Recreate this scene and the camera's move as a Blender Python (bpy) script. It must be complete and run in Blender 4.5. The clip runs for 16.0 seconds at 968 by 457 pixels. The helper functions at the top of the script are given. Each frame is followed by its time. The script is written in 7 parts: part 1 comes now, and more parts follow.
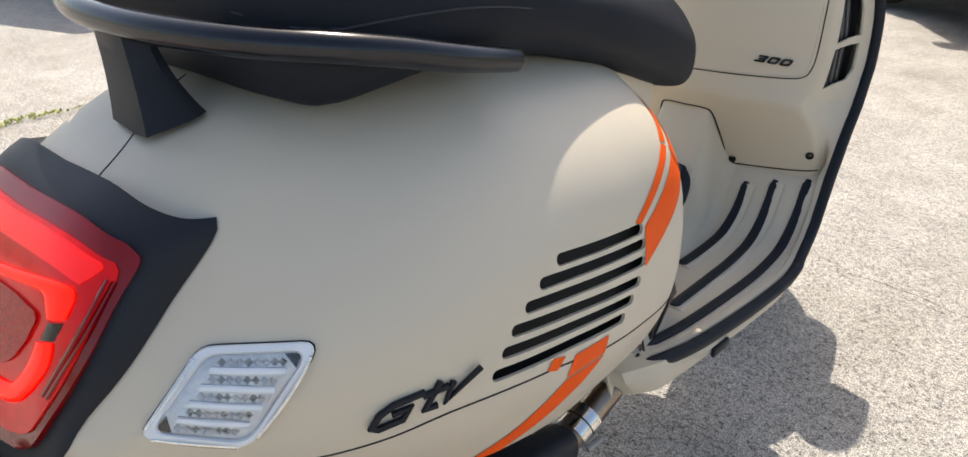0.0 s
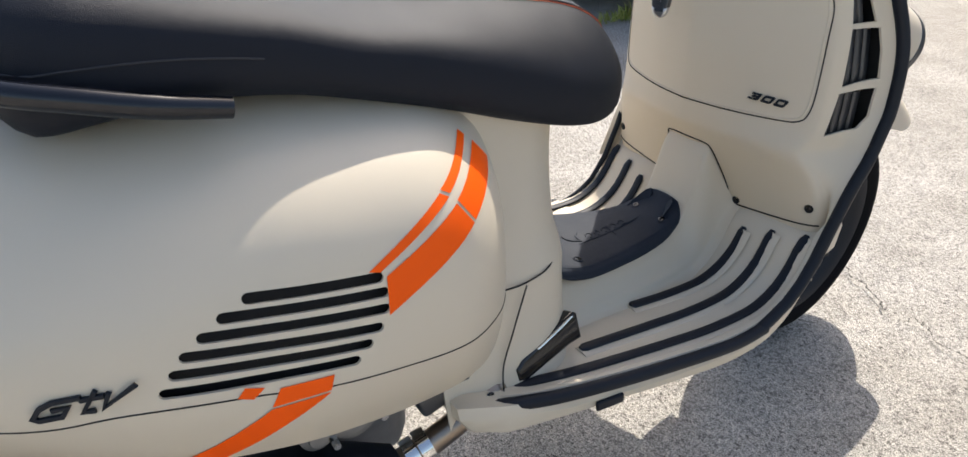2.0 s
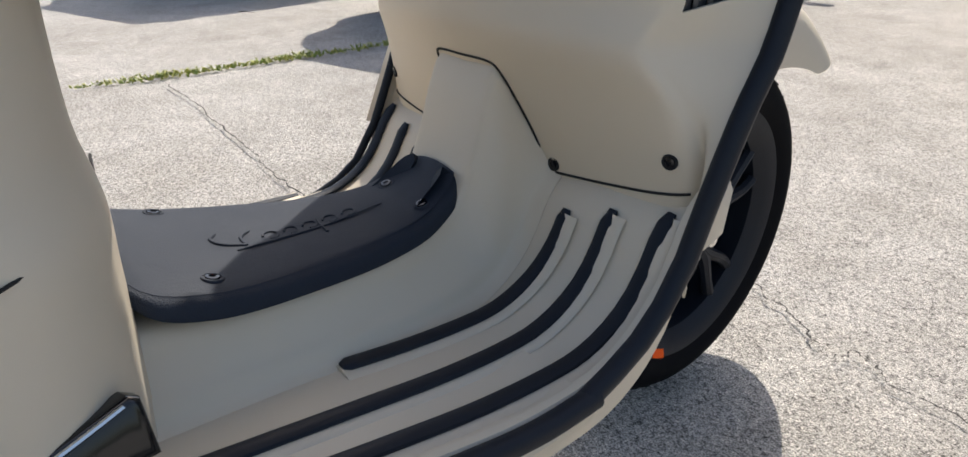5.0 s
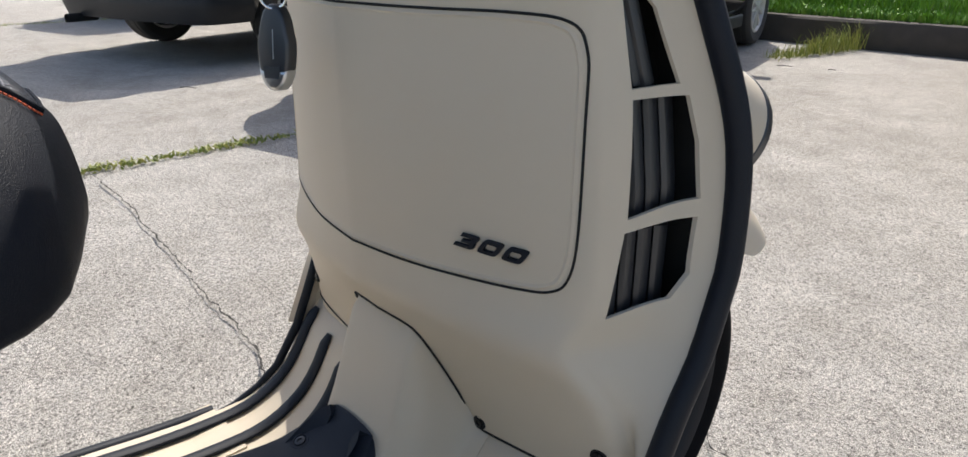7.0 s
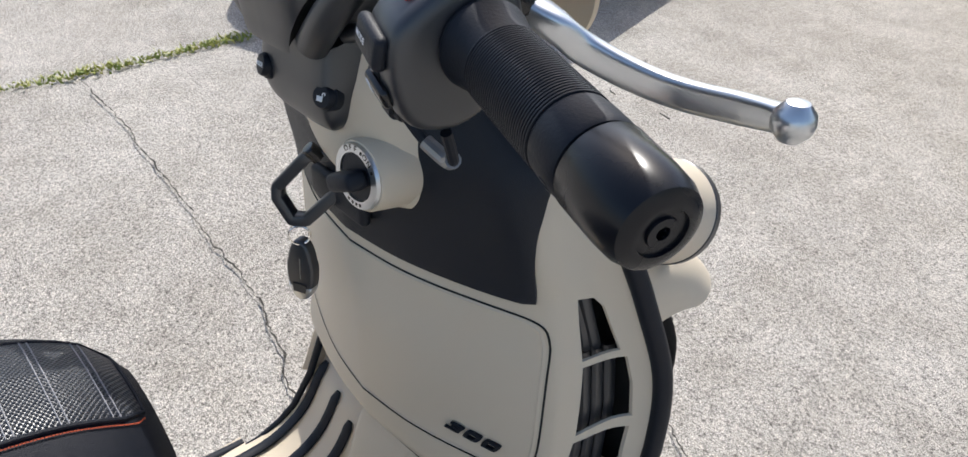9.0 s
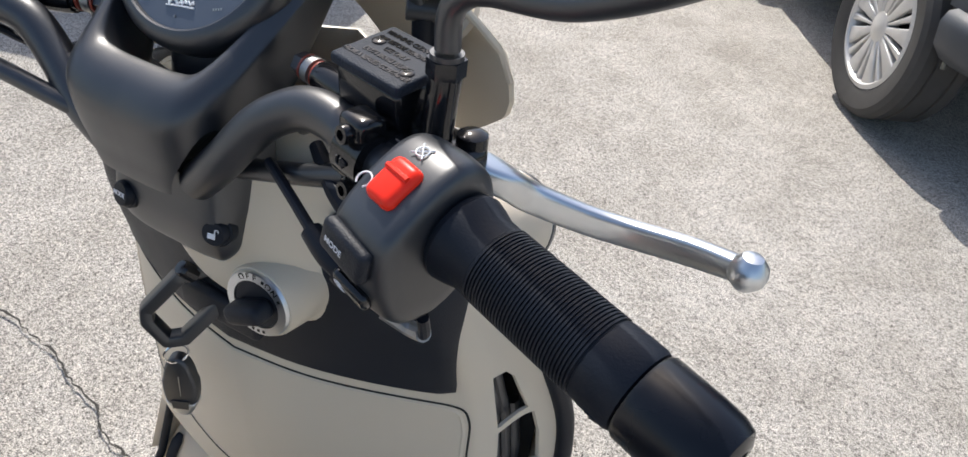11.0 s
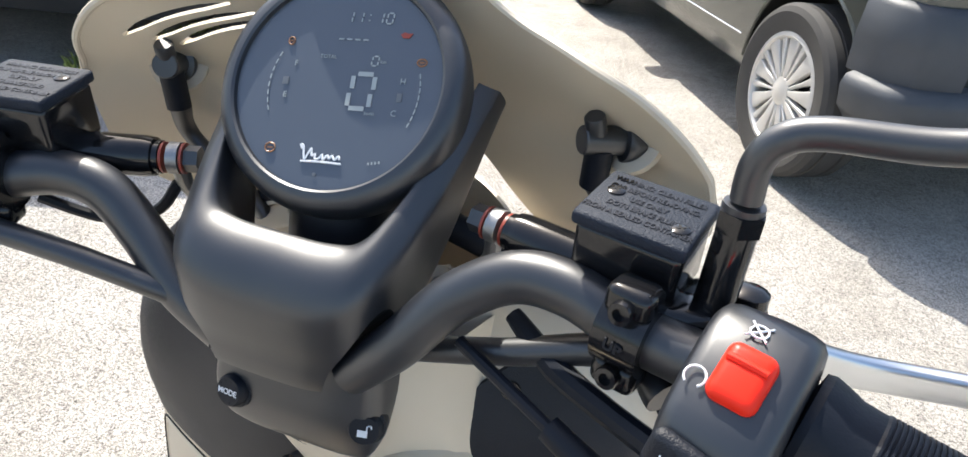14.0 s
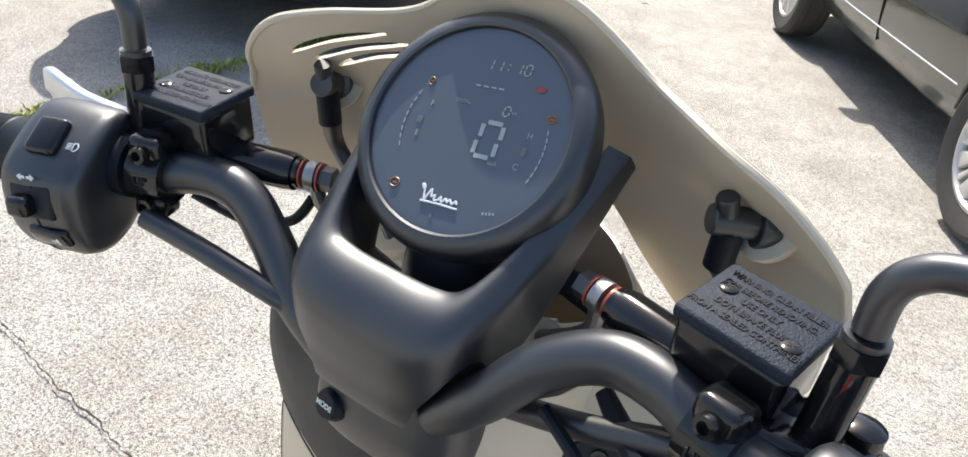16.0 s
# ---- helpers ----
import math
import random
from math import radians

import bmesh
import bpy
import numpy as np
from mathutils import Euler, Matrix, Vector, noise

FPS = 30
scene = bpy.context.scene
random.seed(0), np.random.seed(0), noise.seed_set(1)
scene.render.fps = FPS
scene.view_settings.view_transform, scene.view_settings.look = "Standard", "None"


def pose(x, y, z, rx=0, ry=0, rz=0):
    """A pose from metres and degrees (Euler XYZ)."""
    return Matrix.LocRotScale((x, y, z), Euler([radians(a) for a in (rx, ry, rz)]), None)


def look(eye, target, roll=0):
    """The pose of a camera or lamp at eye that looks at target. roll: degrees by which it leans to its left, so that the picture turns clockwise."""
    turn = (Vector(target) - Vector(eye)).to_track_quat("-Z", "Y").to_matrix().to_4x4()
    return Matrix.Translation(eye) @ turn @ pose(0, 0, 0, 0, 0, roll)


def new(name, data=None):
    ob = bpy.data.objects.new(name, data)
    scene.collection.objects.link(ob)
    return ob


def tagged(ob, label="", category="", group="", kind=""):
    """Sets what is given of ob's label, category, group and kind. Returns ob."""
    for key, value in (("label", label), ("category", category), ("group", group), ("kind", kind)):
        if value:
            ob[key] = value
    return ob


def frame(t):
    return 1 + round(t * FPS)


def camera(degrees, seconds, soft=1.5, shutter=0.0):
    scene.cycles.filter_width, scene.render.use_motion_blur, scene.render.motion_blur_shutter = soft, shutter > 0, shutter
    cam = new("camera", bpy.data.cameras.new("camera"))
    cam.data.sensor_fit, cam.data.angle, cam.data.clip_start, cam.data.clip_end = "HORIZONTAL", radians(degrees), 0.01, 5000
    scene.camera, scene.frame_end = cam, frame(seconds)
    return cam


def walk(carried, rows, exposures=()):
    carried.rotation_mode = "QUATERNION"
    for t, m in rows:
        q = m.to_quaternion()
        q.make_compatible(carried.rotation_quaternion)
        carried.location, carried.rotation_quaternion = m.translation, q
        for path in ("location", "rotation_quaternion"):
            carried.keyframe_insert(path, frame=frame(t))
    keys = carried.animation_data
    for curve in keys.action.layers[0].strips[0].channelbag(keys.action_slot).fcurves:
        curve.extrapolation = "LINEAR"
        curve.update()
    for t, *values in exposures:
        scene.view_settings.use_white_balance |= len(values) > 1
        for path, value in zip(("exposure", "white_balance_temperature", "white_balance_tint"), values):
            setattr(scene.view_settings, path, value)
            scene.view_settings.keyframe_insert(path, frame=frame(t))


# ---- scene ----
cam = camera(66.0, 16.0)
PATH = [
    (0, (0.513, -0.02, 0.842), (-0.639, 1.36, -0.036), 0.7),
    (0.5, (0.557, 0.015, 0.885), (-0.638, 1.275, -0.109), -1.2),
    (1, (0.635, 0.065, 0.896), (-0.705, 1.193, -0.069), -0.4),
    (1.5, (0.705, 0.18, 0.901), (-0.716, 1.251, -0.012), 0.8),
    (2, (0.758, 0.287, 0.902), (-0.753, 1.2, -0.036), -0.3),
    (2.5, (0.764, 0.371, 0.859), (-0.726, 1.295, -0.104), 0.1),
    (3, (0.727, 0.443, 0.777), (-0.757, 1.36, -0.202), 0.4),
    (3.2, (0.709, 0.467, 0.76), (-0.773, 1.381, -0.224), 0.4),
    (5.3, (0.51, 0.769, 0.614), (-0.937, 1.896, -0.183), -0.4),
    (5.5, (0.5, 0.789, 0.63), (-0.941, 1.933, -0.155), -0.2),
    (6, (0.477, 0.81, 0.685), (-0.947, 1.989, -0.078), -0.3),
    (6.5, (0.464, 0.82, 0.728), (-0.94, 2.034, -0.016), -0.2),
    (7, (0.465, 0.818, 0.769), (-0.946, 2.04, 0.05), 0.2),
    (7.5, (0.465, 0.816, 0.835), (-0.95, 2.035, 0.117), 1.5),
    (8, (0.459, 0.819, 0.912), (-0.882, 1.994, 0.005), 1.9),
    (8.5, (0.452, 0.819, 1.003), (-0.829, 1.994, 0.013), 2.1),
    (9, (0.447, 0.824, 1.088), (-0.773, 1.95, -0.027), 2.5),
    (9.5, (0.449, 0.821, 1.143), (-0.738, 1.889, -0.061), 2.0),
    (10, (0.434, 0.811, 1.175), (-0.678, 1.956, -0.031), 2.1),
    (10.2, (0.414, 0.815, 1.181), (-0.611, 2.03, -0.033), 3.0),
    (12.3, (0.221, 0.81, 1.108), (-0.214, 2.42, 0.005), 9.4),
    (12.5, (0.209, 0.814, 1.1), (-0.223, 2.44, 0.019), 9.2),
    (13, (0.194, 0.823, 1.096), (-0.245, 2.476, 0.06), 7.4),
    (13.5, (0.172, 0.82, 1.121), (-0.305, 2.479, 0.112), 6.3),
    (14, (0.163, 0.817, 1.15), (-0.351, 2.47, 0.149), 5.7),
    (14.5, (0.15, 0.819, 1.184), (-0.414, 2.441, 0.158), 4.0),
    (15, (0.138, 0.827, 1.199), (-0.491, 2.435, 0.188), 4.6),
    (15.5, (0.139, 0.832, 1.197), (-0.6, 2.392, 0.185), 6.2),
    (16, (0.173, 0.841, 1.169), (-0.717, 2.308, 0.142), 7.5),
]
walk(cam, [(t, look(eye, target, roll)) for t, eye, target, roll in PATH],
     exposures=[(0.0, 0.97, 7050, 10), (1.5, 1.02, 6800, 10), (3.0, 0.77, 6850, 10), (5.5, 0.68, 6650, 10), (7.5, 0.52, 6550, 10), (9.0, 0.60, 6400, 10), (10.0, 0.57, 6400, 10), (12.5, 1.2, 6650, 9), (13.5, 1.42, 6600, 8), (14.5, 1.21, 6650, 8), (16.0, 1.12, 6600, 8)])

# ---- light ----
SUN_WAY = Vector((0.50, -0.58, -1.0)).normalized()
world = bpy.data.worlds.new("sky")
scene.world = world
world.use_nodes = True
wn = world.node_tree.nodes
sky = wn.new("ShaderNodeTexSky")
sky.sky_type = "NISHITA"
sky.sun_disc = False
sky.sun_elevation = math.asin(-SUN_WAY.z)
sky.sun_rotation = math.atan2(-SUN_WAY.x, -SUN_WAY.y)
sky.air_density, sky.dust_density, sky.ozone_density = 1.0, 2.6, 0.8
world.node_tree.links.new(sky.outputs[0], wn["Background"].inputs["Color"])
wn["Background"].inputs["Strength"].default_value = 0.13
sun = new("sun", bpy.data.lights.new("sun", "SUN"))
sun.data.energy, sun.data.angle, sun.data.color = 3.3, radians(0.53), (1.0, 0.96, 0.90)
sun.matrix_world = look((-3, 4, 6), Vector((-3, 4, 6)) + SUN_WAY)


# ---- materials ----
def material(name, colour, rough=0.5, metal=0.0, vary=0.08, scale=30.0, bump=0.0, bump_scale=400.0, coat=0.0, spec=0.5, per_object=0.0):
    """A surface with soft blotches, fine grain and relief."""
    m = bpy.data.materials.new(name)
    m.use_nodes = True
    n, l = m.node_tree.nodes, m.node_tree.links
    p = n["Principled BSDF"]
    p.inputs["Metallic"].default_value, p.inputs["Coat Weight"].default_value = metal, coat
    p.inputs["Specular IOR Level"].default_value = spec
    co = n.new("ShaderNodeTexCoord")
    big, small = n.new("ShaderNodeTexNoise"), n.new("ShaderNodeTexNoise")
    big.inputs["Scale"].default_value, small.inputs["Scale"].default_value = scale, bump_scale
    big.inputs["Detail"].default_value = 5
    for t in (big, small):
        l.new(co.outputs["Object"], t.inputs["Vector"])
    mix = n.new("ShaderNodeMix")
    mix.data_type = "RGBA"
    mix.inputs["A"].default_value = (*[c * (1 - vary) for c in colour], 1)
    mix.inputs["B"].default_value = (*[min(1, c * (1 + vary)) for c in colour], 1)
    l.new(big.outputs["Fac"], mix.inputs["Factor"])
    l.new(mix.outputs["Result"], p.inputs["Base Color"])
    r = n.new("ShaderNodeMapRange")
    r.inputs["To Min"].default_value, r.inputs["To Max"].default_value = max(0.02, rough * 0.85), min(1, rough * 1.15)
    l.new(big.outputs["Fac"], r.inputs["Value"])
    l.new(r.outputs["Result"], p.inputs["Roughness"])
    if bump:
        b = n.new("ShaderNodeBump")
        b.inputs["Strength"].default_value, b.inputs["Distance"].default_value = bump, 0.001
        l.new(small.outputs["Fac"], b.inputs["Height"])
        l.new(b.outputs["Normal"], p.inputs["Normal"])
    return m


def glass(name, colour, rough=0.02):
    m = bpy.data.materials.new(name)
    m.use_nodes = True
    p = m.node_tree.nodes["Principled BSDF"]
    p.inputs["Base Color"].default_value, p.inputs["Roughness"].default_value = (*colour, 1), rough
    p.inputs["Transmission Weight"].default_value = 1.0
    return m


def lit_sign(name, colour, strength):
    m = bpy.data.materials.new(name)
    m.use_nodes = True
    p = m.node_tree.nodes["Principled BSDF"]
    p.inputs["Base Color"].default_value = (*colour, 1)
    p.inputs["Emission Color"].default_value, p.inputs["Emission Strength"].default_value = (*colour, 1), strength
    return m


BEIGE = material("matt_beige_paint", (0.615, 0.535, 0.415), 0.42, vary=0.02, scale=6, bump=0.03, bump_scale=900, spec=0.45)
BEIGE_IN = material("beige_plastic", (0.605, 0.525, 0.405), 0.46, vary=0.02, scale=6, bump=0.05, bump_scale=900, spec=0.4)
BLACK = material("satin_black_paint", (0.0115, 0.0135, 0.0180), 0.40, vary=0.1, scale=12, bump=0.015, bump_scale=700, spec=1.0)
RAIL = material("gloss_black_rail", (0.005, 0.006, 0.010), 0.20, vary=0.1, scale=12, spec=0.5)
BLACK_TEX = material("grained_black_plastic", (0.010, 0.0125, 0.0185), 0.50, vary=0.15, scale=25, bump=0.35, bump_scale=1100, spec=0.30)
RUBBER = material("black_rubber", (0.006, 0.0085, 0.0145), 0.52, vary=0.2, scale=30, bump=0.15, bump_scale=700, spec=0.28)
BAR_END = material("matt_black_metal", (0.004, 0.005, 0.008), 0.26, vary=0.1, scale=12, spec=0.32)
GLOSS_BLACK = material("gloss_black", (0.008, 0.008, 0.009), 0.12, vary=0.1)
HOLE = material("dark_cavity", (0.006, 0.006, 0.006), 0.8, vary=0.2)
ORANGE = material("orange_vinyl", (1.0, 0.105, 0.0), 0.5, vary=0.03, scale=8, spec=0.2)
CHROME = material("chrome", (0.75, 0.73, 0.70), 0.12, metal=1.0, vary=0.04)
ALU = material("brushed_aluminium", (0.62, 0.64, 0.66), 0.3, metal=1.0, vary=0.05, bump=0.05)
STEEL = material("grey_cast_alloy", (0.30, 0.30, 0.30), 0.45, metal=0.9, vary=0.2, scale=60, bump=0.3, bump_scale=300)
PIPE = material("heat_browned_steel", (0.30, 0.24, 0.19), 0.3, metal=1.0, vary=0.35, scale=40)
SEAT = material("black_seat_vinyl", (0.006, 0.008, 0.014), 0.54, vary=0.12, scale=10, bump=0.5, bump_scale=1500, spec=0.24)
STITCH = material("orange_thread", (0.55, 0.09, 0.03), 0.7, vary=0.2)
THREAD = material("black_thread", (0.03, 0.03, 0.035), 0.8, vary=0.2)
WHITE = material("white_print", (0.75, 0.76, 0.77), 0.5, vary=0.03)
TYRE = material("tyre_rubber", (0.007, 0.007, 0.008), 0.8, vary=0.25, scale=40, bump=0.2, bump_scale=500, spec=0.06)
MAT = material("grained_navy_black_rubber", (0.016, 0.0215, 0.033), 0.60, vary=0.15, scale=25, bump=0.6, bump_scale=1000, spec=0.24)
RED_LENS = material("red_lens", (0.62, 0.003, 0.005), 0.16, vary=0.35, scale=45, coat=0.1, spec=0.25)
RED_GLOW = material("bright_red_light_guide", (1.0, 0.012, 0.004), 0.3, vary=0.03, spec=0.2)
for lit, power in ((RED_LENS, 0.05), (RED_GLOW, 0.7)):
    lit.node_tree.nodes["Principled BSDF"].inputs["Emission Color"].default_value = (1.0, 0.012, 0.006, 1)
    lit.node_tree.nodes["Principled BSDF"].inputs["Emission Strength"].default_value = power
REFLEX = material("red_reflex_lens", (0.42, 0.004, 0.003), 0.2, vary=0.5, scale=300, bump=0.8, bump_scale=420, spec=0.3)
RED_BAND = material("red_lens_band", (0.85, 0.010, 0.012), 0.22, vary=0.15, scale=30, coat=0.15, spec=0.3)
RED_BAND.node_tree.nodes["Principled BSDF"].inputs["Emission Color"].default_value = (1.0, 0.012, 0.006, 1)
RED_BAND.node_tree.nodes["Principled BSDF"].inputs["Emission Strength"].default_value = 0.22
CAR_LENS = material("unlit_red_lens", (0.5, 0.006, 0.008), 0.12, vary=0.15, scale=20, coat=0.4)
FACETS = material("faceted_reflector", (0.90, 0.91, 0.93), 0.18, metal=0.2, vary=0.25, scale=170, bump=1.0, bump_scale=230)
DARK_RED = material("dark_red_lens", (0.20, 0.002, 0.003), 0.12, vary=0.2, coat=0.25, spec=0.35)
RED_SWITCH = material("red_switch", (0.90, 0.030, 0.012), 0.36, vary=0.04, spec=0.25)
CLEAR = glass("clear_lens", (0.95, 0.97, 1.0), 0.03)
GREY_THREAD = material("grey_thread", (0.25, 0.25, 0.26), 0.8, vary=0.1)
CLEAR_RIM = material("milky_clear_plastic", (0.72, 0.74, 0.76), 0.12, vary=0.05, coat=1.0)
DISPLAY = material("display_glass", (0.088, 0.102, 0.125), 0.10, vary=0.02, scale=8, spec=0.6)
LCD = material("pale_display_segments", (0.33, 0.36, 0.355), 0.4, vary=0.03)
LCD_DIM = material("dim_display_segments", (0.12, 0.13, 0.14), 0.4, vary=0.03)
SIGN_RED = material("dim_red_print", (0.30, 0.05, 0.03), 0.4, vary=0.05)
SIGN_AMBER = material("dim_amber_print", (0.28, 0.13, 0.06), 0.4, vary=0.05)
CARBON = material("woven_seat_cover", (0.014, 0.016, 0.022), 0.38, vary=0.1, spec=0.8)


def weave(m, size):
    """Fine diagonal basket relief."""
    n, l = m.node_tree.nodes, m.node_tree.links
    co, hs = n.new("ShaderNodeTexCoord"), []
    for turn in (0.9, -0.9):
        mp, w = n.new("ShaderNodeMapping"), n.new("ShaderNodeTexWave")
        mp.inputs["Rotation"].default_value = (0, 0, turn)
        w.inputs["Scale"].default_value = size
        l.new(co.outputs["Object"], mp.inputs["Vector"])
        l.new(mp.outputs["Vector"], w.inputs["Vector"])
        hs.append(w.outputs["Fac"])
    mul, b = n.new("ShaderNodeMath"), n.new("ShaderNodeBump")
    mul.operation = "MULTIPLY"
    l.new(hs[0], mul.inputs[0])
    l.new(hs[1], mul.inputs[1])
    b.inputs["Strength"].default_value, b.inputs["Distance"].default_value = 1.0, 0.0012
    l.new(mul.outputs[0], b.inputs["Height"])
    l.new(b.outputs["Normal"], n["Principled BSDF"].inputs["Normal"])


weave(CARBON, 125.0)


# ---- shape tools ----
def part(name, bm, mat, parent, label="", smooth=True, sharp=35):
    """One mesh object from bm, under parent."""
    bmesh.ops.recalc_face_normals(bm, faces=bm.faces)
    me = bpy.data.meshes.new(name)
    if smooth:
        for f in bm.faces:
            f.smooth = True
        for e in bm.edges:
            if len(e.link_faces) == 2 and e.calc_face_angle(0) > radians(sharp):
                e.smooth = False
    bm.to_mesh(me)
    bm.free()
    for one in (mat if isinstance(mat, (list, tuple)) else [mat]):
        me.materials.append(one)
    ob = new(name, me)
    if parent:
        ob.parent = parent
        ob.matrix_parent_inverse = Matrix.Identity(4)
    return tagged(ob, label)


def thing(name, label, category, m=None, group="", kind=""):
    ob = new(name)
    ob.empty_display_size = 0.05
    if m is not None:
        ob.matrix_world = m
    return tagged(ob, label, category, group, kind)


def curve(pts, n=8, closed=False):
    """A smooth line through pts (Catmull-Rom), n steps a span."""
    p = [Vector(q) for q in pts]
    out, k = [], len(p)
    for i in range(k if closed else k - 1):
        a, b, c, d = ((p[(i + j) % k] for j in (-1, 0, 1, 2)) if closed else
                      (p[max(i - 1, 0)], p[i], p[i + 1], p[min(i + 2, k - 1)]))
        for s in range(n):
            t = s / n
            out.append(0.5 * (2 * b + (c - a) * t + (2 * a - 5 * b + 4 * c - d) * t * t + (3 * b - a - 3 * c + d) * t ** 3))
    return out if closed else out + [p[-1]]


def skin(bm, rings, closed=True, cap=False):
    """Faces between rings of points; closed: each ring is a loop."""
    rows = [[bm.verts.new(q) for q in r] for r in rings]
    for a, b in zip(rows, rows[1:]):
        k = len(a)
        for i in range(k if closed else k - 1):
            j = (i + 1) % k
            bm.faces.new((a[i], a[j], b[j], b[i]))
    if cap:
        bm.faces.new(rows[0][::-1])
        bm.faces.new(rows[-1])
    return rows


def tube(pts, r, sides=14, bm=None, cap=True, n=8, flat=1.0):
    """A round bar along a smooth line through pts; r: one radius or one for each of pts."""
    bm = bm or bmesh.new()
    line = curve(pts, n) if n > 1 else [Vector(p) for p in pts]
    radii = [r] * len(line) if not isinstance(r, (list, tuple)) else [
        r[min(i // max(n, 1), len(r) - 1)] + (r[min(i // max(n, 1) + 1, len(r) - 1)] - r[min(i // max(n, 1), len(r) - 1)]) * (i % max(n, 1)) / max(n, 1)
        for i in range(len(line))]
    side, rings = None, []
    for i, q in enumerate(line):
        way = (line[min(i + 1, len(line) - 1)] - line[max(i - 1, 0)]).normalized()
        if side is None:
            side = way.cross(Vector((0, 0, 1)) if abs(way.z) < 0.9 else Vector((1, 0, 0))).normalized()
        side = (side - way * side.dot(way)).normalized()
        up = side.cross(way)
        rings.append([q + (side * math.cos(a) + up * math.sin(a) * flat) * radii[i] for a in (2 * math.pi * s / sides for s in range(sides))])
    skin(bm, rings, True, cap)
    return bm


def axis_turn(way):
    return Vector(way).to_track_quat("Z", "Y").to_matrix().to_4x4()


def lathe(profile, place=(0, 0, 0), way=(0, 0, 1), sides=32, bm=None):
    """Turns profile, pairs of radius and height, about the line through place along way."""
    bm = bm or bmesh.new()
    m = Matrix.Translation(place) @ axis_turn(way)
    rings = []
    for r, h in profile:
        rings.append([m @ Vector((max(r, 1e-5) * math.cos(a), max(r, 1e-5) * math.sin(a), h)) for a in (2 * math.pi * s / sides for s in range(sides))])
    skin(bm, rings, True)
    bmesh.ops.remove_doubles(bm, verts=bm.verts, dist=2e-5)
    return bm


def rbox(size, bevel, m=None, bm=None, seg=3):
    """A box with rounded edges, centred on m."""
    own = bmesh.new()
    bmesh.ops.create_cube(own, size=1, matrix=Matrix.Diagonal((*size, 1)))
    if bevel:
        bmesh.ops.bevel(own, geom=own.edges[:], offset=bevel, segments=seg, profile=0.5, affect="EDGES")
    if m is not None:
        own.transform(m)
    return joined(bm, own)


def joined(bm, own):
    if bm is None:
        return own
    me = bpy.data.meshes.new("t")
    own.to_mesh(me)
    own.free()
    bm.from_mesh(me)
    bpy.data.meshes.remove(me)
    return bm


def slab(outline, depth, m=None, bevel=0.0, bm=None, seg=2):
    """A flat outline (x, y) drawn out along z by depth, its top edge rounded."""
    own = bmesh.new()
    low = [own.verts.new((x, y, 0)) for x, y in outline]
    f = own.faces.new(low)
    top = bmesh.ops.extrude_face_region(own, geom=[f])["geom"]
    bmesh.ops.translate(own, verts=[v for v in top if isinstance(v, bmesh.types.BMVert)], vec=(0, 0, depth))
    bmesh.ops.recalc_face_normals(own, faces=own.faces)
    if bevel:
        edges = [e for e in own.edges if all(abs(v.co.z - depth) < 1e-6 for v in e.verts)]
        bmesh.ops.bevel(own, geom=edges, offset=bevel, segments=seg, profile=0.5, affect="EDGES")
    if m is not None:
        own.transform(m)
    return joined(bm, own)


def shell(bm, depth, out=None):
    """Gives an open sheet thickness on its inner side; out: the way that its face looks, where it has no inside."""
    if out is None:
        bmesh.ops.recalc_face_normals(bm, faces=bm.faces)
    else:
        bm.normal_update()
        if sum((f.normal * f.calc_area() for f in bm.faces), Vector()).dot(Vector(out)) < 0:
            bmesh.ops.reverse_faces(bm, faces=bm.faces[:])
    bmesh.ops.solidify(bm, geom=bm.faces[:], thickness=depth)
    return bm


def solid_cut(ob, cut):
    """Takes the shape of cut out of ob."""
    cutter = part("cutter", cut, HOLE, None, smooth=False)
    cutter.parent = ob.parent
    mod = ob.modifiers.new("cut", "BOOLEAN")
    mod.object, mod.operation, mod.solver, mod.material_mode = cutter, "DIFFERENCE", "EXACT", "TRANSFER"
    me = bpy.data.meshes.new_from_object(ob.evaluated_get(bpy.context.evaluated_depsgraph_get()))
    ob.modifiers.clear()
    bpy.data.objects.remove(cutter)
    ob.data = me


def frame_of(place, x_way, z_way):
    """A pose whose x runs along x_way and whose z looks along z_way."""
    z = Vector(z_way).normalized()
    x = Vector(x_way)
    x = (x - z * x.dot(z)).normalized()
    m = Matrix((x, z.cross(x), z)).transposed().to_4x4()
    return Matrix.Translation(place) @ m


def text(words, size, m, mat, parent, name, depth=0.0006, shear=0.0, bold=0.0):
    cu = bpy.data.curves.new(name, "FONT")
    cu.body, cu.size, cu.extrude, cu.shear, cu.offset = words, size, depth, shear, bold
    cu.align_x, cu.align_y = "CENTER", "CENTER"
    ob = new(name, cu)
    me = bpy.data.meshes.new_from_object(ob.evaluated_get(bpy.context.evaluated_depsgraph_get()))
    bpy.data.objects.remove(ob)
    me.transform(m)
    me.materials.clear()
    me.materials.append(mat)
    done = new(name, me)
    if parent:
        done.parent = parent
    return done


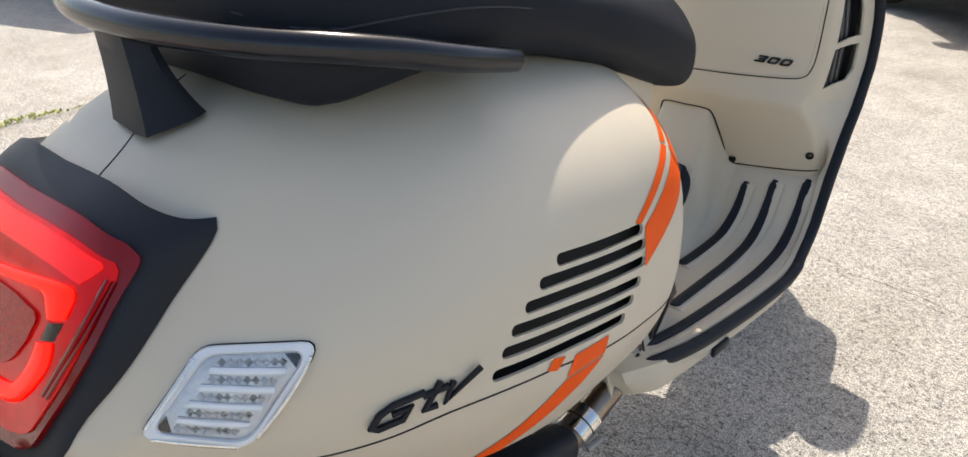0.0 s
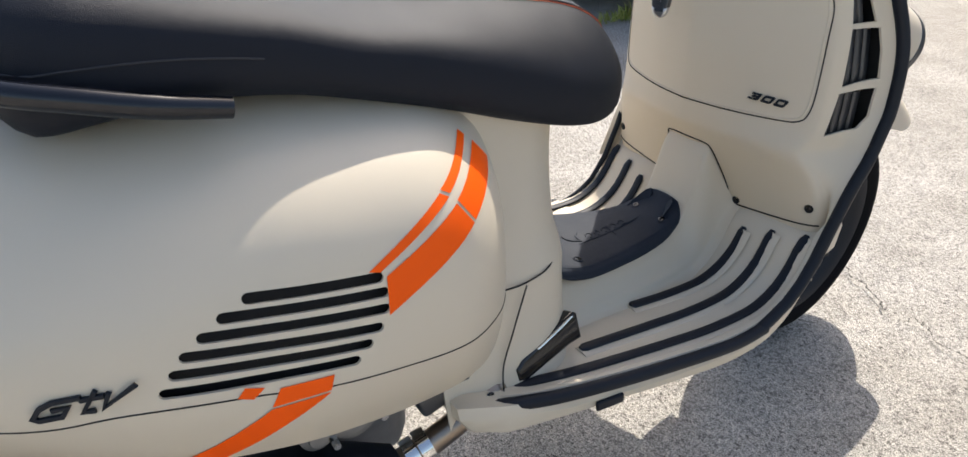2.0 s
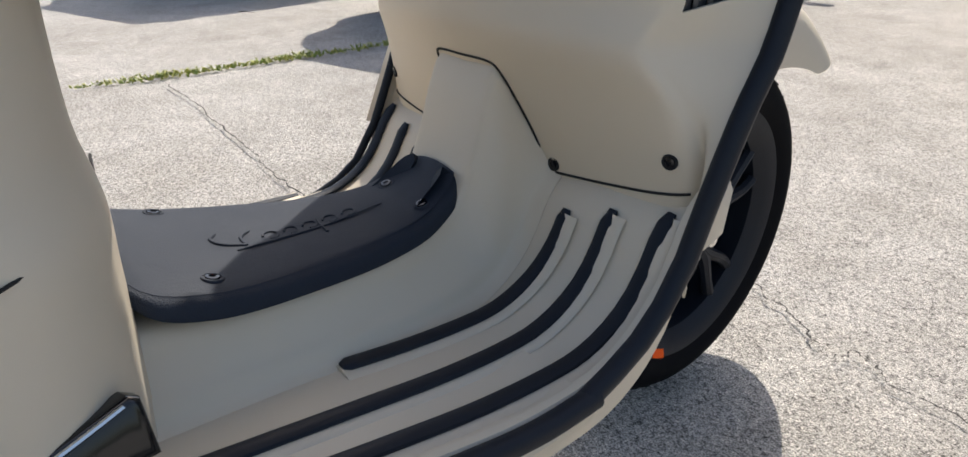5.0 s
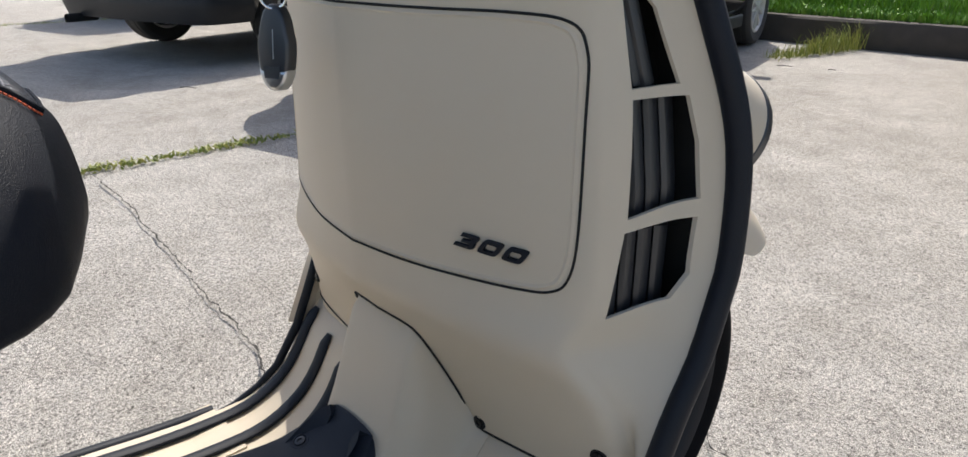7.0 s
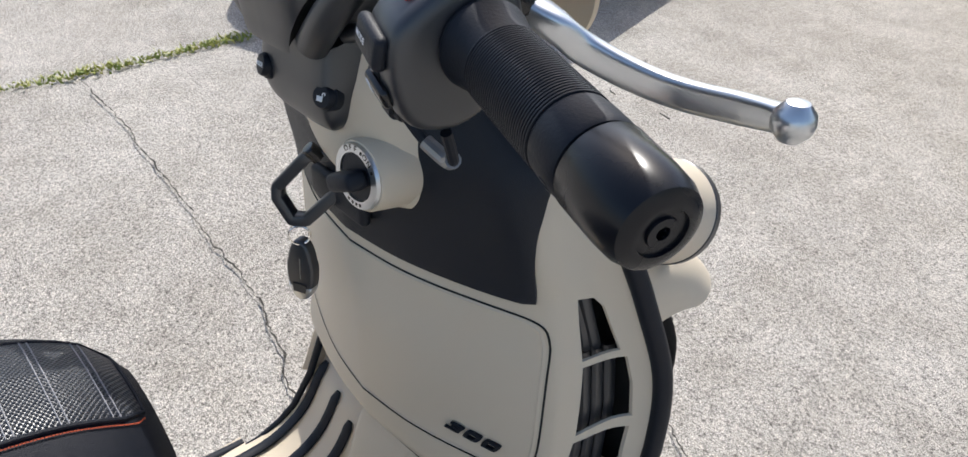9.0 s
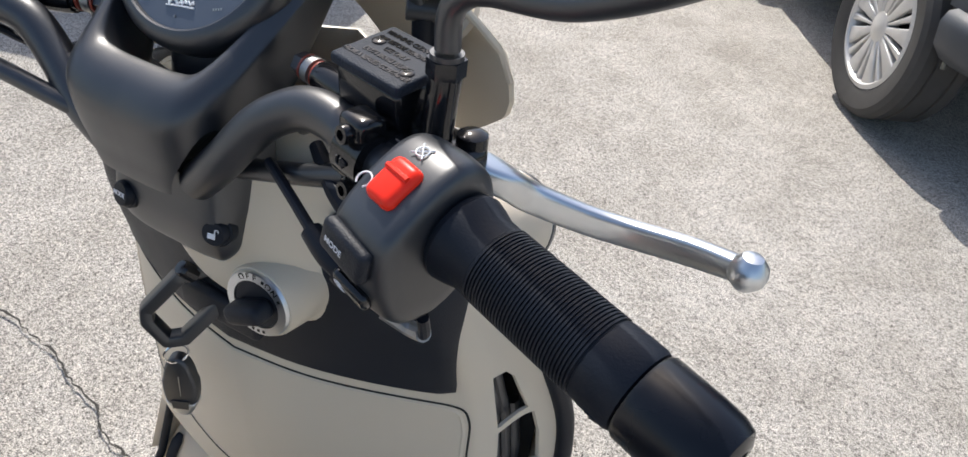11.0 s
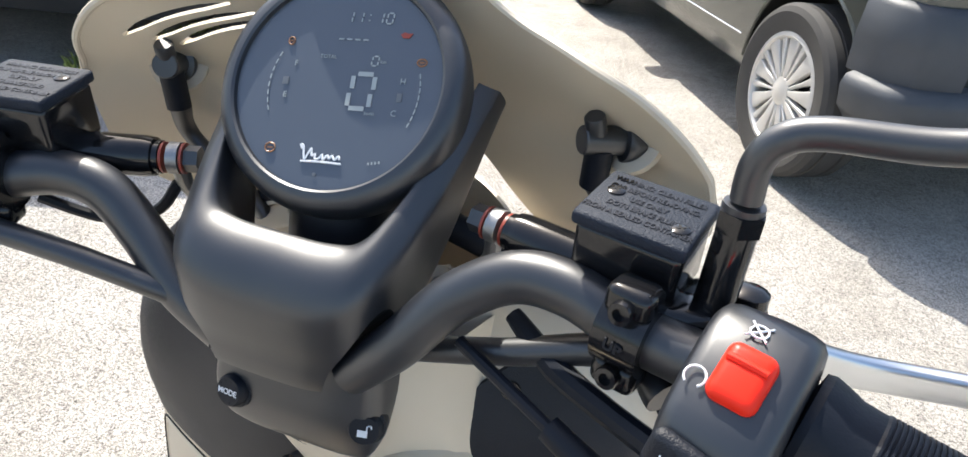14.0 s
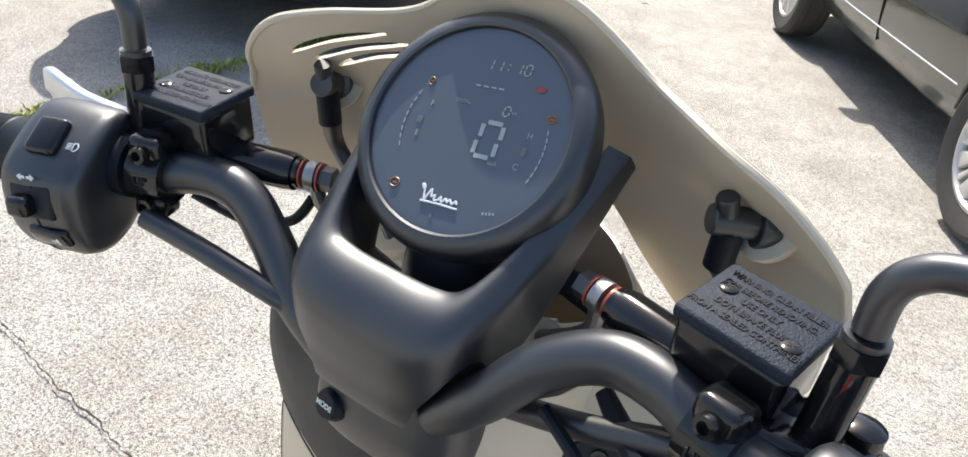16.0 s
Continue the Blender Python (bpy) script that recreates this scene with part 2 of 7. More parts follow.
def blend(rows, at):
    """Values between rows (key, values...), smoothly."""
    keys = [r[0] for r in rows]
    if at <= keys[0]:
        return list(rows[0][1:])
    if at >= keys[-1]:
        return list(rows[-1][1:])
    i = max(j for j, k in enumerate(keys) if k <= at)
    i = min(i, len(keys) - 2)
    t = (at - keys[i]) / (keys[i + 1] - keys[i])
    a, b, c, d = rows[max(i - 1, 0)], rows[i], rows[i + 1], rows[min(i + 2, len(rows) - 1)]
    h = keys[i + 1] - keys[i]
    out = []
    for k in range(1, len(b)):
        m0 = (c[k] - a[k]) / max(c[0] - a[0], 1e-6) * h
        m1 = (d[k] - b[k]) / max(d[0] - b[0], 1e-6) * h
        out.append((2 * t ** 3 - 3 * t * t + 1) * b[k] + (t ** 3 - 2 * t * t + t) * m0 + (3 * t * t - 2 * t ** 3) * c[k] + (t ** 3 - t * t) * m1)
    return out


# ---- ground ----
def concrete():
    m = bpy.data.materials.new("worn_concrete")
    m.use_nodes = True
    n, l = m.node_tree.nodes, m.node_tree.links
    p = n["Principled BSDF"]
    p.inputs["Specular IOR Level"].default_value = 0.25
    p.inputs["Roughness"].default_value = 0.9
    co = n.new("ShaderNodeTexCoord")

    def noise_of(scale, detail=6, rough=0.6):
        t = n.new("ShaderNodeTexNoise")
        t.inputs["Scale"].default_value, t.inputs["Detail"].default_value, t.inputs["Roughness"].default_value = scale, detail, rough
        l.new(co.outputs["Object"], t.inputs["Vector"])
        return t

    def ramp(src, stops):
        r = n.new("ShaderNodeValToRGB")
        r.color_ramp.elements[0].position, r.color_ramp.elements[0].color = stops[0][0], (*stops[0][1], 1)
        r.color_ramp.elements[1].position, r.color_ramp.elements[1].color = stops[-1][0], (*stops[-1][1], 1)
        for pos, c in stops[1:-1]:
            r.color_ramp.elements.new(pos).color = (*c, 1)
        l.new(src, r.inputs["Fac"])
        return r.outputs["Color"]

    def mult(a, b, fac=1.0):
        x = n.new("ShaderNodeMix")
        x.data_type, x.blend_type = "RGBA", "MULTIPLY"
        x.inputs["Factor"].default_value = fac
        l.new(a, x.inputs["A"])
        l.new(b, x.inputs["B"])
        return x.outputs["Result"]

    base = ramp(noise_of(1.1, 8).outputs["Fac"], [(0.3, (0.385, 0.362, 0.333)), (0.7, (0.505, 0.482, 0.450))])
    stain = ramp(noise_of(5, 8, 0.7).outputs["Fac"], [(0.33, (0.80, 0.79, 0.77)), (0.6, (1, 1, 1))])
    pits = ramp(noise_of(150, 4, 0.75).outputs["Fac"], [(0.34, (0.20, 0.19, 0.18)), (0.46, (0.90, 0.90, 0.89)), (0.62, (1.36, 1.35, 1.32))])
    speck = ramp(noise_of(380, 2, 0.6).outputs["Fac"], [(0.32, (0.20, 0.19, 0.18)), (0.5, (1, 1, 1)), (0.68, (1.75, 1.74, 1.70))])
    l.new(mult(mult(mult(base, stain), pits, 1.0), speck, 0.9), p.inputs["Base Color"])
    b = n.new("ShaderNodeBump")
    b.inputs["Strength"].default_value, b.inputs["Distance"].default_value = 1.0, 0.006
    l.new(noise_of(170, 4, 0.75).outputs["Fac"], b.inputs["Height"])
    l.new(b.outputs["Normal"], p.inputs["Normal"])
    return m


CONCRETE = concrete()
CRACK = material("crack_dirt", (0.035, 0.032, 0.028), 0.95, vary=0.4, scale=40)


def ground():
    """Concrete yard; the sheet runs on to the horizon."""
    bm = bmesh.new()
    far = 400.0
    xs = [-far, -60, -20, -2.418, -2.402, 20, 60, far]
    ys = [-far, -40, -10, 30, 60, far]
    rows = [[bm.verts.new((x, y, -0.012 if x in (-2.418, -2.402) else 0)) for x in xs] for y in ys]
    for a, b in zip(rows, rows[1:]):
        for i in range(len(xs) - 1):
            bm.faces.new((a[i], a[i + 1], b[i + 1], b[i]))
    tagged(part("ground", bm, CONCRETE, None, smooth=False), "pale worn concrete yard with cracks and a weedy joint", "ground", kind="structure")


ground()


def crack_line(line, width, seed):
    """A thin jagged crack that lies in the concrete."""
    rnd = random.Random(seed)
    pts = curve([(x, y, 0) for x, y in line], 26)
    bm = bmesh.new()
    prev, off = None, 0.0
    for i, q in enumerate(pts):
        way = (pts[min(i + 1, len(pts) - 1)] - pts[max(i - 1, 0)]).normalized()
        side = Vector((-way.y, way.x, 0))
        off = off * 0.8 + rnd.uniform(-0.005, 0.005)
        w = width * rnd.choice((0.25, 0.5, 0.7, 1.0, 1.3))
        mid = q + side * off + Vector((0, 0, 0.0005))
        now = [bm.verts.new(mid + side * w * 0.5), bm.verts.new(mid - side * w * 0.5)]
        if prev:
            bm.faces.new((prev[0], prev[1], now[1], now[0]))
        prev = now
    tagged(part("ground_crack", bm, CRACK, None, smooth=False), "thin dark jagged crack in the concrete", "crack", "cracks in the yard", "structure")


crack_line([(-2.40, 1.42), (-1.91, 1.412), (-1.478, 1.378), (-1.11, 1.352), (-0.81, 1.33), (-0.5, 1.25), (-0.2, 1.3)], 0.0045, 1)
crack_line([(-0.15, 1.80), (0.0, 1.74), (0.095, 1.682), (0.131, 1.718), (0.218, 1.682), (0.42, 1.66), (0.7, 1.5), (1.1, 1.45)], 0.0034, 2)

# ---- scooter ----
scooter = thing("scooter", "matt beige motor scooter with orange stripes and black seat", "scooter", pose(0, 0, 0))

STATIONS = [
    (0.000, 0.455, 0.03, 0.50, 0.050, 0.045, 0.035, 0.575),
    (0.050, 0.465, 0.06, 0.520, 0.078, 0.066, 0.050, 0.605),
    (0.100, 0.47, 0.10, 0.525, 0.128, 0.112, 0.085, 0.632),
    (0.150, 0.45, 0.14, 0.525, 0.170, 0.157, 0.112, 0.655),
    (0.210, 0.445, 0.180, 0.522, 0.214, 0.200, 0.145, 0.680),
    (0.290, 0.432, 0.222, 0.52, 0.250, 0.235, 0.180, 0.701),
    (0.400, 0.412, 0.236, 0.50, 0.264, 0.250, 0.200, 0.712),
    (0.490, 0.394, 0.226, 0.50, 0.266, 0.252, 0.203, 0.708),
    (0.570, 0.367, 0.196, 0.50, 0.258, 0.246, 0.200, 0.698),
    (0.620, 0.36, 0.18, 0.50, 0.232, 0.220, 0.176, 0.688),
    (0.655, 0.355, 0.16, 0.50, 0.194, 0.180, 0.142, 0.678),
    (0.680, 0.355, 0.125, 0.50, 0.14, 0.13, 0.10, 0.66),
]


def half_section(y):
    """Right half of the rear body across y, from its lower edge to the middle of the top: (x, z)."""
    zb, xb, zm, xm, x59, x65, zt = blend(STATIONS, y)
    pts = [(xb, 0, zb), (xb + (xm - xb) * 0.72, 0, zb + (zm - zb) * 0.45), (xm, 0, zm), (x59, 0, 0.59 + (zt - 0.70) * 0.6), (x65, 0, 0.65 + (zt - 0.70)), (x65 * 0.55, 0, zt - 0.008), (0, 0, zt)]
    return [(p.x, p.z) for p in curve(pts, 7)]


def on_body(y, z, lift=0.0):
    """The point of the right flank at y, z, lifted off the surface."""
    def x_at(y, z):
        s = half_section(y)
        for (x0, z0), (x1, z1) in zip(s, s[1:]):
            if z0 <= z <= z1 and z1 > z0:
                return x0 + (x1 - x0) * (z - z0) / (z1 - z0)
        return s[0][0] if z < s[0][1] else 0.0
    x = x_at(y, z)
    if not lift:
        return Vector((x, y, z))
    d = 0.004
    n = Vector((1, -(x_at(y + d, z) - x_at(y - d, z)) / (2 * d), -(x_at(y, z + d) - x_at(y, z - d)) / (2 * d))).normalized()
    return Vector((x, y, z)) + n * lift


def on_body_normal(y, z):
    return (on_body(y, z, 0.01) - on_body(y, z)).normalized()


SLOTS = [((0.380, 0.586), (0.486, 0.574)), ((0.359, 0.5755), (0.489, 0.560)), ((0.342, 0.564), (0.488, 0.545)),
         ((0.327, 0.552), (0.480, 0.5295)), ((0.317, 0.539), (0.469, 0.517)), ((0.3075, 0.525), (0.456, 0.505))]


def pill(a, b, r, n=6, w=None):
    """Outline of a long rounded slot from a to b in the plane (y, z)."""
    a, b = Vector((*a, 0)), Vector((*b, 0))
    d = (b - a).normalized()
    s = Vector((-d.y, d.x, 0))
    out = []
    for c, sign in ((b, 1), (a, -1)):
        for k in range(n + 1):
            t = math.pi * k / n
            out.append(c + (s * math.cos(t) + d * math.sin(t)) * r * sign)
        if sign == 1:
            out += [b + (a - b) * k / 10 - s * r for k in range(1, 10)]
    out += [a + (b - a) * k / 10 + s * r for k in range(1, 10)]
    return [(q.x, q.y) for q in out]


def rear_body():
    bm = bmesh.new()
    rings = []
    for k in range(72):
        y = 0.68 * k / 71
        s = half_section(y)
        rings.append([(x, y, z) for x, z in s] + [(-x, y, z) for x, z in s[-2::-1]])
    skin(bm, rings, closed=False)
    bmesh.ops.bisect_plane(bm, geom=bm.verts[:] + bm.edges[:] + bm.faces[:], plane_co=(0, 0.056, 0.485), plane_no=(0, 1.0, -0.56), clear_inner=True)
    shell(bm, 0.003)
    ob = part("rear_body", bm, BEIGE, scooter, "matt beige bulged rear body with vent slots")
    cut = bmesh.new()
    for a, b in SLOTS:
        line = pill(a, b, 0.0047)
        skin(cut, [[on_body(y, z, 0.0001) + on_body_normal(y, z) * d for y, z in line] for d in (0.006, -0.010)], True, True)
    cutter = part("cutter", cut, HOLE, None, smooth=False)
    mod = ob.modifiers.new("cut", "BOOLEAN")
    mod.object, mod.operation, mod.solver = cutter, "DIFFERENCE", "EXACT"
    me = bpy.data.meshes.new_from_object(ob.evaluated_get(bpy.context.evaluated_depsgraph_get()))
    ob.modifiers.clear()
    bpy.data.objects.remove(cutter)
    known, normals = {}, [None] * len(me.loops)
    corner = [Vector(c.vector) for c in me.corner_normals]
    for f in me.polygons:
        for li in f.loop_indices:
            co = me.vertices[me.loops[li].vertex_index].co
            if co.x > 0.19 and 0.27 < co.y < 0.53 and 0.48 < co.z < 0.61 and f.normal.x > 0.5:
                key = me.loops[li].vertex_index
                if key not in known:
                    known[key] = on_body_normal(co.y, co.z)
                normals[li] = known[key]
            else:
                normals[li] = corner[li]
    me.normals_split_custom_set(normals)
    ob.data = me
    return ob


body = rear_body()


def flank_patch(name, corners, mat, parent, lift=0.0008, n=12, label=""):
    """A thin sheet that lies on the flank between four (y, z) corners."""
    bm = bmesh.new()
    a, b, c, d = (Vector((*q, 0)) for q in corners)
    rows = []
    for i in range(n + 1):
        u = i / n
        row = []
        for j in range(n + 1):
            v = j / n
            q = (a * (1 - u) + b * u) * (1 - v) + (d * (1 - u) + c * u) * v
            row.append(on_body(q.x, q.y, lift))
        rows.append(row)
    skin(bm, rows, closed=False)
    return part(name, bm, mat, parent, label)


ORANGE_FLANK = [
    [(0.491, 0.538), (0.493, 0.573), (0.575, 0.610), (0.591, 0.588)],
    [(0.593, 0.5895), (0.577, 0.612), (0.630, 0.637), (0.648, 0.616)],
    [(0.478, 0.581), (0.488, 0.578), (0.569, 0.617), (0.560, 0.622)],
    [(0.562, 0.624), (0.571, 0.619), (0.622, 0.644), (0.616, 0.650)],
    [(0.382, 0.485), (0.391, 0.502), (0.436, 0.499), (0.432, 0.484)],
    [(0.300, 0.434), (0.382, 0.483), (0.432, 0.482), (0.338, 0.425)],
    [(0.357, 0.504), (0.364, 0.512), (0.379, 0.507), (0.369, 0.499)],
]
for k, q in enumerate(ORANGE_FLANK):
    flank_patch("stripe", q, ORANGE, body, label="bright orange vinyl stripe" if k == 0 else "")


def seam_line(pts, parent, name="panel_gap", r=0.0009, n=6):
    """A dark gap between panels along (y, z) on the flank."""
    line = [on_body(q.x, q.y, -0.0002) for q in curve([(y, z, 0) for y, z in pts], n)]
    return part(name, tube(line, r, 8, n=1), HOLE, parent)


seam_line([(0.112, 0.505), (0.14, 0.505), (0.17, 0.499), (0.224, 0.503), (0.281, 0.512), (0.365, 0.502), (0.434, 0.487), (0.52, 0.476), (0.58, 0.468), (0.62, 0.466), (0.66, 0.462)], body)


def top_z(x, y):
    """Height of the rear body's upper side at x, y."""
    c = half_section(y)[14:]
    return blend([(q[0], q[1]) for q in c[::-1]], abs(x))[0]


part("panel_gap", tube([(x, y, top_z(x, y) + 0.0001) for x, y in ((0.043, 0.146), (0.0375, 0.160), (0.0275, 0.185), (0.008, 0.215), (-0.0175, 0.2525), (-0.024, 0.265))], 0.0005, 6, n=4), HOLE, body)


def slot_shade():
    # Sheet behind the slots; its near-black colour stands in for the shade inside.
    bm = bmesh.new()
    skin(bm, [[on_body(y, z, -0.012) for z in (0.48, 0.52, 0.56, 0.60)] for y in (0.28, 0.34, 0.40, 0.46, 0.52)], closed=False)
    part("slot_shade", bm, HOLE, body)


slot_shade()


def flank_frame(y, z, slope):
    """A pose on the flank whose x runs forward along slope (dz by dy)."""
    way = on_body(y + 0.02, z + 0.02 * slope) - on_body(y - 0.02, z - 0.02 * slope)
    return frame_of(on_body(y, z, 0.0005), way, on_body_normal(y, z))


def side_badge():
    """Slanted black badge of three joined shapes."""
    m = flank_frame(0.2540, 0.5290, 0.15)
    k = 0.62
    badge = None
    for pts, w in (([(-0.006, 0.0075), (-0.026, 0.0075), (-0.034, 0.003), (-0.035, -0.006), (-0.029, -0.0095), (-0.012, -0.0095), (-0.011, -0.001), (-0.022, -0.001)], 0.0040),
                   ([(0.0045, 0.0105), (0.0035, -0.009), (0.011, -0.0095)], 0.0040), ([(-0.003, 0.0045), (0.0125, 0.0045)], 0.0040), ([(0.0165, 0.0055), (0.0185, -0.009), (0.0345, 0.0090)], 0.0040)):
        line = [Vector((x + k * y, y * 0.78, 0)) for x, y in pts]
        left, right = [], []
        for i, q in enumerate(line):
            d0 = (q - line[i - 1]).normalized() if i else None
            d1 = (line[i + 1] - q).normalized() if i + 1 < len(line) else None
            d = ((d0 or d1) + (d1 or d0)).normalized()
            s = Vector((-d.y, d.x, 0)) * w / 2 / max(0.6, d.dot(d1 or d0))
            e = d * (w * 0.4 if d1 is None else -w * 0.4 if d0 is None else 0)
            left.append((q + s + e).xy)
            right.append((q - s + e).xy)
        bm = slab([tuple(q) for q in right + left[::-1]], 0.0030, m @ Matrix.Translation((0, 0, -0.0002)), 0.0005, None, 1)
        ob = part("badge_letter" if badge else "side_badge", bm, RUBBER, badge or body, "" if badge else "black badge on the flank", smooth=False)
        badge = badge or ob


side_badge()


def indicator():
    """Clear slanted turn signal let into the flank."""
    c = [(0.155, 0.581), (0.206, 0.581), (0.159, 0.5195), (0.112, 0.534)]
    mid = Vector((sum(y for y, z in c) / 4, sum(z for y, z in c) / 4, 0))

    def outline(scale, lift, n=5):
        pts = []
        for i in range(4):
            p, a, b = (Vector((*c[j % 4], 0)) for j in (i, i - 1, i + 1))
            for t in range(n):
                u = t / (n - 1)
                q0, q1 = p + (a - p) * 0.16, p + (b - p) * 0.16
                q = q0 * (1 - u) ** 2 + p * 2 * u * (1 - u) + q1 * u * u
                pts.append(mid + (q - mid) * scale)
        return [on_body(q.x, q.y, lift) for q in pts]

    bm = bmesh.new()
    skin(bm, [outline(1.0, 0.0), outline(1.0, 0.003), outline(0.97, 0.0045), outline(0.86, 0.0045), outline(0.83, 0.0028), outline(0.83, 0.0008)])
    frame = part("turn_signal", bm, CLEAR_RIM, body, "clear slanted turn signal")
    bm = bmesh.new()
    skin(bm, [outline(s, 0.0008 + 0.0005 * (k % 2)) for k, s in enumerate((0.84, 0.78, 0.66, 0.54, 0.42, 0.30, 0.18, 0.06))], True, True)
    part("reflector", bm, FACETS, frame, "bright reflector")
    bm = bmesh.new()
    skin(bm, [outline(0.84, 0.0030), outline(0.55, 0.0034), outline(0.05, 0.0036)], True, False)
    part("lens", bm, CLEAR, frame).visible_shadow = False
    a, b, d, e = (Vector((*q, 0)) for q in c)
    for k in range(4):
        u = 0.25 + 0.17 * k
        p, q = a + (e - a) * u, b + (d - b) * u
        p, q = p + (q - p) * 0.2, q + (p - q) * 0.18
        part("louvre", tube([on_body(p.x, p.y, 0.0018), on_body((p.x + q.x) / 2, (p.y + q.y) / 2, 0.0022), on_body(q.x, q.y, 0.0018)], 0.0026, 8, n=3), CLEAR_RIM, frame)
    for corner, s, t in ((e, a, d), (b, a, d)):
        o = mid + (corner - mid) * 0.80
        bm = bmesh.new()
        tri = [o, o + (s - corner) * 0.16, o + (t - corner) * 0.13]
        skin(bm, [[on_body(q.x, q.y, 0.0010) for q in tri], [on_body(q.x, q.y, 0.0022) for q in tri]], True, True)
        part("corner_blank", bm, GLOSS_BLACK, frame)
    for k, j in [(k, j) for k in range(5) for j in range(8)]:
        u = 0.165 + 0.17 * k
        p, q = a + (e - a) * u, b + (d - b) * u
        p = p + (q - p) * (0.25 + 0.5 * j / 7)
        part("facet", lathe([(0.0, 0.0022), (0.0022, 0.0008), (0.0030, -0.0002)], on_body(p.x, p.y, 0.0010), on_body_normal(p.x, p.y), 4), CHROME if (3 * k + 5 * j) % 7 < 3 else FACETS, frame)
    ring = outline(1.008, 0.0006)
    part("gasket", tube(ring + ring[:1], 0.0007, 6, n=1), RUBBER, frame)
    for s, t, k in [(s, t, k) for s, t in ((b, d), (a, e), (e, d)) for k in range(34)]:
        u = k / 33
        p = (s + (t - s) * (0.12 + 0.76 * u))
        p = mid + (p - mid) * 0.96
        part("rim_bead", lathe([(0.0, 0.001), (0.0012, 0.0004), (0.0014, -0.001)], on_body(p.x, p.y, 0.0045), on_body_normal(p.x, p.y), 6), CHROME, frame)


indicator()


TAIL = [(0.0, 0.158, 0.662, 0.195, 0.643), (0.05, 0.148, 0.656, 0.192, 0.637), (0.12, 0.136, 0.648, 0.183, 0.628), (0.35, 0.110, 0.612, 0.152, 0.600), (0.6, 0.092, 0.570, 0.117, 0.566), (0.85, 0.074, 0.520, 0.082, 0.529), (1.0, 0.062, 0.490, 0.066, 0.497)]


def tail_point(v, u, out=0.0):
    """A point of the tail: v from its top to its foot, u from the middle (0) to where it meets the flank (1)."""
    yc, zc, ye, ze = blend(TAIL, v)
    e = on_body(ye, ze, 0.004)
    c = curve([(0, yc, zc), (e.x * 0.5, yc + 0.002, zc), (e.x * 0.80, yc + (ye - yc) * 0.16, zc + (ze - zc) * 0.4), (e.x * 0.95, yc + (ye - yc) * 0.5, zc + (ze - zc) * 0.8), (e.x, ye, ze)], 6)
    t = min(max(u, 0.0), 1.0) * (len(c) - 1)
    i = min(int(t), len(c) - 2)
    q = c[i].lerp(c[i + 1], t - i)
    return q + Vector((0.45 * min(1, u * u), -0.85, 0.35)).normalized() * out


def tail_sheet(v0, v1, half, out, thick, n=20):
    """A sheet on the tail; half: its reach to the side, as pairs of v and u."""
    bm = bmesh.new()
    rows = []
    for k in range(n + 1):
        v = v0 + (v1 - v0) * k / n
        w = blend(half, v)[0]
        r = [tail_point(v, w * j / 16, out) for j in range(17)]
        rows.append([Vector((-p.x, p.y, p.z)) for p in r[:0:-1]] + r)
    skin(bm, rows, closed=False)
    return shell(bm, thick, (0, -1, 0))


housing = part("tail_surround", tail_sheet(0.0, 1.0, [(0, 1.0), (1, 1.0)], 0.0, 0.006), BLACK_TEX, scooter, "matt black tail light surround")
tail_lamp = part("tail_light", tail_sheet(0.115, 0.94, [(0.115, 0.55), (0.13, 0.63), (0.16, 0.672), (0.25, 0.68), (0.44, 0.665), (0.6, 0.62), (0.72, 0.575), (0.82, 0.49), (0.90, 0.34), (0.94, 0.12)], 0.004, 0.005, 30), DARK_RED, housing, "red tail light with glossy lens, lit")
part("inner_lens", tail_sheet(0.18, 0.88, [(0.18, 0.56), (0.20, 0.60), (0.25, 0.62), (0.44, 0.60), (0.6, 0.555), (0.72, 0.50), (0.82, 0.40), (0.88, 0.20)], 0.0055, 0.003, 30), RED_LENS, tail_lamp)
part("lens_band", tail_sheet(0.195, 0.285, [(0.195, 0.50), (0.21, 0.53), (0.285, 0.46)], 0.0064, 0.002), RED_BAND, tail_lamp)


def tail_ribbon(name, outer, inner, out, thick, mat):
    """A band on the tail between two (v, u) lines, on either side of the middle."""
    for side in (1, -1):
        a = curve([(v, u, 0) for v, u in outer], 5)
        b = curve([(v, u, 0) for v, u in inner], 5)
        n = 30
        at = lambda l, t: l[min(int(t * (len(l) - 1)), len(l) - 2)].lerp(l[min(int(t * (len(l) - 1)), len(l) - 2) + 1], t * (len(l) - 1) - min(int(t * (len(l) - 1)), len(l) - 2))
        rows = []
        for k in range(n + 1):
            p, q = at(a, k / n), at(b, k / n)
            row = []
            for j in range(7):
                m = p.lerp(q, j / 6)
                swell = 0.0022 * (1 - (2 * j / 6 - 1) ** 4)
                w = tail_point(m.x, m.y, out + swell)
                row.append((side * w.x, w.y, w.z))
            rows.append(row)
        bm = bmesh.new()
        skin(bm, rows, closed=False)
        part(name, shell(bm, thick, (0, -1, 0)), mat, tail_lamp)


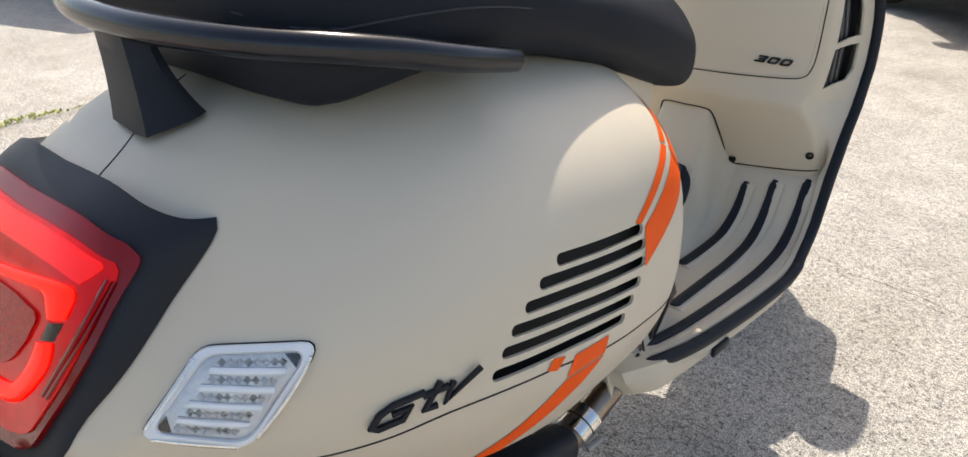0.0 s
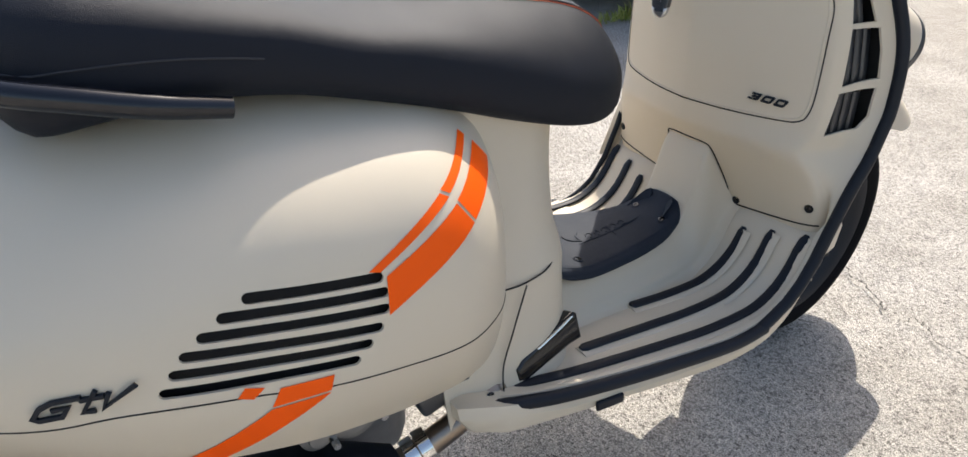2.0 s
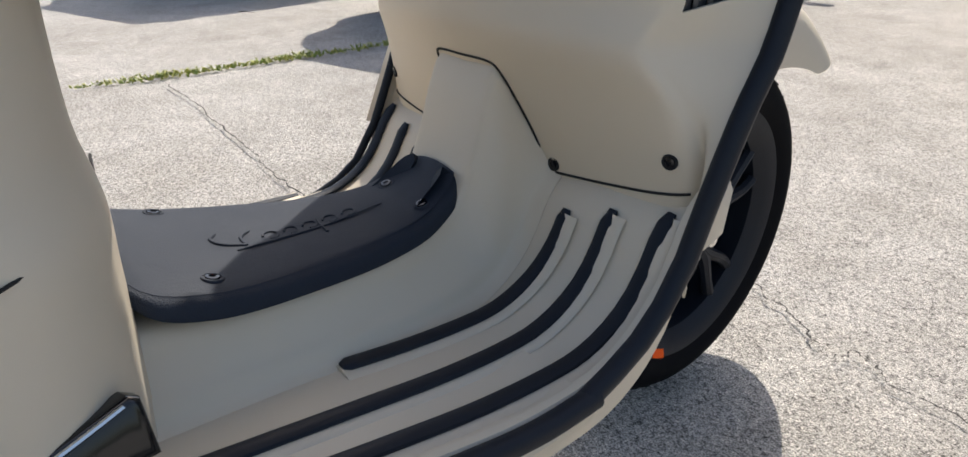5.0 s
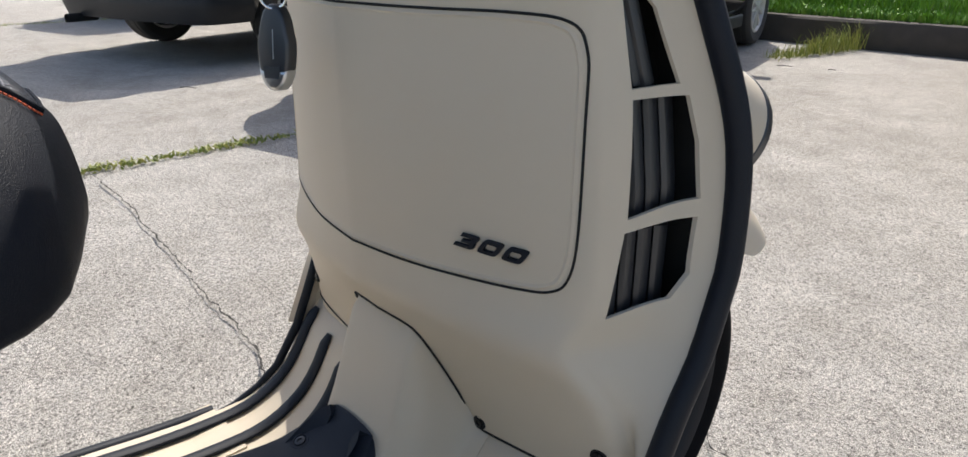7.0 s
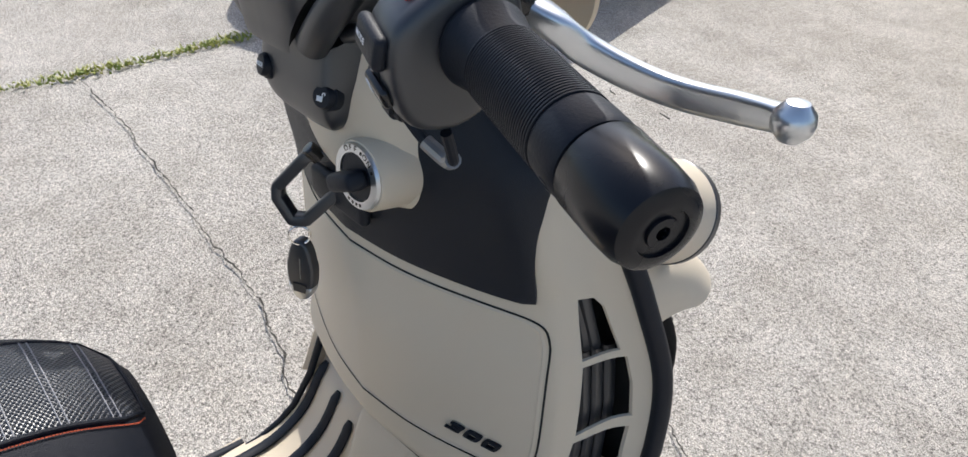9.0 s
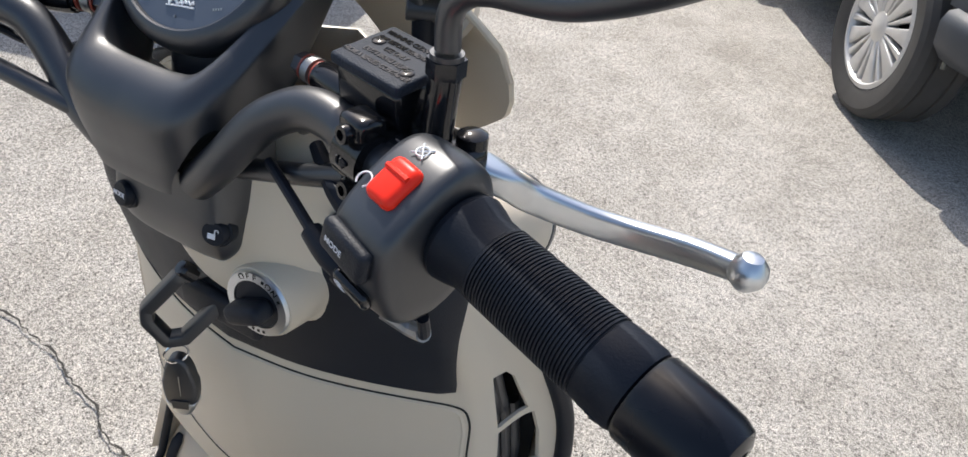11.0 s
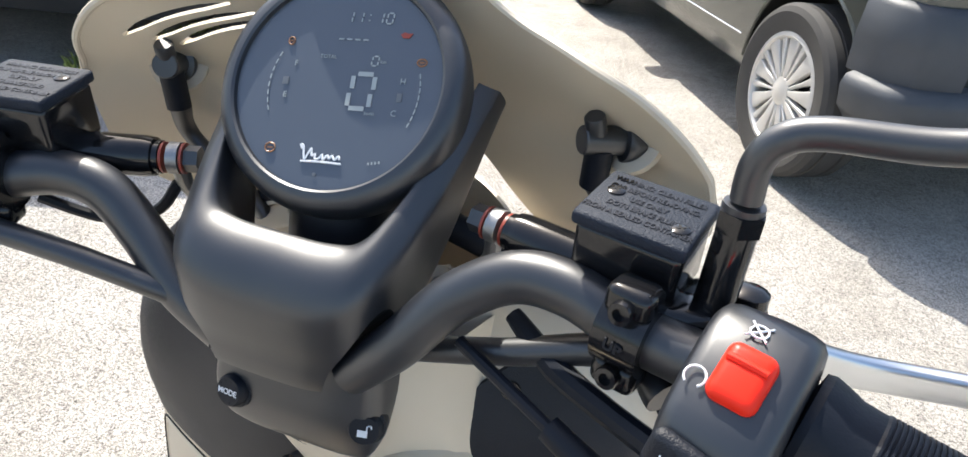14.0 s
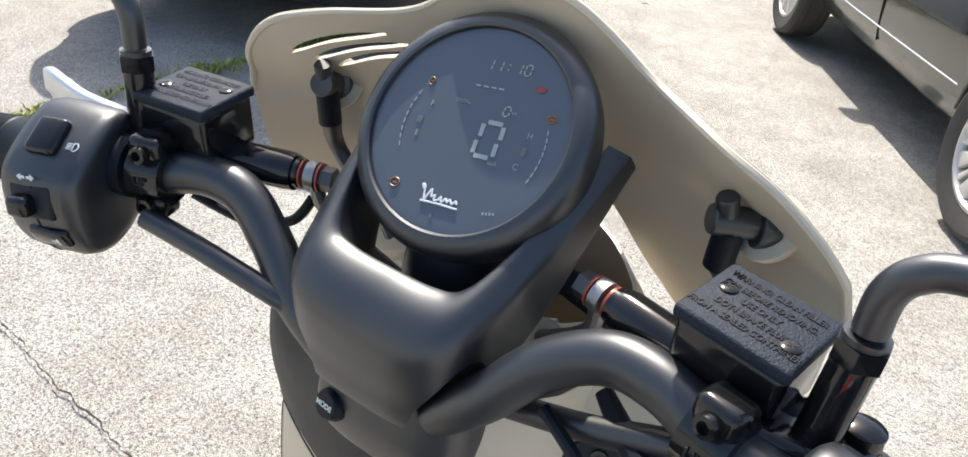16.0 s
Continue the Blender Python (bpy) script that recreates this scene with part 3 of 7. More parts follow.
tail_ribbon("light_guide", [(0.38, 0.0), (0.37, 0.09), (0.335, 0.245), (0.307, 0.40), (0.315, 0.452), (0.35, 0.468), (0.41, 0.456)],
            [(0.42, 0.0), (0.405, 0.10), (0.38, 0.215), (0.374, 0.27), (0.385, 0.302), (0.405, 0.318), (0.44, 0.344)], 0.0068, 0.003, RED_GLOW)
tail_ribbon("light_guide", [(0.51, 0.411), (0.59, 0.422), (0.70, 0.344), (0.78, 0.222), (0.82, 0.0)],
            [(0.54, 0.311), (0.62, 0.288), (0.68, 0.25), (0.73, 0.19), (0.76, 0.0)], 0.0068, 0.003, RED_GLOW)
tail_ribbon("guide_gap", [(0.425, 0.45), (0.46, 0.435), (0.50, 0.415)], [(0.455, 0.345), (0.49, 0.33), (0.53, 0.315)], 0.0052, 0.002, GLOSS_BLACK)
part("reflex_block", tail_sheet(0.435, 0.71, [(0.435, 0.16), (0.45, 0.27), (0.52, 0.265), (0.6, 0.225), (0.68, 0.16), (0.71, 0.08)], 0.0072, 0.003), REFLEX, tail_lamp, "dark red reflector block")
for side in (1, -1):
    for d in (0.0, -0.04):
        pts = [tail_point(v, u + d, 0.0060) for v, u in ((0.24, 0.615), (0.45, 0.585), (0.68, 0.49))]
        part("lens_rib", tube([(side * p.x, p.y, p.z) for p in pts], 0.0020, 6, n=5, flat=0.5), DARK_RED, tail_lamp)


def grab_rail():
    half = [(0.184, 0.407, 0.715), (0.183, 0.350, 0.726), (0.174, 0.300, 0.737), (0.156, 0.262, 0.743), (0.118, 0.230, 0.746), (0.06, 0.211, 0.747)]
    line = half + [(0, 0.206, 0.747)] + [(-x, y, z) for x, y, z in half[::-1]]
    rail = part("grab_rail", tube(line, [0.0085] + [0.0100] * (len(line) - 2) + [0.0085], 18), RAIL, scooter, "satin black tubular grab rail")
    bm = bmesh.new()
    rings = []
    for u in range(9):
        t = u / 8
        c = Vector((0.002 + 0.019 * t, 0.210 + 0.006 * t * t, 0.744 - 0.060 * t))
        w, d = 0.027 + 0.007 * t ** 2, 0.010 + 0.013 * t ** 2
        rings.append([c + Vector((w * x, d * y, 0.006 * y * t)) for x, y in ((-1, -0.5), (-0.85, -0.8), (0.3, -1), (0.7, -0.95), (1, 0.3), (0.95, 0.8), (-0.8, 1), (-1, 0.6))])
    skin(bm, rings, True, True)
    part("rail_bracket", bm, BLACK_TEX, rail)


grab_rail()


def neck():
    bm = bmesh.new()
    rings = []
    for z, wide, front in ((0.31, 0.20, 0.0), (0.36, 0.185, 0.0), (0.42, 0.175, 0.0), (0.455, 0.17, 0.0), (0.50, 0.155, -0.008), (0.58, 0.14, -0.008), (0.67, 0.135, 0.0)):
        half = [(wide, 0.58), (wide * 0.99, 0.68), (wide * 0.88, 0.755 + front), (wide * 0.55, 0.795 + front), (0, 0.806 + front)]
        c = curve([(x, y, z) for x, y in half], 6)
        rings.append(c + [Vector((-q.x, q.y, q.z)) for q in c[-2::-1]])
    rows = list(zip(*rings))
    skin(bm, [curve(r, 4) for r in rows], closed=False)
    shell(bm, 0.003, (0, 1, 0))
    return part("seat_column", bm, BEIGE_IN, scooter)


neck()
part("panel_gap", tube([(0.178, 0.655, 0.458), (0.170, 0.697, 0.452), (0.155, 0.743, 0.456), (0.10, 0.787, 0.462), (0, 0.807, 0.463)], 0.0011, 6), HOLE, scooter)
part("panel_gap", tube([(0.1725, 0.697, 0.450), (0.183, 0.672, 0.40), (0.190, 0.655, 0.36), (0.203, 0.650, 0.318)], 0.0011, 6), HOLE, scooter)
part("screw", lathe([(0, 0.002), (0.004, 0.002), (0.0055, 0)], (0.199, 0.632, 0.338), (1, 0, 0.1), 12), GLOSS_BLACK, scooter)
SEAT_ROWS = [(0.238, 0.085, 0.730, 0.800), (0.250, 0.118, 0.710, 0.815), (0.268, 0.140, 0.6975, 0.822), (0.285, 0.150, 0.6975, 0.824), (0.31, 0.160, 0.703, 0.824), (0.38, 0.172, 0.712, 0.812), (0.46, 0.172, 0.704, 0.794), (0.54, 0.170, 0.684, 0.770),
             (0.62, 0.166, 0.660, 0.760), (0.70, 0.158, 0.632, 0.754), (0.78, 0.146, 0.608, 0.743), (0.84, 0.126, 0.598, 0.729), (0.88, 0.098, 0.605, 0.708), (0.902, 0.055, 0.628, 0.682)]


def seat_half(y):
    w, lo, hi = blend(SEAT_ROWS, y)
    h, k = hi - lo, min(max((y - 0.58) / 0.20, 0), 1)
    mix = lambda a, b: a + (b - a) * k
    half = [(0, lo), (w * 0.75, lo), (w * 0.97, lo + 0.012), (w, lo + h * mix(0.42, 0.36)), (w * mix(0.93, 0.91), lo + h * mix(0.72, 0.56)), (w * mix(0.68, 0.70), mix(hi - 0.010, lo + h * 0.77)), (w * mix(0.30, 0.38), mix(hi, lo + h * 0.945)), (0, hi)]
    return curve([(x, y, z) for x, z in half], 4)


def on_seat(x, y, lift=0.0):
    """The point of the seat's top at x, y."""
    s = [(q.x, q.z) for q in seat_half(y)[12:]][::-1]
    return Vector((x, y, blend(s, abs(x))[0] + lift))


def seat():
    bm = bmesh.new()
    rings = []
    for k in range(60):
        c = seat_half(0.238 + 0.664 * k / 59)
        rings.append(c + [Vector((-q.x, q.y, q.z)) for q in c[-2:0:-1]])
    skin(bm, rings, closed=True, cap=True)
    return part("seat", bm, SEAT, scooter, "black vinyl seat with ribbed top and orange stitching")


seat_ob = seat()
INSERT = [(0.46, 0.060), (0.50, 0.068), (0.56, 0.070), (0.62, 0.069), (0.68, 0.064), (0.74, 0.058), (0.79, 0.052), (0.84, 0.049), (0.87, 0.047), (0.885, 0.043), (0.893, 0.034)]


def seat_insert():
    bm = bmesh.new()
    rows = []
    for k in range(40):
        y = 0.46 + 0.433 * k / 39
        w = blend(INSERT, y)[0]
        rows.append([on_seat(w * u, y, 0.0012) for u in (j / 12 for j in range(-12, 13))])
    skin(bm, rows, closed=False)
    part("seat_insert", bm, CARBON, seat_ob, "woven dark grey seat insert with cross seams")
    for k in range(13):
        y = 0.878 - 0.0255 * k - 0.003 * min(k, 2)
        w = blend(INSERT, y)[0] - 0.001
        for d in (0.0, 0.0042):
            part("seam", tube([on_seat(w * u, y - d, 0.0014) for u in (j / 10 for j in range(-10, 11))], 0.00055, 5, n=1), GREY_THREAD, seat_ob)
    edge = [on_seat(w, y, 0.001) for y, w in [(0.46 + 0.433 * k / 30, blend(INSERT, 0.46 + 0.433 * k / 30)[0]) for k in range(31)]]
    edge = edge + [on_seat(x, 0.8945, 0.001) for x in (0.02, 0, -0.02)] + [Vector((-q.x, q.y, q.z)) for q in edge[::-1]]
    part("piping", tube(edge, 0.0018, 8, n=1), SEAT, seat_ob)
    for side in (1, -1):
        bm = bmesh.new()
        for k in range(230):
            u = k / 230 * 0.433 + 0.46
            a, b = [on_seat(side * (blend(INSERT, v)[0] + 0.004), v, 0.0012) for v in (u, u + 0.0013)]
            tube([a, b], 0.0006, 4, bm, n=1)
        part("stitching", bm, STITCH, seat_ob, "orange stitching")
    side_line = [q for q in ([seat_half(y)[12] + Vector((0.0004, 0, 0)) for y in [0.24 + 0.02 * k for k in range(11)]])]
    part("side_seam", tube(side_line, 0.0009, 6, n=1), THREAD, seat_ob)


seat_insert()

# floorboard
FLOOR = [(0.62, 0.328, 0.205), (0.70, 0.324, 0.228), (0.80, 0.317, 0.240), (0.90, 0.309, 0.246), (0.98, 0.3025, 0.247), (1.04, 0.3030, 0.243), (1.07, 0.3095, 0.240), (1.10, 0.3265, 0.237), (1.12, 0.349, 0.235), (1.135, 0.377, 0.234), (1.147, 0.391, 0.232), (1.16, 0.401, 0.230), (1.18, 0.406, 0.230), (1.20, 0.408, 0.226)]


def floor_z(y, x=0.114):
    """Height of the footboard; its front sweep lies further forward towards the edge."""
    return blend(FLOOR, y - 0.008 * min(max((abs(x) - 0.114) / 0.093, 0), 1) * min(max((y - 0.98) / 0.06, 0), 1))[0]


def floorboard():
    bm = bmesh.new()
    rings = []
    for k in range(60):
        y = 0.62 + 0.575 * k / 59
        w = blend(FLOOR, y)[1]
        e = 0.006 + 0.007 * min(max((y - 1.03) / 0.08, 0), 1)
        half = [(x, floor_z(y, x) + d) for x, d in ((0, -0.004), (0.08, -0.004), (0.115, 0), (0.16, 0), (w - 0.035, 0), (w - 0.018, 0.001), (w - 0.013, 0.004 + e), (w - 0.006, 0.005 + e), (w, -0.006 + e), (w - 0.004, -0.03), (w - 0.03, -0.055))]
        far = [(x - 0.012 * min(max((x - 0.16) / 0.05, 0), 1), q - (0.004 + e if x > w - 0.014 else 0)) for x, q in half]
        rings.append([Vector((-x, y, q)) for x, q in far[::-1]] + [Vector((x, y, q)) for x, q in half[1:]])
    skin(bm, rings, closed=False)
    shell(bm, 0.004, (0, 0, 1))
    return part("floorboard", bm, BEIGE_IN, scooter, "beige ribbed footboard")


board = floorboard()


def strip(pts, name="rubber_strip", w=0.0075, h=0.004):
    """A raised rubber strip along (x, y) on the footboard."""
    line = curve([(x, y, 0) for x, y in pts], 10)
    for q in line:
        q.z = floor_z(q.y, q.x) + 0.0035
    bm = tube(line, [w * 0.55, w] + [w] * (len(line) - 4) + [w, w * 0.55], 12, n=1, flat=0.5)
    part(name, bm, RUBBER, board)
    if pts[0][0] < 0:
        return
    lip = tube([q + Vector((0.003, -0.002, -0.0035)) for q in line], w + 0.0045, 12, n=1, flat=0.22)
    part("strip_bed", lip, BEIGE_IN, board)


for side in (1, -1):
    strip([(side * x, y) for x, y in ((0.113, 0.918), (0.112, 1.0), (0.113, 1.07), (0.114, 1.133))])
    strip([(side * x, y) for x, y in ((0.166, 0.787), (0.164, 0.9), (0.160, 1.03), (0.156, 1.144))])
    strip([(side * x, y) for x, y in ((0.185, 0.655), (0.200, 0.75), (0.207, 0.9), (0.206, 1.04), (0.203, 1.157))])
    trim = curve([(side * (w + 0.002 - (0 if side > 0 else 0.013)), y, z + (0.004 if side > 0 else -0.005)) for y, z, w in FLOOR[:6]], 6)
    part("edge_trim", tube(trim, 0.0085, 12, n=1, flat=1.0), RUBBER, board, "black rubber edge moulding")


def tunnel():
    bm = bmesh.new()
    rows = [(0.78, 0.378, 0.094, 0.118), (0.86, 0.368, 0.088, 0.108), (0.95, 0.360, 0.074, 0.098), (1.02, 0.360, 0.060, 0.088), (1.055, 0.372, 0.051, 0.082), (1.075, 0.388, 0.047, 0.079), (1.09, 0.425, 0.0450, 0.077), (1.104, 0.470, 0.0440, 0.075), (1.114, 0.490, 0.0438, 0.074), (1.13, 0.492, 0.0438, 0.073), (1.17, 0.492, 0.0438, 0.070)]
    rings = []
    for k in range(52):
        y = 0.78 + 0.39 * k / 51
        top, a, b = blend(rows, y)
        zf = floor_z(y) - 0.008
        half = [(0, top), (a * 0.55, top), (a * 0.86, top - 0.0015), (a * 0.97, top - 0.007), (a + 0.003, top - 0.020), (a + (b - a) * 0.55, zf + (top - zf) * 0.45), (b - 0.003, zf + 0.022), (b + 0.003, zf + 0.012), (b + 0.014, zf + 0.006)]
        c = curve([(x, y, z) for x, z in half], 4)
        rings.append([Vector((-q.x, q.y, q.z)) for q in c[:0:-1]] + c)
    skin(bm, rings, closed=False)
    shell(bm, 0.003, (0, 0, 1))
    return part("centre_tunnel", bm, BEIGE_IN, scooter)


tunnel()
MAT_ROWS = [(0.797, 0.412, 0.088), (0.806, 0.404, 0.096), (0.825, 0.396, 0.0985), (0.86, 0.3875, 0.0955), (0.92, 0.3800, 0.083), (0.98, 0.3755, 0.069), (1.03, 0.3785, 0.057), (1.055, 0.388, 0.050), (1.070, 0.3965, 0.044), (1.078, 0.4015, 0.036)]


def on_mat(x, y, lift=0.0):
    """The mat's top, a little domed."""
    z, w = blend(MAT_ROWS, y)
    return Vector((x, y, z - 0.006 * (x / w) ** 2 + lift))


def mat():
    bm = bmesh.new()
    rings = []
    for k in range(44):
        t = k / 43
        y = 0.797 + 0.281 * t
        z, w = blend(MAT_ROWS, y)
        half = [(0, z), (w * 0.45, z - 0.0012), (w * 0.80, z - 0.0040), (w - 0.0095, z - 0.0058), (w - 0.0080, z - 0.0068), (w - 0.003, z - 0.0105), (w, z - 0.0175), (w + 0.0005, z - 0.021)]
        c = curve([(x, y, q) for x, q in half], 3)
        rings.append([Vector((-q.x, q.y, q.z)) for q in c[:0:-1]] + c)
    skin(bm, rings, closed=False)
    shell(bm, 0.012, (0, 0, 1))
    return part("tunnel_mat", bm, MAT, scooter, "grained navy black rubber mat on the tunnel")


mat_ob = mat()
for x, y in ((-0.024, 1.040), (0.033, 1.0405), (0.070, 0.852), (-0.070, 0.852)):
    up = (on_mat(x, y + 0.004) - on_mat(x, y - 0.004)).cross(Vector((-1, 0, 0)))
    up = up if up.z > 0 else -up
    part("screw", lathe([(0.0, 0.0004), (0.0022, 0.0004), (0.0024, 0.0014), (0.0046, 0.0012), (0.0052, -0.001)], on_mat(x, y, 0.0002), up, 16), GLOSS_BLACK, mat_ob)
    part("screw_rim", lathe([(0.0056, -0.001), (0.0060, 0.0010), (0.0076, 0.0010), (0.0084, -0.0012)], on_mat(x, y, 0.0), up, 20), MAT, mat_ob)


def mat_mark():
    """Raised flowing scroll on the mat: a long underline and leaning loops."""
    a, b = Vector((0.0335, 0.886, 0)), Vector((0.006, 1.016, 0))
    way = (b - a).normalized()
    side = Vector((-way.y, way.x, 0))

    def p(u, v):
        q = a + way * u + side * v
        return on_mat(q.x, q.y, 0.0004)

    def stroke(pts, r, name="raised_mark"):
        part(name, tube([p(u, v) for u, v in pts], r, 6, n=6, flat=0.7), MAT, mat_ob)
    stroke(((-0.004, -0.0006), (0.03, 0.0), (0.08, 0.0006), (0.134, 0.0)), [0.0010, 0.0016, 0.0014, 0.0006])
    stroke(((-0.002, 0.034), (-0.010, 0.026), (-0.008, 0.014), (0.006, 0.004)), [0.0012, 0.0019, 0.0018, 0.0012])
    stroke(((0.006, 0.004), (0.010, 0.018), (0.022, 0.026)), [0.0014, 0.0017, 0.0010])
    for u, w, h in ((0.030, 0.014, 0.013), (0.048, 0.013, 0.012), (0.066, 0.014, 0.012), (0.086, 0.015, 0.012), (0.105, 0.014, 0.011)):
        stroke([(u + w * 0.45 * math.cos(t) + 0.25 * (h * 0.5 * math.sin(t)), 0.003 + h * 0.5 + h * 0.5 * math.sin(t)) for t in (-1.9 + 0.62 * k for k in range(9))], 0.0011)
    stroke(((0.069, -0.010), (0.073, 0.004), (0.078, 0.016)), 0.0013)


mat_mark()


def passenger_peg():
    m = frame_of((0.163, 0.728, 0.350), (-0.16, 1.0, 0.17), (1.0, 0.18, 0.30))
    outline = [(-0.058, -0.012), (-0.045, -0.018), (0.030, -0.017), (0.052, -0.020), (0.056, 0.014), (0.050, 0.019), (-0.045, 0.011), (-0.057, 0.004)]
    peg = part("passenger_footpeg", slab(outline, 0.016, m, 0.005, seg=3), GLOSS_BLACK, scooter, "folded glossy black passenger footpeg")
    part("peg_rib", tube([m @ Vector(q) for q in ((-0.02, 0.009, 0.016), (0.02, 0.0125, 0.016), (0.046, 0.015, 0.015))], 0.0016, 6), CHROME, peg)


passenger_peg()


def sill():
    for side in (1, -1):
        bm = bmesh.new()
        rings = []
        for y, w, zt, zb in ((0.585, 0.212, 0.345, 0.325), (0.60, 0.222, 0.347, 0.305), (0.64, 0.230, 0.338, 0.292), (0.72, 0.236, 0.320, 0.285), (0.85, 0.245, 0.308, 0.276), (0.98, 0.248, 0.300, 0.268), (1.04, 0.246, 0.305, 0.275)):
            rings.append([(side * x, y, z) for x, z in ((w - 0.10, zb), (w - 0.02, zb), (w - 0.003, zb + 0.010), (w, zt - 0.012), (w - 0.006, zt), (w - 0.10, zt))])
        skin(bm, rings, True, True)
        part("sill", bm, BEIGE_IN, board, "beige lower sill")
        part("sill_plug", rbox((0.006, 0.040, 0.014), 0.003, pose(side * 0.2415, 0.775, 0.296, 0, 0, -4 * side)), RUBBER, board)


sill()


def underside():
    cover = bmesh.new()
    rings = []
    for y, x0, x1, z0, z1 in ((-0.02, 0.10, 0.20, 0.24, 0.34), (0.10, 0.09, 0.215, 0.22, 0.36), (0.25, 0.10, 0.215, 0.215, 0.355), (0.38, 0.11, 0.212, 0.225, 0.335), (0.46, 0.13, 0.205, 0.235, 0.315), (0.52, 0.16, 0.198, 0.252, 0.298)):
        cx, cz = (x0 + x1) / 2, (z0 + z1) / 2
        rings.append([(cx + (x1 - x0) / 2 * math.copysign(abs(math.cos(a)) ** 0.6, math.cos(a)), y, cz + (z1 - z0) / 2 * math.copysign(abs(math.sin(a)) ** 0.6, math.sin(a))) for a in (2 * math.pi * j / 24 for j in range(24))])
    skin(cover, rings, True, True)
    ex = part("exhaust", cover, BLACK_TEX, scooter, "black silencer with bare steel pipe")
    part("pipe", tube([(0.179, 0.50, 0.272), (0.182, 0.55, 0.285), (0.188, 0.60, 0.312), (0.180, 0.65, 0.33), (0.14, 0.70, 0.33)], 0.0155, 14), PIPE, ex)
    for d, r in ((0.0, 0.0195), (0.016, 0.021)):
        part("clamp", tube([(0.1795, 0.532 + d, 0.2795 + d * 0.3), (0.1802, 0.546 + d, 0.2842 + d * 0.3)], r, 20, n=1), CHROME, ex)
    part("clamp_bolt", tube([(0.200, 0.536, 0.268), (0.205, 0.556, 0.274)], 0.004, 8, n=1), STEEL, ex)
    eng = part("engine", rbox((0.20, 0.42, 0.17), 0.04, pose(0.03, 0.36, 0.31)), STEEL, scooter, "cast alloy engine")
    for y, z, r in ((0.482, 0.352, 0.030), (0.515, 0.372, 0.018), (0.440, 0.345, 0.020), (0.55, 0.375, 0.014)):
        part("engine_boss", lathe([(0.0, 0.022), (r * 0.5, 0.022), (r * 0.55, 0.017), (r * 0.9, 0.016), (r, 0.008), (r, -0.06)], (0.15, y, z), (1, 0, 0), 20), STEEL, eng)
    for y, z in ((0.475, 0.362), (0.51, 0.352), (0.455, 0.338), (0.54, 0.362)):
        part("engine_bolt", lathe([(0.0, 0.006), (0.004, 0.006), (0.0045, 0.0), (0.0045, -0.02)], (0.178, y, z), (1, 0, 0), 8), CHROME, eng)
    part("bracket", rbox((0.03, 0.07, 0.03), 0.006, pose(0.17, 0.585, 0.352, 20, 0, 0)), BLACK, scooter)
    part("hose", tube([(0.17, 0.50, 0.39), (0.185, 0.55, 0.375), (0.17, 0.60, 0.36), (0.14, 0.64, 0.35)], 0.007, 8), RUBBER, scooter)
    # rear wheel, mostly hidden by the body
    rw = new("rear_wheel")
    rw.parent = scooter
    rw.location = (0, 0.06, 0.244)
    tyre = [(0.160, -0.055), (0.19, -0.066), (0.215, -0.064), (0.234, -0.045), (0.244, 0), (0.234, 0.045), (0.215, 0.064), (0.19, 0.066), (0.160, 0.055)]
    part("tyre", lathe([(q.x, q.y) for q in curve([(r, h, 0) for r, h in tyre], 3)], way=(1, 0, 0), sides=48), TYRE, rw)
    part("rim", lathe([(0.0, 0.03), (0.15, 0.03), (0.165, 0.055), (0.165, -0.055), (0.15, -0.03), (0.0, -0.03)], way=(1, 0, 0), sides=48), BLACK, rw)
    stand = part("centre_stand", tube([(0.10, 0.52, 0.22), (0.16, 0.46, 0.02), (0.17, 0.42, 0.006)], 0.011, 10), BLACK, scooter)
    part("centre_stand", tube([(-0.10, 0.52, 0.22), (-0.16, 0.46, 0.02), (-0.17, 0.42, 0.006)], 0.011, 10), BLACK, scooter)


underside()

# leg shield: z, then y at the middle, at x 0.10, at the box corner (with its x), and the rim (x, y)
SHIELD = [
    (0.375, 1.154, 1.155, 1.178, 0.212, 0.231, 1.134),
    (0.41, 1.147, 1.149, 1.174, 0.216, 0.231, 1.149),
    (0.44, 1.135, 1.139, 1.169, 0.214, 0.2315, 1.162),
    (0.48, 1.115, 1.123, 1.156, 0.204, 0.232, 1.181),
    (0.508, 1.098, 1.1085, 1.141, 0.190, 0.233, 1.1965),
    (0.520, 1.0905, 1.1045, 1.138, 0.185, 0.233, 1.203),
    (0.530, 1.0882, 1.1050, 1.142, 0.188, 0.233, 1.206),
    (0.545, 1.088, 1.1080, 1.149, 0.194, 0.233, 1.211),
    (0.58, 1.088, 1.110, 1.152, 0.196, 0.233, 1.221),
    (0.66, 1.086, 1.108, 1.152, 0.194, 0.227, 1.222),
    (0.74, 1.086, 1.108, 1.148, 0.184, 0.208, 1.203),
    (0.78, 1.086, 1.106, 1.138, 0.178, 0.197, 1.190),
    (0.82, 1.086, 1.105, 1.130, 0.170, 0.184, 1.176),
    (0.85, 1.088, 1.107, 1.132, 0.164, 0.174, 1.165),
    (0.88, 1.094, 1.115, 1.138, 0.142, 0.153, 1.158),
    (0.91, 1.108, 1.125, 1.145, 0.105, 0.116, 1.155),
    (0.93, 1.118, 1.130, 1.145, 0.065, 0.076, 1.152),
]


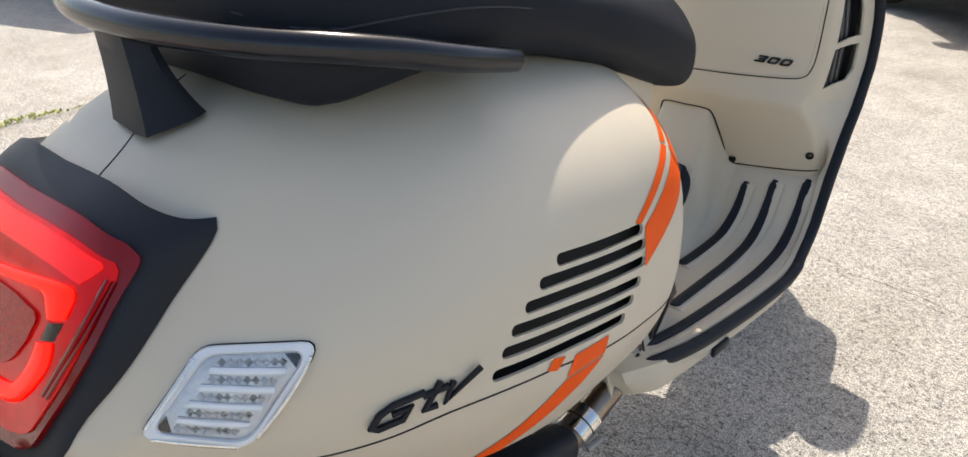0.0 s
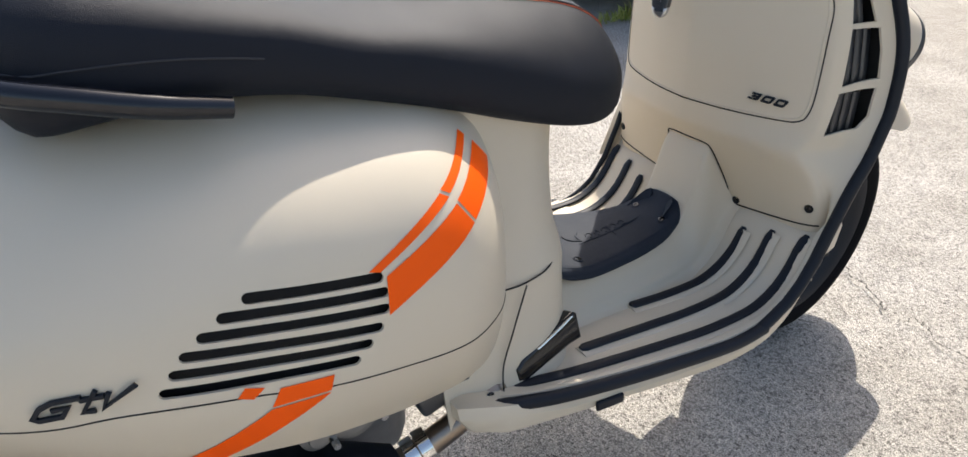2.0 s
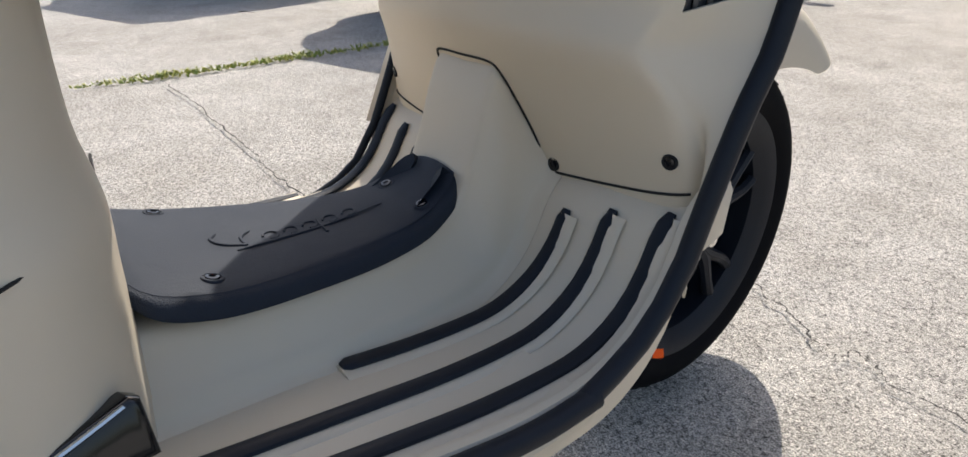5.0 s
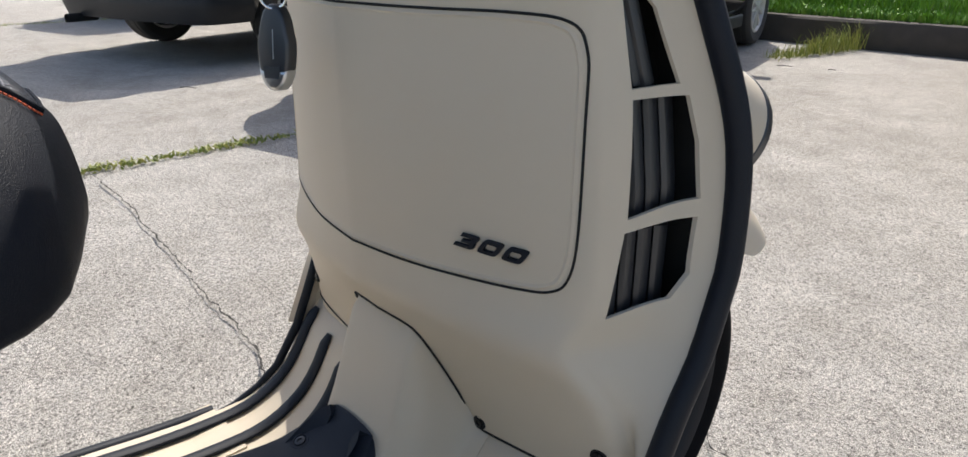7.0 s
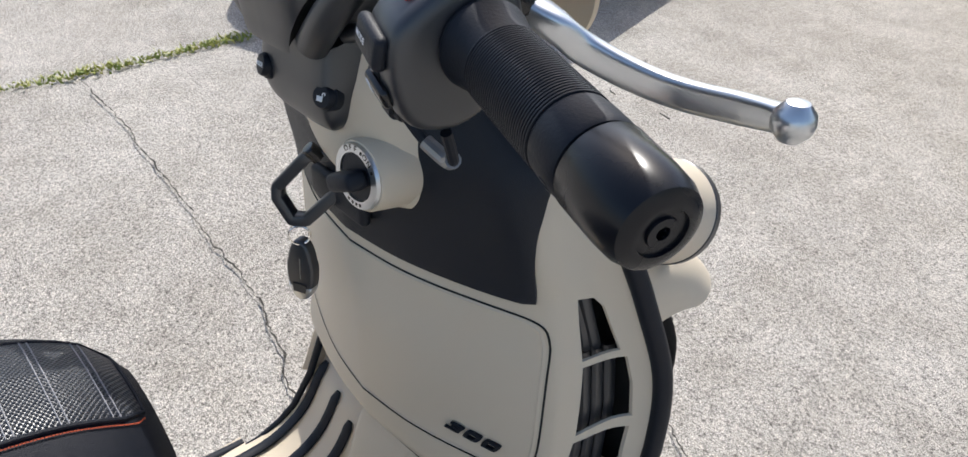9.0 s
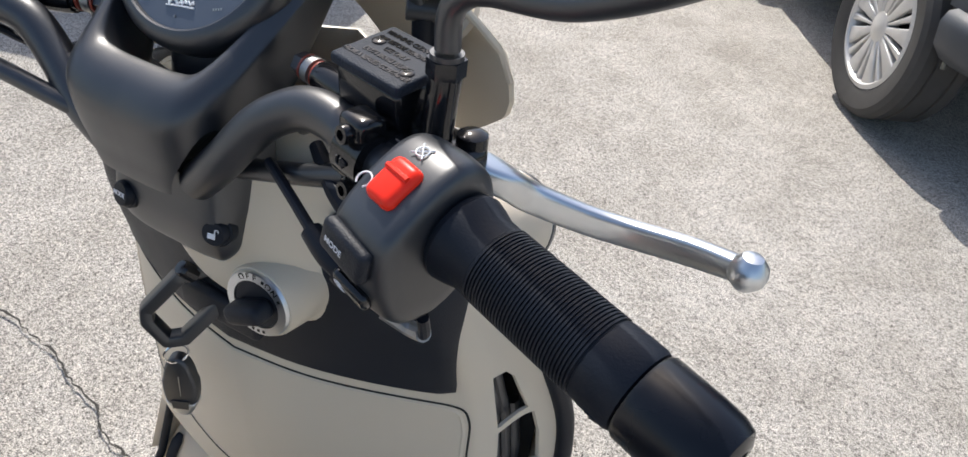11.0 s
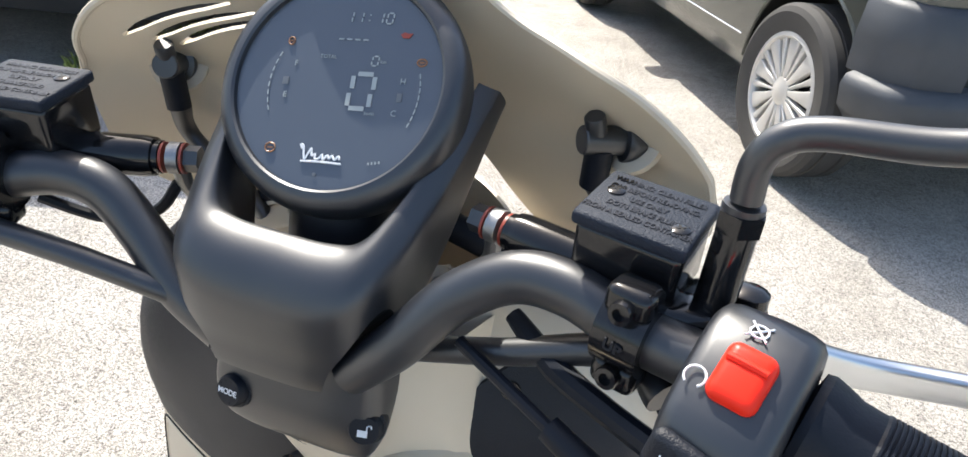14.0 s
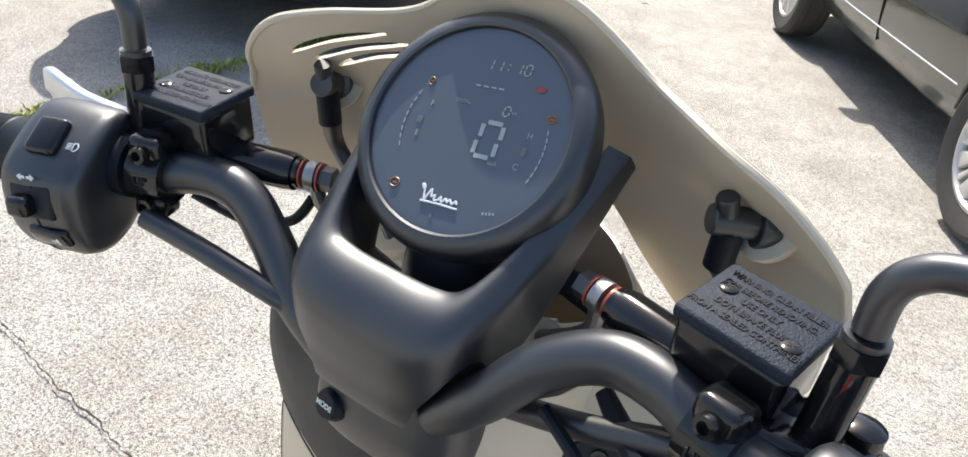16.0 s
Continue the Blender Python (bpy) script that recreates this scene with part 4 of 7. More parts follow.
def shield_half(z):
    y0, y1, y2, x2, xe, ye = blend(SHIELD, z)
    r = min(0.10, x2 * 0.55)
    pts = [(0, y0, z), (r * 0.6, (y0 * 0.6 + y1 * 0.4), z), (r + (x2 - r) * 0.25, y1 + (y2 - y1) * 0.15, z), (x2 - 0.015, y2 - 0.012, z), (x2, y2 + 0.005, z), (x2 + (xe - x2) * 0.4, y2 + (ye - y2) * 0.65, z), (xe, ye, z)]
    return curve(pts, 6)


def on_shield(x, z, lift=0.0):
    """The point of the inner shield at x, z, lifted towards the rider."""
    c = shield_half(z)
    y = blend([(q.x, q.y) for q in c], abs(x))[0]
    if lift:
        d = 0.004
        gx = (blend([(q.x, q.y) for q in c], abs(x) + d)[0] - blend([(q.x, q.y) for q in c], max(abs(x) - d, 0))[0]) / (d + min(d, abs(x)))
        n = Vector((math.copysign(gx, x), -1, 0)).normalized()
        return Vector((x, y, z)) + n * lift
    return Vector((x, y, z))


LOUVRES = [[(1.1600, 0.7475), (1.1740, 0.7450), (1.1830, 0.7340), (1.1975, 0.6905), (1.1655, 0.6890)], [(1.1660, 0.6830), (1.2025, 0.6835), (1.2085, 0.6550), (1.2110, 0.6190), (1.1650, 0.6095)], [(1.1635, 0.6010), (1.2100, 0.6070), (1.2065, 0.5690), (1.1960, 0.5520), (1.1555, 0.5430)]]


def leg_shield():
    bm = bmesh.new()
    rings = []
    for k in range(90):
        z = 0.375 + 0.555 * k / 89
        c = shield_half(z)
        rings.append([Vector((-q.x, q.y, q.z)) for q in c[:0:-1]] + c)
    skin(bm, rings, closed=False)
    shell(bm, 0.0025, (0, -1, 0))
    ob = part("inner_shield", bm, BEIGE_IN, scooter, "matt beige inner leg shield with glove box")
    cut = bmesh.new()
    for side in (1, -1):
        for o in LOUVRES:
            skin(cut, [[(side * x, y, z) for y, z in o] for x in (0.165, 0.26)], True, True)
    cutter = part("cutter", cut, BLACK, None, smooth=False)
    mod = ob.modifiers.new("cut", "BOOLEAN")
    mod.object, mod.operation, mod.solver = cutter, "DIFFERENCE", "EXACT"
    me = bpy.data.meshes.new_from_object(ob.evaluated_get(bpy.context.evaluated_depsgraph_get()))
    ob.modifiers.clear()
    bpy.data.objects.remove(cutter)
    ob.data = me
    return ob


shield = leg_shield()


def louvre_inside():
    for side in (1, -1):
        for z0, z1, y0, y1 in ((0.689, 0.749, 1.158, 1.196), (0.603, 0.684, 1.162, 1.214), (0.541, 0.599, 1.156, 1.210)):
            n = 4
            for k in range(n):
                pts = []
                for j in range(5):
                    z = z0 + (z1 - z0) * j / 4
                    t = (k + 0.35) / n
                    x = 0.1985 + 0.013 * t - 0.0115 - max(0, z - 0.62) * 0.14
                    y = y0 + (y1 - 0.006 - y0) * t - (0.022 * t * max(0, (z - 0.68) / 0.07)) + 0.004
                    pts.append((side * x, y, z))
                part("louvre", tube(pts, 0.0060, 8, n=3, flat=0.7), BLACK, shield)
        bm = bmesh.new()
        skin(bm, [[(side * (0.162 - d), 1.165, z), (side * (0.176 - d), 1.222, z), (side * (0.205 - d), 1.226, z)] for z, d in ((0.53, 0.0), (0.65, 0.0), (0.755, 0.018))], closed=False)
        part("louvre_backing", shell(bm, 0.002, (0,-1,0)), HOLE, shield)


louvre_inside()


def shield_line(pts, r=0.0011, lift=0.0, name="panel_gap", mat=None, n=5, parent=None):
    line = [on_shield(q.x, q.y, lift) for q in curve([(x, z, 0) for x, z in pts], n)]
    return part(name, tube(line, r, 6, n=1), mat or HOLE, parent or shield)


# glove box lid
lid = [(0.0, 0.556), (0.045, 0.556), (0.10, 0.556), (0.150, 0.557), (0.168, 0.560), (0.177, 0.570), (0.181, 0.60), (0.181, 0.68), (0.179, 0.712), (0.170, 0.727), (0.14, 0.731), (0.08, 0.731), (0, 0.731)]
shield_line(lid + [(-x, z) for x, z in lid[-2::-1]], 0.0010)
edge = [(x * 0.978, 0.64 + (z - 0.64) * 0.965) for x, z in lid]
shield_line(edge + [(-x, z) for x, z in edge[-2::-1]], 0.0022, -0.0012, "lid_edge", BEIGE_IN)
for side in (1, -1):
    shield_line([(side * x, z) for x, z in ((0.070, 0.3945), (0.10, 0.3975), (0.14, 0.4015), (0.18, 0.4065), (0.210, 0.412))], 0.0013)
    for x, z in ((0.077, 0.403), (0.196, 0.436)):
        p = on_shield(side * x, z, 0.0008)
        nose = on_shield(side * x, z, 0.01) - on_shield(side * x, z)
        part("screw_hole", lathe([(0.0, 0.0), (0.0050, 0.0002), (0.0056, 0.0006), (0.0064, 0.0002), (0.0066, -0.003)], p, nose, 20), HOLE, shield)
        part("screw", lathe([(0.0, 0.0008), (0.0020, 0.0008), (0.0022, 0.0016), (0.0040, 0.0012), (0.0044, -0.001)], p, nose, 16), GLOSS_BLACK, shield)

shield_line([(-0.068, 0.394), (-0.060, 0.43), (-0.052, 0.46), (-0.0455, 0.482), (-0.036, 0.4905), (0, 0.4915), (0.036, 0.4905), (0.0455, 0.482), (0.052, 0.46), (0.060, 0.43), (0.068, 0.394)], 0.0012, 0.0004)


def blocky_digit(ch, m):
    """A broad leaning numeral with square strokes."""
    w, h, lean = 0.0148, 0.0102, 0.55
    if ch == "3":
        o = [(0.06, 1.0), (0.90, 1.0), (1.0, 0.88), (0.97, 0.58), (0.92, 0.5), (0.97, 0.42), (1.0, 0.12), (0.90, 0.0), (0.0, 0.0), (0.0, 0.23), (0.68, 0.23), (0.68, 0.39), (0.24, 0.39), (0.24, 0.61), (0.68, 0.61), (0.68, 0.77), (0.06, 0.77)]
        return slab([((x - 0.5) * w + lean * (y - 0.5) * h, (y - 0.5) * h) for x, y in o], 0.0024, m, 0.0003)

    def loop(a, b, p, z):
        pts = []
        for k in range(28):
            t = 2 * math.pi * k / 28
            c, d = math.cos(t), math.sin(t)
            x, y = a * math.copysign(abs(c) ** p, c), b * math.copysign(abs(d) ** p, d)
            pts.append(m @ Vector((x + lean * y, y, z)))
        return pts
    bm = bmesh.new()
    a, b = w / 2, h / 2
    rings = [loop(a, b, 0.38, -0.001), loop(a, b, 0.38, 0.0021), loop(a - 0.0003, b - 0.0003, 0.38, 0.0024), loop(a * 0.54, b * 0.52, 0.40, 0.0024), loop(a * 0.52, b * 0.50, 0.45, -0.001)]
    skin(bm, rings + rings[:1])
    return bm


digits = None
for ch, x in (("3", 0.1105), ("0", 0.1272), ("0", 0.1440)):
    z = 0.5835 - (x - 0.11) * 0.09
    way = on_shield(x + 0.006, z - 0.0005) - on_shield(x - 0.006, z + 0.0005)
    nose = on_shield(x, z, 0.01) - on_shield(x, z)
    ob = part("digit" if digits else "model_number", blocky_digit(ch, frame_of(on_shield(x, z, 0.0010), way, nose)), RUBBER, digits or shield, sharp=40)
    digits = digits or ob


def fill_outline(outline, lift, mat, name, parent, label="", thick=0.003, n=10):
    """A raised panel on the shield inside a smooth (x, z) outline that is star-shaped about its middle."""
    line = curve([(x, z, 0) for x, z in outline], n, closed=True) if n > 1 else [Vector((x, z, 0)) for x, z in outline]
    mid = sum(line, Vector()) / len(line)
    bm = bmesh.new()
    rings = []
    for k, (s, h) in enumerate([(1.0, -0.002), (1.0, lift * 0.6), (0.985, lift)] + [(0.94 - 0.066 * j, lift) for j in range(15)]):
        rings.append([on_shield(*(mid + (q - mid) * s).xy, h if abs(h) > 1e-6 else 0.0001) for q in line])
    skin(bm, rings)
    return part(name, bm, mat, parent, label)


half = [(0.0, 0.7440), (0.06, 0.7435), (0.11, 0.7432), (0.160, 0.7435), (0.1688, 0.7465), (0.1694, 0.758), (0.1690, 0.800), (0.1688, 0.818), (0.1684, 0.838), (0.1668, 0.848), (0.1605, 0.859), (0.113, 0.894), (0.106, 0.897), (0.099, 0.895), (0.064, 0.866), (0.0, 0.858)]
panel_line = []
for (x0, z0), (x1, z1) in zip(half, half[1:]):
    panel_line += [(x0 + (x1 - x0) * k / 5, z0 + (z1 - z0) * k / 5) for k in range(5)]
upper = fill_outline(panel_line + [(-x, z) for x, z in panel_line[:0:-1]], 0.0035, BLACK_TEX, "upper_panel", shield, "grained black upper panel", n=1)
shield_line([(0.032, 0.745), (0.032, 0.775), (0.034, 0.800)], 0.0008, 0.0022, "panel_gap", HOLE, parent=upper)
part("screw", lathe([(0, 0.001), (0.0025, 0.001), (0.003, 0.0025), (0.0052, 0.0025), (0.006, 0)], on_shield(0.094, 0.876, 0.002), (0.2, -0.9, 0.3), 16), GLOSS_BLACK, upper)


def column_shroud():
    """Beige steering column shroud that swells round the ignition lock."""
    rows = [(0.796, 0.026, 0.080, 0.010), (0.806, -0.008, 0.087, 0.016), (0.825, -0.034, 0.089, 0.023), (0.845, -0.052, 0.084, 0.028), (0.865, -0.062, 0.082, 0.036), (0.885, -0.068, 0.080, 0.044), (0.91, -0.068, 0.078, 0.05)]
    bm = bmesh.new()
    rings = []
    for k in range(22):
        z = 0.796 + 0.114 * k / 21
        x0, x1, out = blend(rows, z)
        ring = []
        for j in range(17):
            u = j / 16
            x = x0 + (x1 - x0) * u
            y = on_shield(x, z).y
            bulge = math.sin(math.pi * u) ** 0.45
            ring.append((x, y + 0.004 - (out + 0.004) * bulge, z))
        rings.append(ring)
    skin(bm, rings, closed=False)
    return part("column_shroud", bm, BEIGE_IN, shield)


column_shroud()
KN = Vector((0.05, -0.99, 0.08)).normalized()
KC = Vector((0.0565, 1.0635, 0.8255))
lock = part("ignition_lock", lathe([(0.0, 0.0015), (0.0176, 0.0015), (0.0180, 0.003), (0.0238, 0.0026), (0.0246, 0.001), (0.0246, -0.004)], KC, KN, 40), ALU, shield, "ignition lock with printed silver ring")
part("lock_boss", lathe([(0.0242, -0.0002), (0.0258, -0.0006), (0.0270, -0.003), (0.0292, -0.020), (0.031, -0.034)], KC, KN, 40), BEIGE_IN, lock, "beige boss round the lock")
part("lock_face", lathe([(0.0, 0.0022), (0.0174, 0.0022), (0.0177, 0.001)], KC, KN, 32), BLACK_TEX, lock)
KM = frame_of(KC + KN * 0.0028, (1, 0.05, 0.0), KN)
part("lock_knob", rbox((0.031, 0.0140, 0.018), 0.0050, KM @ pose(0, -0.001, 0.007, 0, 0, 24)), BLACK_TEX, lock)
for words, ang in (("OFF", 122), ("ON", 62)):
    for i, ch in enumerate(words):
        a = radians(ang - 15 * i)
        text(ch, 0.0062, KM @ pose(0.0209 * math.cos(a), 0.0209 * math.sin(a), 0.0, 0, 0, math.degrees(a) - 90), HOLE, lock, "letter", 0.0001, 0, 0.0001)
for ang in (74, 30, 250, 262, 274, 286):
    a = radians(ang)
    part("mark", rbox((0.0022, 0.0020, 0.0004), 0, KM @ pose(0.0209 * math.cos(a), 0.0209 * math.sin(a), 0.0001, 0, 0, ang)), HOLE, lock)


def bag_hook():
    base = part("hook_base", rbox((0.075, 0.010, 0.026), 0.004, pose(0.0, 1.080, 0.778, 0, 0, 0)), BLACK_TEX, shield)
    pts = [Vector(q) for q in ((-0.010, 1.086, 0.808), (-0.020, 1.066, 0.8085), (-0.0395, 1.0480, 0.779), (-0.039, 1.0465, 0.770), (-0.029, 1.052, 0.751), (-0.020, 1.060, 0.752), (-0.002, 1.082, 0.780))]
    dense = []
    for p, q in zip(pts, pts[1:]):
        dense += [p, p.lerp(q, 0.12), p.lerp(q, 0.88)]
    dense.append(pts[-1])
    rings = []
    out = (pts[2] - pts[0]).cross(pts[4] - pts[0]).normalized()
    for i, q in enumerate(dense):
        way = (dense[min(i + 1, len(dense) - 1)] - dense[max(i - 1, 0)]).normalized()
        across = way.cross(out).normalized()
        rings.append([q + out * 0.0072 * math.copysign(abs(math.cos(a)) ** 0.45, math.cos(a)) + across * 0.0050 * math.copysign(abs(math.sin(a)) ** 0.45, math.sin(a)) for a in (2 * math.pi * (k + 0.5) / 16 for k in range(16))])
    bm = bmesh.new()
    skin(bm, rings, True, True)
    hook = part("bag_hook", bm, BLACK, shield, "black folding bag hook")
    part("pivot_pin", lathe([(0.0, 0.0030), (0.0050, 0.0026), (0.0062, 0.0010), (0.0064, -0.010)], (-0.0165, 1.0665, 0.8150), (-0.25, -0.55, 0.8), 20), GLOSS_BLACK, hook)


bag_hook()

# key fob that hangs from the hook
fob = thing("key_fob", "black and silver oval key fob hanging on a ring", "key", Matrix.Translation((-0.026, 1.054, 0.744)))
ring_pts = [(0.009 * math.cos(a) * 0.5, 0.009 * math.cos(a) * 0.85, -0.009 + 0.009 * math.sin(a)) for a in (2 * math.pi * k / 20 for k in range(21))]
part("key_ring", tube(ring_pts, 0.0009, 6, n=1), CHROME, fob)
oval = [(0.0135 * math.copysign(abs(math.cos(a)) ** 0.85, math.cos(a)) * (1.0 if math.sin(a) < 0.2 else 0.92), 0.029 * math.sin(a)) for a in (2 * math.pi * k / 36 for k in range(36))]
FM = frame_of((-0.002, 0.0, -0.044), (0.9, 0.45, 0), (0.42, -0.85, 0.1))
part("fob_case", slab(oval, 0.010, FM @ pose(0, 0, -0.005), 0.003, seg=3), BLACK, fob)
part("fob_cap", slab([(x * 1.03, y * 1.03) for x, y in oval if y < -0.013], 0.0108, FM @ pose(0, 0, -0.0053), 0.003, seg=3), ALU, fob, "silver tip of the fob")
part("fob_label", slab([(-0.006, -0.021), (0.006, -0.021), (0.007, -0.013), (-0.007, -0.013)], 0.0006, FM @ pose(0, 0, 0.0054)), BLACK, fob)
part("fob_slot", rbox((0.0006, 0.020, 0.0004), 0, FM @ pose(0.001, 0.002, 0.0051)), ALU, fob)

for side in (1, -1):
    rim = [(side * (blend(SHIELD, z)[4] + 0.003), blend(SHIELD, z)[5] + 0.004, z) for z in [0.375 + 0.555 * k / 40 for k in range(41)]]
    lower = [(0.2455, 1.03, 0.307), (0.2415, 1.060, 0.315), (0.2395, 1.088, 0.328), (0.2375, 1.112, 0.347)]
    if side < 0:
        lower = [(x - 0.016, y, z - 0.014) for x, y, z in lower]
        rim = [(x + 0.016 * min(max((0.52 - z) / 0.08, 0), 1), y, z) for x, y, z in rim]
    rim = [(side * x, y, z) for x, y, z in lower] + rim
    rim += [(side * 0.04, 1.150, 0.945)]
    part("rim_trim", tube(rim, [0.0080 if side > 0 else 0.0045] * 4 + ([0.0085] if side > 0 else [0.0050] * 8 + [0.0070] * 4 + [0.0085]) * (len(rim) - 4), 12, n=1), RUBBER, scooter, "black rubber rim of the leg shield")


def front_shield():
    """Outer skin of the shield, ahead of the rim."""
    bm = bmesh.new()
    rings = []
    for k in range(30):
        z = 0.34 + 0.60 * k / 29
        xe, ye = blend(SHIELD, max(z, 0.385))[4:6]
        c = curve([(xe, ye + 0.008, z), (xe * 0.9, ye + 0.030, z), (xe * 0.5, ye + 0.065, z), (0, ye + 0.090, z)], 6)
        rings.append(c + [Vector((-q.x, q.y, q.z)) for q in c[-2::-1]])
    skin(bm, rings, closed=False)
    shell(bm, 0.002, (0, 1, 0))
    part("outer_shield", bm, BEIGE, scooter)


front_shield()

# front wheel, turned a little to the left with the bars
AXLE = Vector((-0.020, 1.450, 0.230))
wheel = new("front_wheel")
wheel.parent = scooter
wheel.matrix_basis = Matrix.Translation(AXLE) @ pose(0, 0, 0, 0, 2.5, 5) @ Matrix.Diagonal((1, 0.972, 0.972, 1))


def front_wheel():
    tyre = [(0.166, -0.046), (0.185, -0.056), (0.204, -0.051), (0.219, -0.038), (0.230, -0.020), (0.2355, 0), (0.230, 0.020), (0.219, 0.038), (0.204, 0.051), (0.185, 0.056), (0.166, 0.046)]
    tyre_ob = part("tyre", lathe([(q.x, q.y) for q in curve([(r, h, 0) for r, h in tyre], 3)], way=(1, 0, 0), sides=72), TYRE, wheel)
    bm = bmesh.new()
    for k in range(46):
        a = 2 * math.pi * k / 46
        u, v = Vector((0, math.cos(a), math.sin(a))), Vector((0, -math.sin(a), math.cos(a)))
        for s in (1, -1):
            tube([u * 0.2362 + Vector((0.004 * s, 0, 0)), u * 0.2315 + v * 0.010 + Vector((0.020 * s, 0, 0)), u * 0.2205 + v * 0.016 + Vector((0.037 * s, 0, 0))], 0.0013, 4, bm, n=1)
    part("tread_groove", bm, HOLE, tyre_ob)
    rim = [(0.150, -0.040), (0.168, -0.047), (0.174, -0.045), (0.170, -0.035), (0.150, -0.028), (0.148, 0.0), (0.150, 0.028), (0.168, 0.035), (0.176, 0.042), (0.175, 0.048), (0.168, 0.048), (0.154, 0.040), (0.142, 0.03), (0.140, -0.03), (0.150, -0.040)]
    rim_ob = part("rim", lathe(rim, way=(1, 0, 0), sides=72), RUBBER, wheel)
    part("hub_cap", lathe([(0, 0.060), (0.010, 0.060), (0.0115, 0.058), (0.016, 0.051), (0.018, 0.044), (0.018, 0.036)], way=(1, 0, 0), sides=12), CHROME, wheel, "polished hub cap")
    part("wheel_web", lathe([(0.045, 0.004), (0.110, 0.000), (0.146, -0.006), (0.146, -0.012), (0.045, -0.008), (0.045, 0.004)], way=(1, 0, 0), sides=48), RUBBER, wheel)
    part("hub", lathe([(0.0, 0.038), (0.020, 0.038), (0.030, 0.034), (0.043, 0.033), (0.050, 0.026), (0.052, -0.03), (0, -0.03)], way=(1, 0, 0), sides=40), BLACK, wheel)
    part("brake_disc", lathe([(0.06, -0.036), (0.105, -0.036), (0.105, -0.040), (0.06, -0.040), (0.06, -0.036)], way=(1, 0, 0), sides=48), BLACK_TEX, wheel)
    for k in range(5):
        a = 2 * math.pi * k / 5 + 0.42
        for d in (-0.17, 0.17):
            u = Vector((0, math.cos(a + d * 0.3), math.sin(a + d * 0.3)))
            v = Vector((0, math.cos(a + d), math.sin(a + d)))
            part("spoke", tube([u * 0.040 + Vector((0.024, 0, 0)), u * 0.065 + Vector((0.027, 0, 0)), v * 0.11 + Vector((0.028, 0, 0)), v * 0.146 + Vector((0.024, 0, 0))], [0.011, 0.0095, 0.008, 0.009], 8, n=4), BLACK_TEX, wheel)
        b = a + math.pi / 5
        part("bolt", lathe([(0.0, 0.0385), (0.0028, 0.0385), (0.003, 0.041), (0.0062, 0.041), (0.0066, 0.034)], Vector((0, 0.036 * math.cos(b), 0.036 * math.sin(b))), (1, 0, 0), 12), ALU, wheel)
    for a0 in (radians(241),):
        bm = bmesh.new()
        rows = []
        for k in range(6):
            a = a0 + 0.17 * k / 5
            rows.append([Vector((x, r * math.cos(a), r * math.sin(a))) for r, x in ((0.1590, 0.0448), (0.1680, 0.0488), (0.1748, 0.0490))])
        skin(bm, rows, closed=False)
        part("rim_sticker", shell(bm, 0.0004), ORANGE, rim_ob, "orange rim sticker")
    part("valve_weight", rbox((0.004, 0.010, 0.007), 0.001, Matrix.Translation((0.036, 0.150 * math.cos(4.25), 0.150 * math.sin(4.25)))), CHROME, rim_ob)


front_wheel()
fork = part("fork_arm", tube([(-0.075, 1.43, 0.236), (-0.080, 1.36, 0.30), (-0.07, 1.30, 0.42), (-0.02, 1.26, 0.56)], [0.022, 0.020, 0.022, 0.024], 12), BLACK, scooter)
part("caliper", rbox((0.04, 0.05, 0.09), 0.01, pose(-0.055, 1.345, 0.30, 25, 0, 0)), BLACK, scooter)


def fender():
    bm = bmesh.new()
    rings = []
    for k in range(30):
        a = radians(47 + 108 * k / 29)
        c = []
        for j in range(17):
            b = -1 + 2 * j / 16
            w = 0.074 * math.copysign(min(1, abs(b) * 1.25), b) if abs(b) < 0.8 else 0.074 * math.copysign(1, b)
            r = 0.312 - 0.045 * min(1, abs(b) * 1.25) ** 3 - max(0, abs(b) - 0.8) * (0.10 + 0.30 * min(1, k / 10))
            aa = a - radians(10) * (1 - b * b) * (1 - k / 29)
            c.append(AXLE + Vector((w - 0.01 * math.sin(a), r * math.cos(aa), r * math.sin(aa))))
        rings.append(c)
    skin(bm, rings, closed=False)
    shell(bm, 0.003, (0, 0.5, 1))
    return part("front_fender", bm, BEIGE, scooter)


fend = fender()
HL = Vector((0.002, 1.53, 0.588))
HL_WAY = Vector((-0.05, 0.88, -0.47)).normalized()
lamp = lathe([(0.0, -0.112), (0.019, -0.108), (0.041, -0.090), (0.057, -0.060), (0.0655, -0.022), (0.0685, 0.012), (0.069, 0.026)], HL, HL_WAY, 44)
lamp = part("headlamp", lamp, BEIGE, fend, "beige headlamp pod on the fender")
part("lamp_rim", lathe([(0.069, 0.0255), (0.0705, 0.027), (0.0700, 0.040), (0.064, 0.046), (0.058, 0.042)], HL, HL_WAY, 44), BLACK, lamp)
part("lamp_lens", lathe([(0.059, 0.040), (0.047, 0.050), (0.025, 0.056), (0.0, 0.058)], HL, HL_WAY, 32), GLOSS_BLACK, lamp)

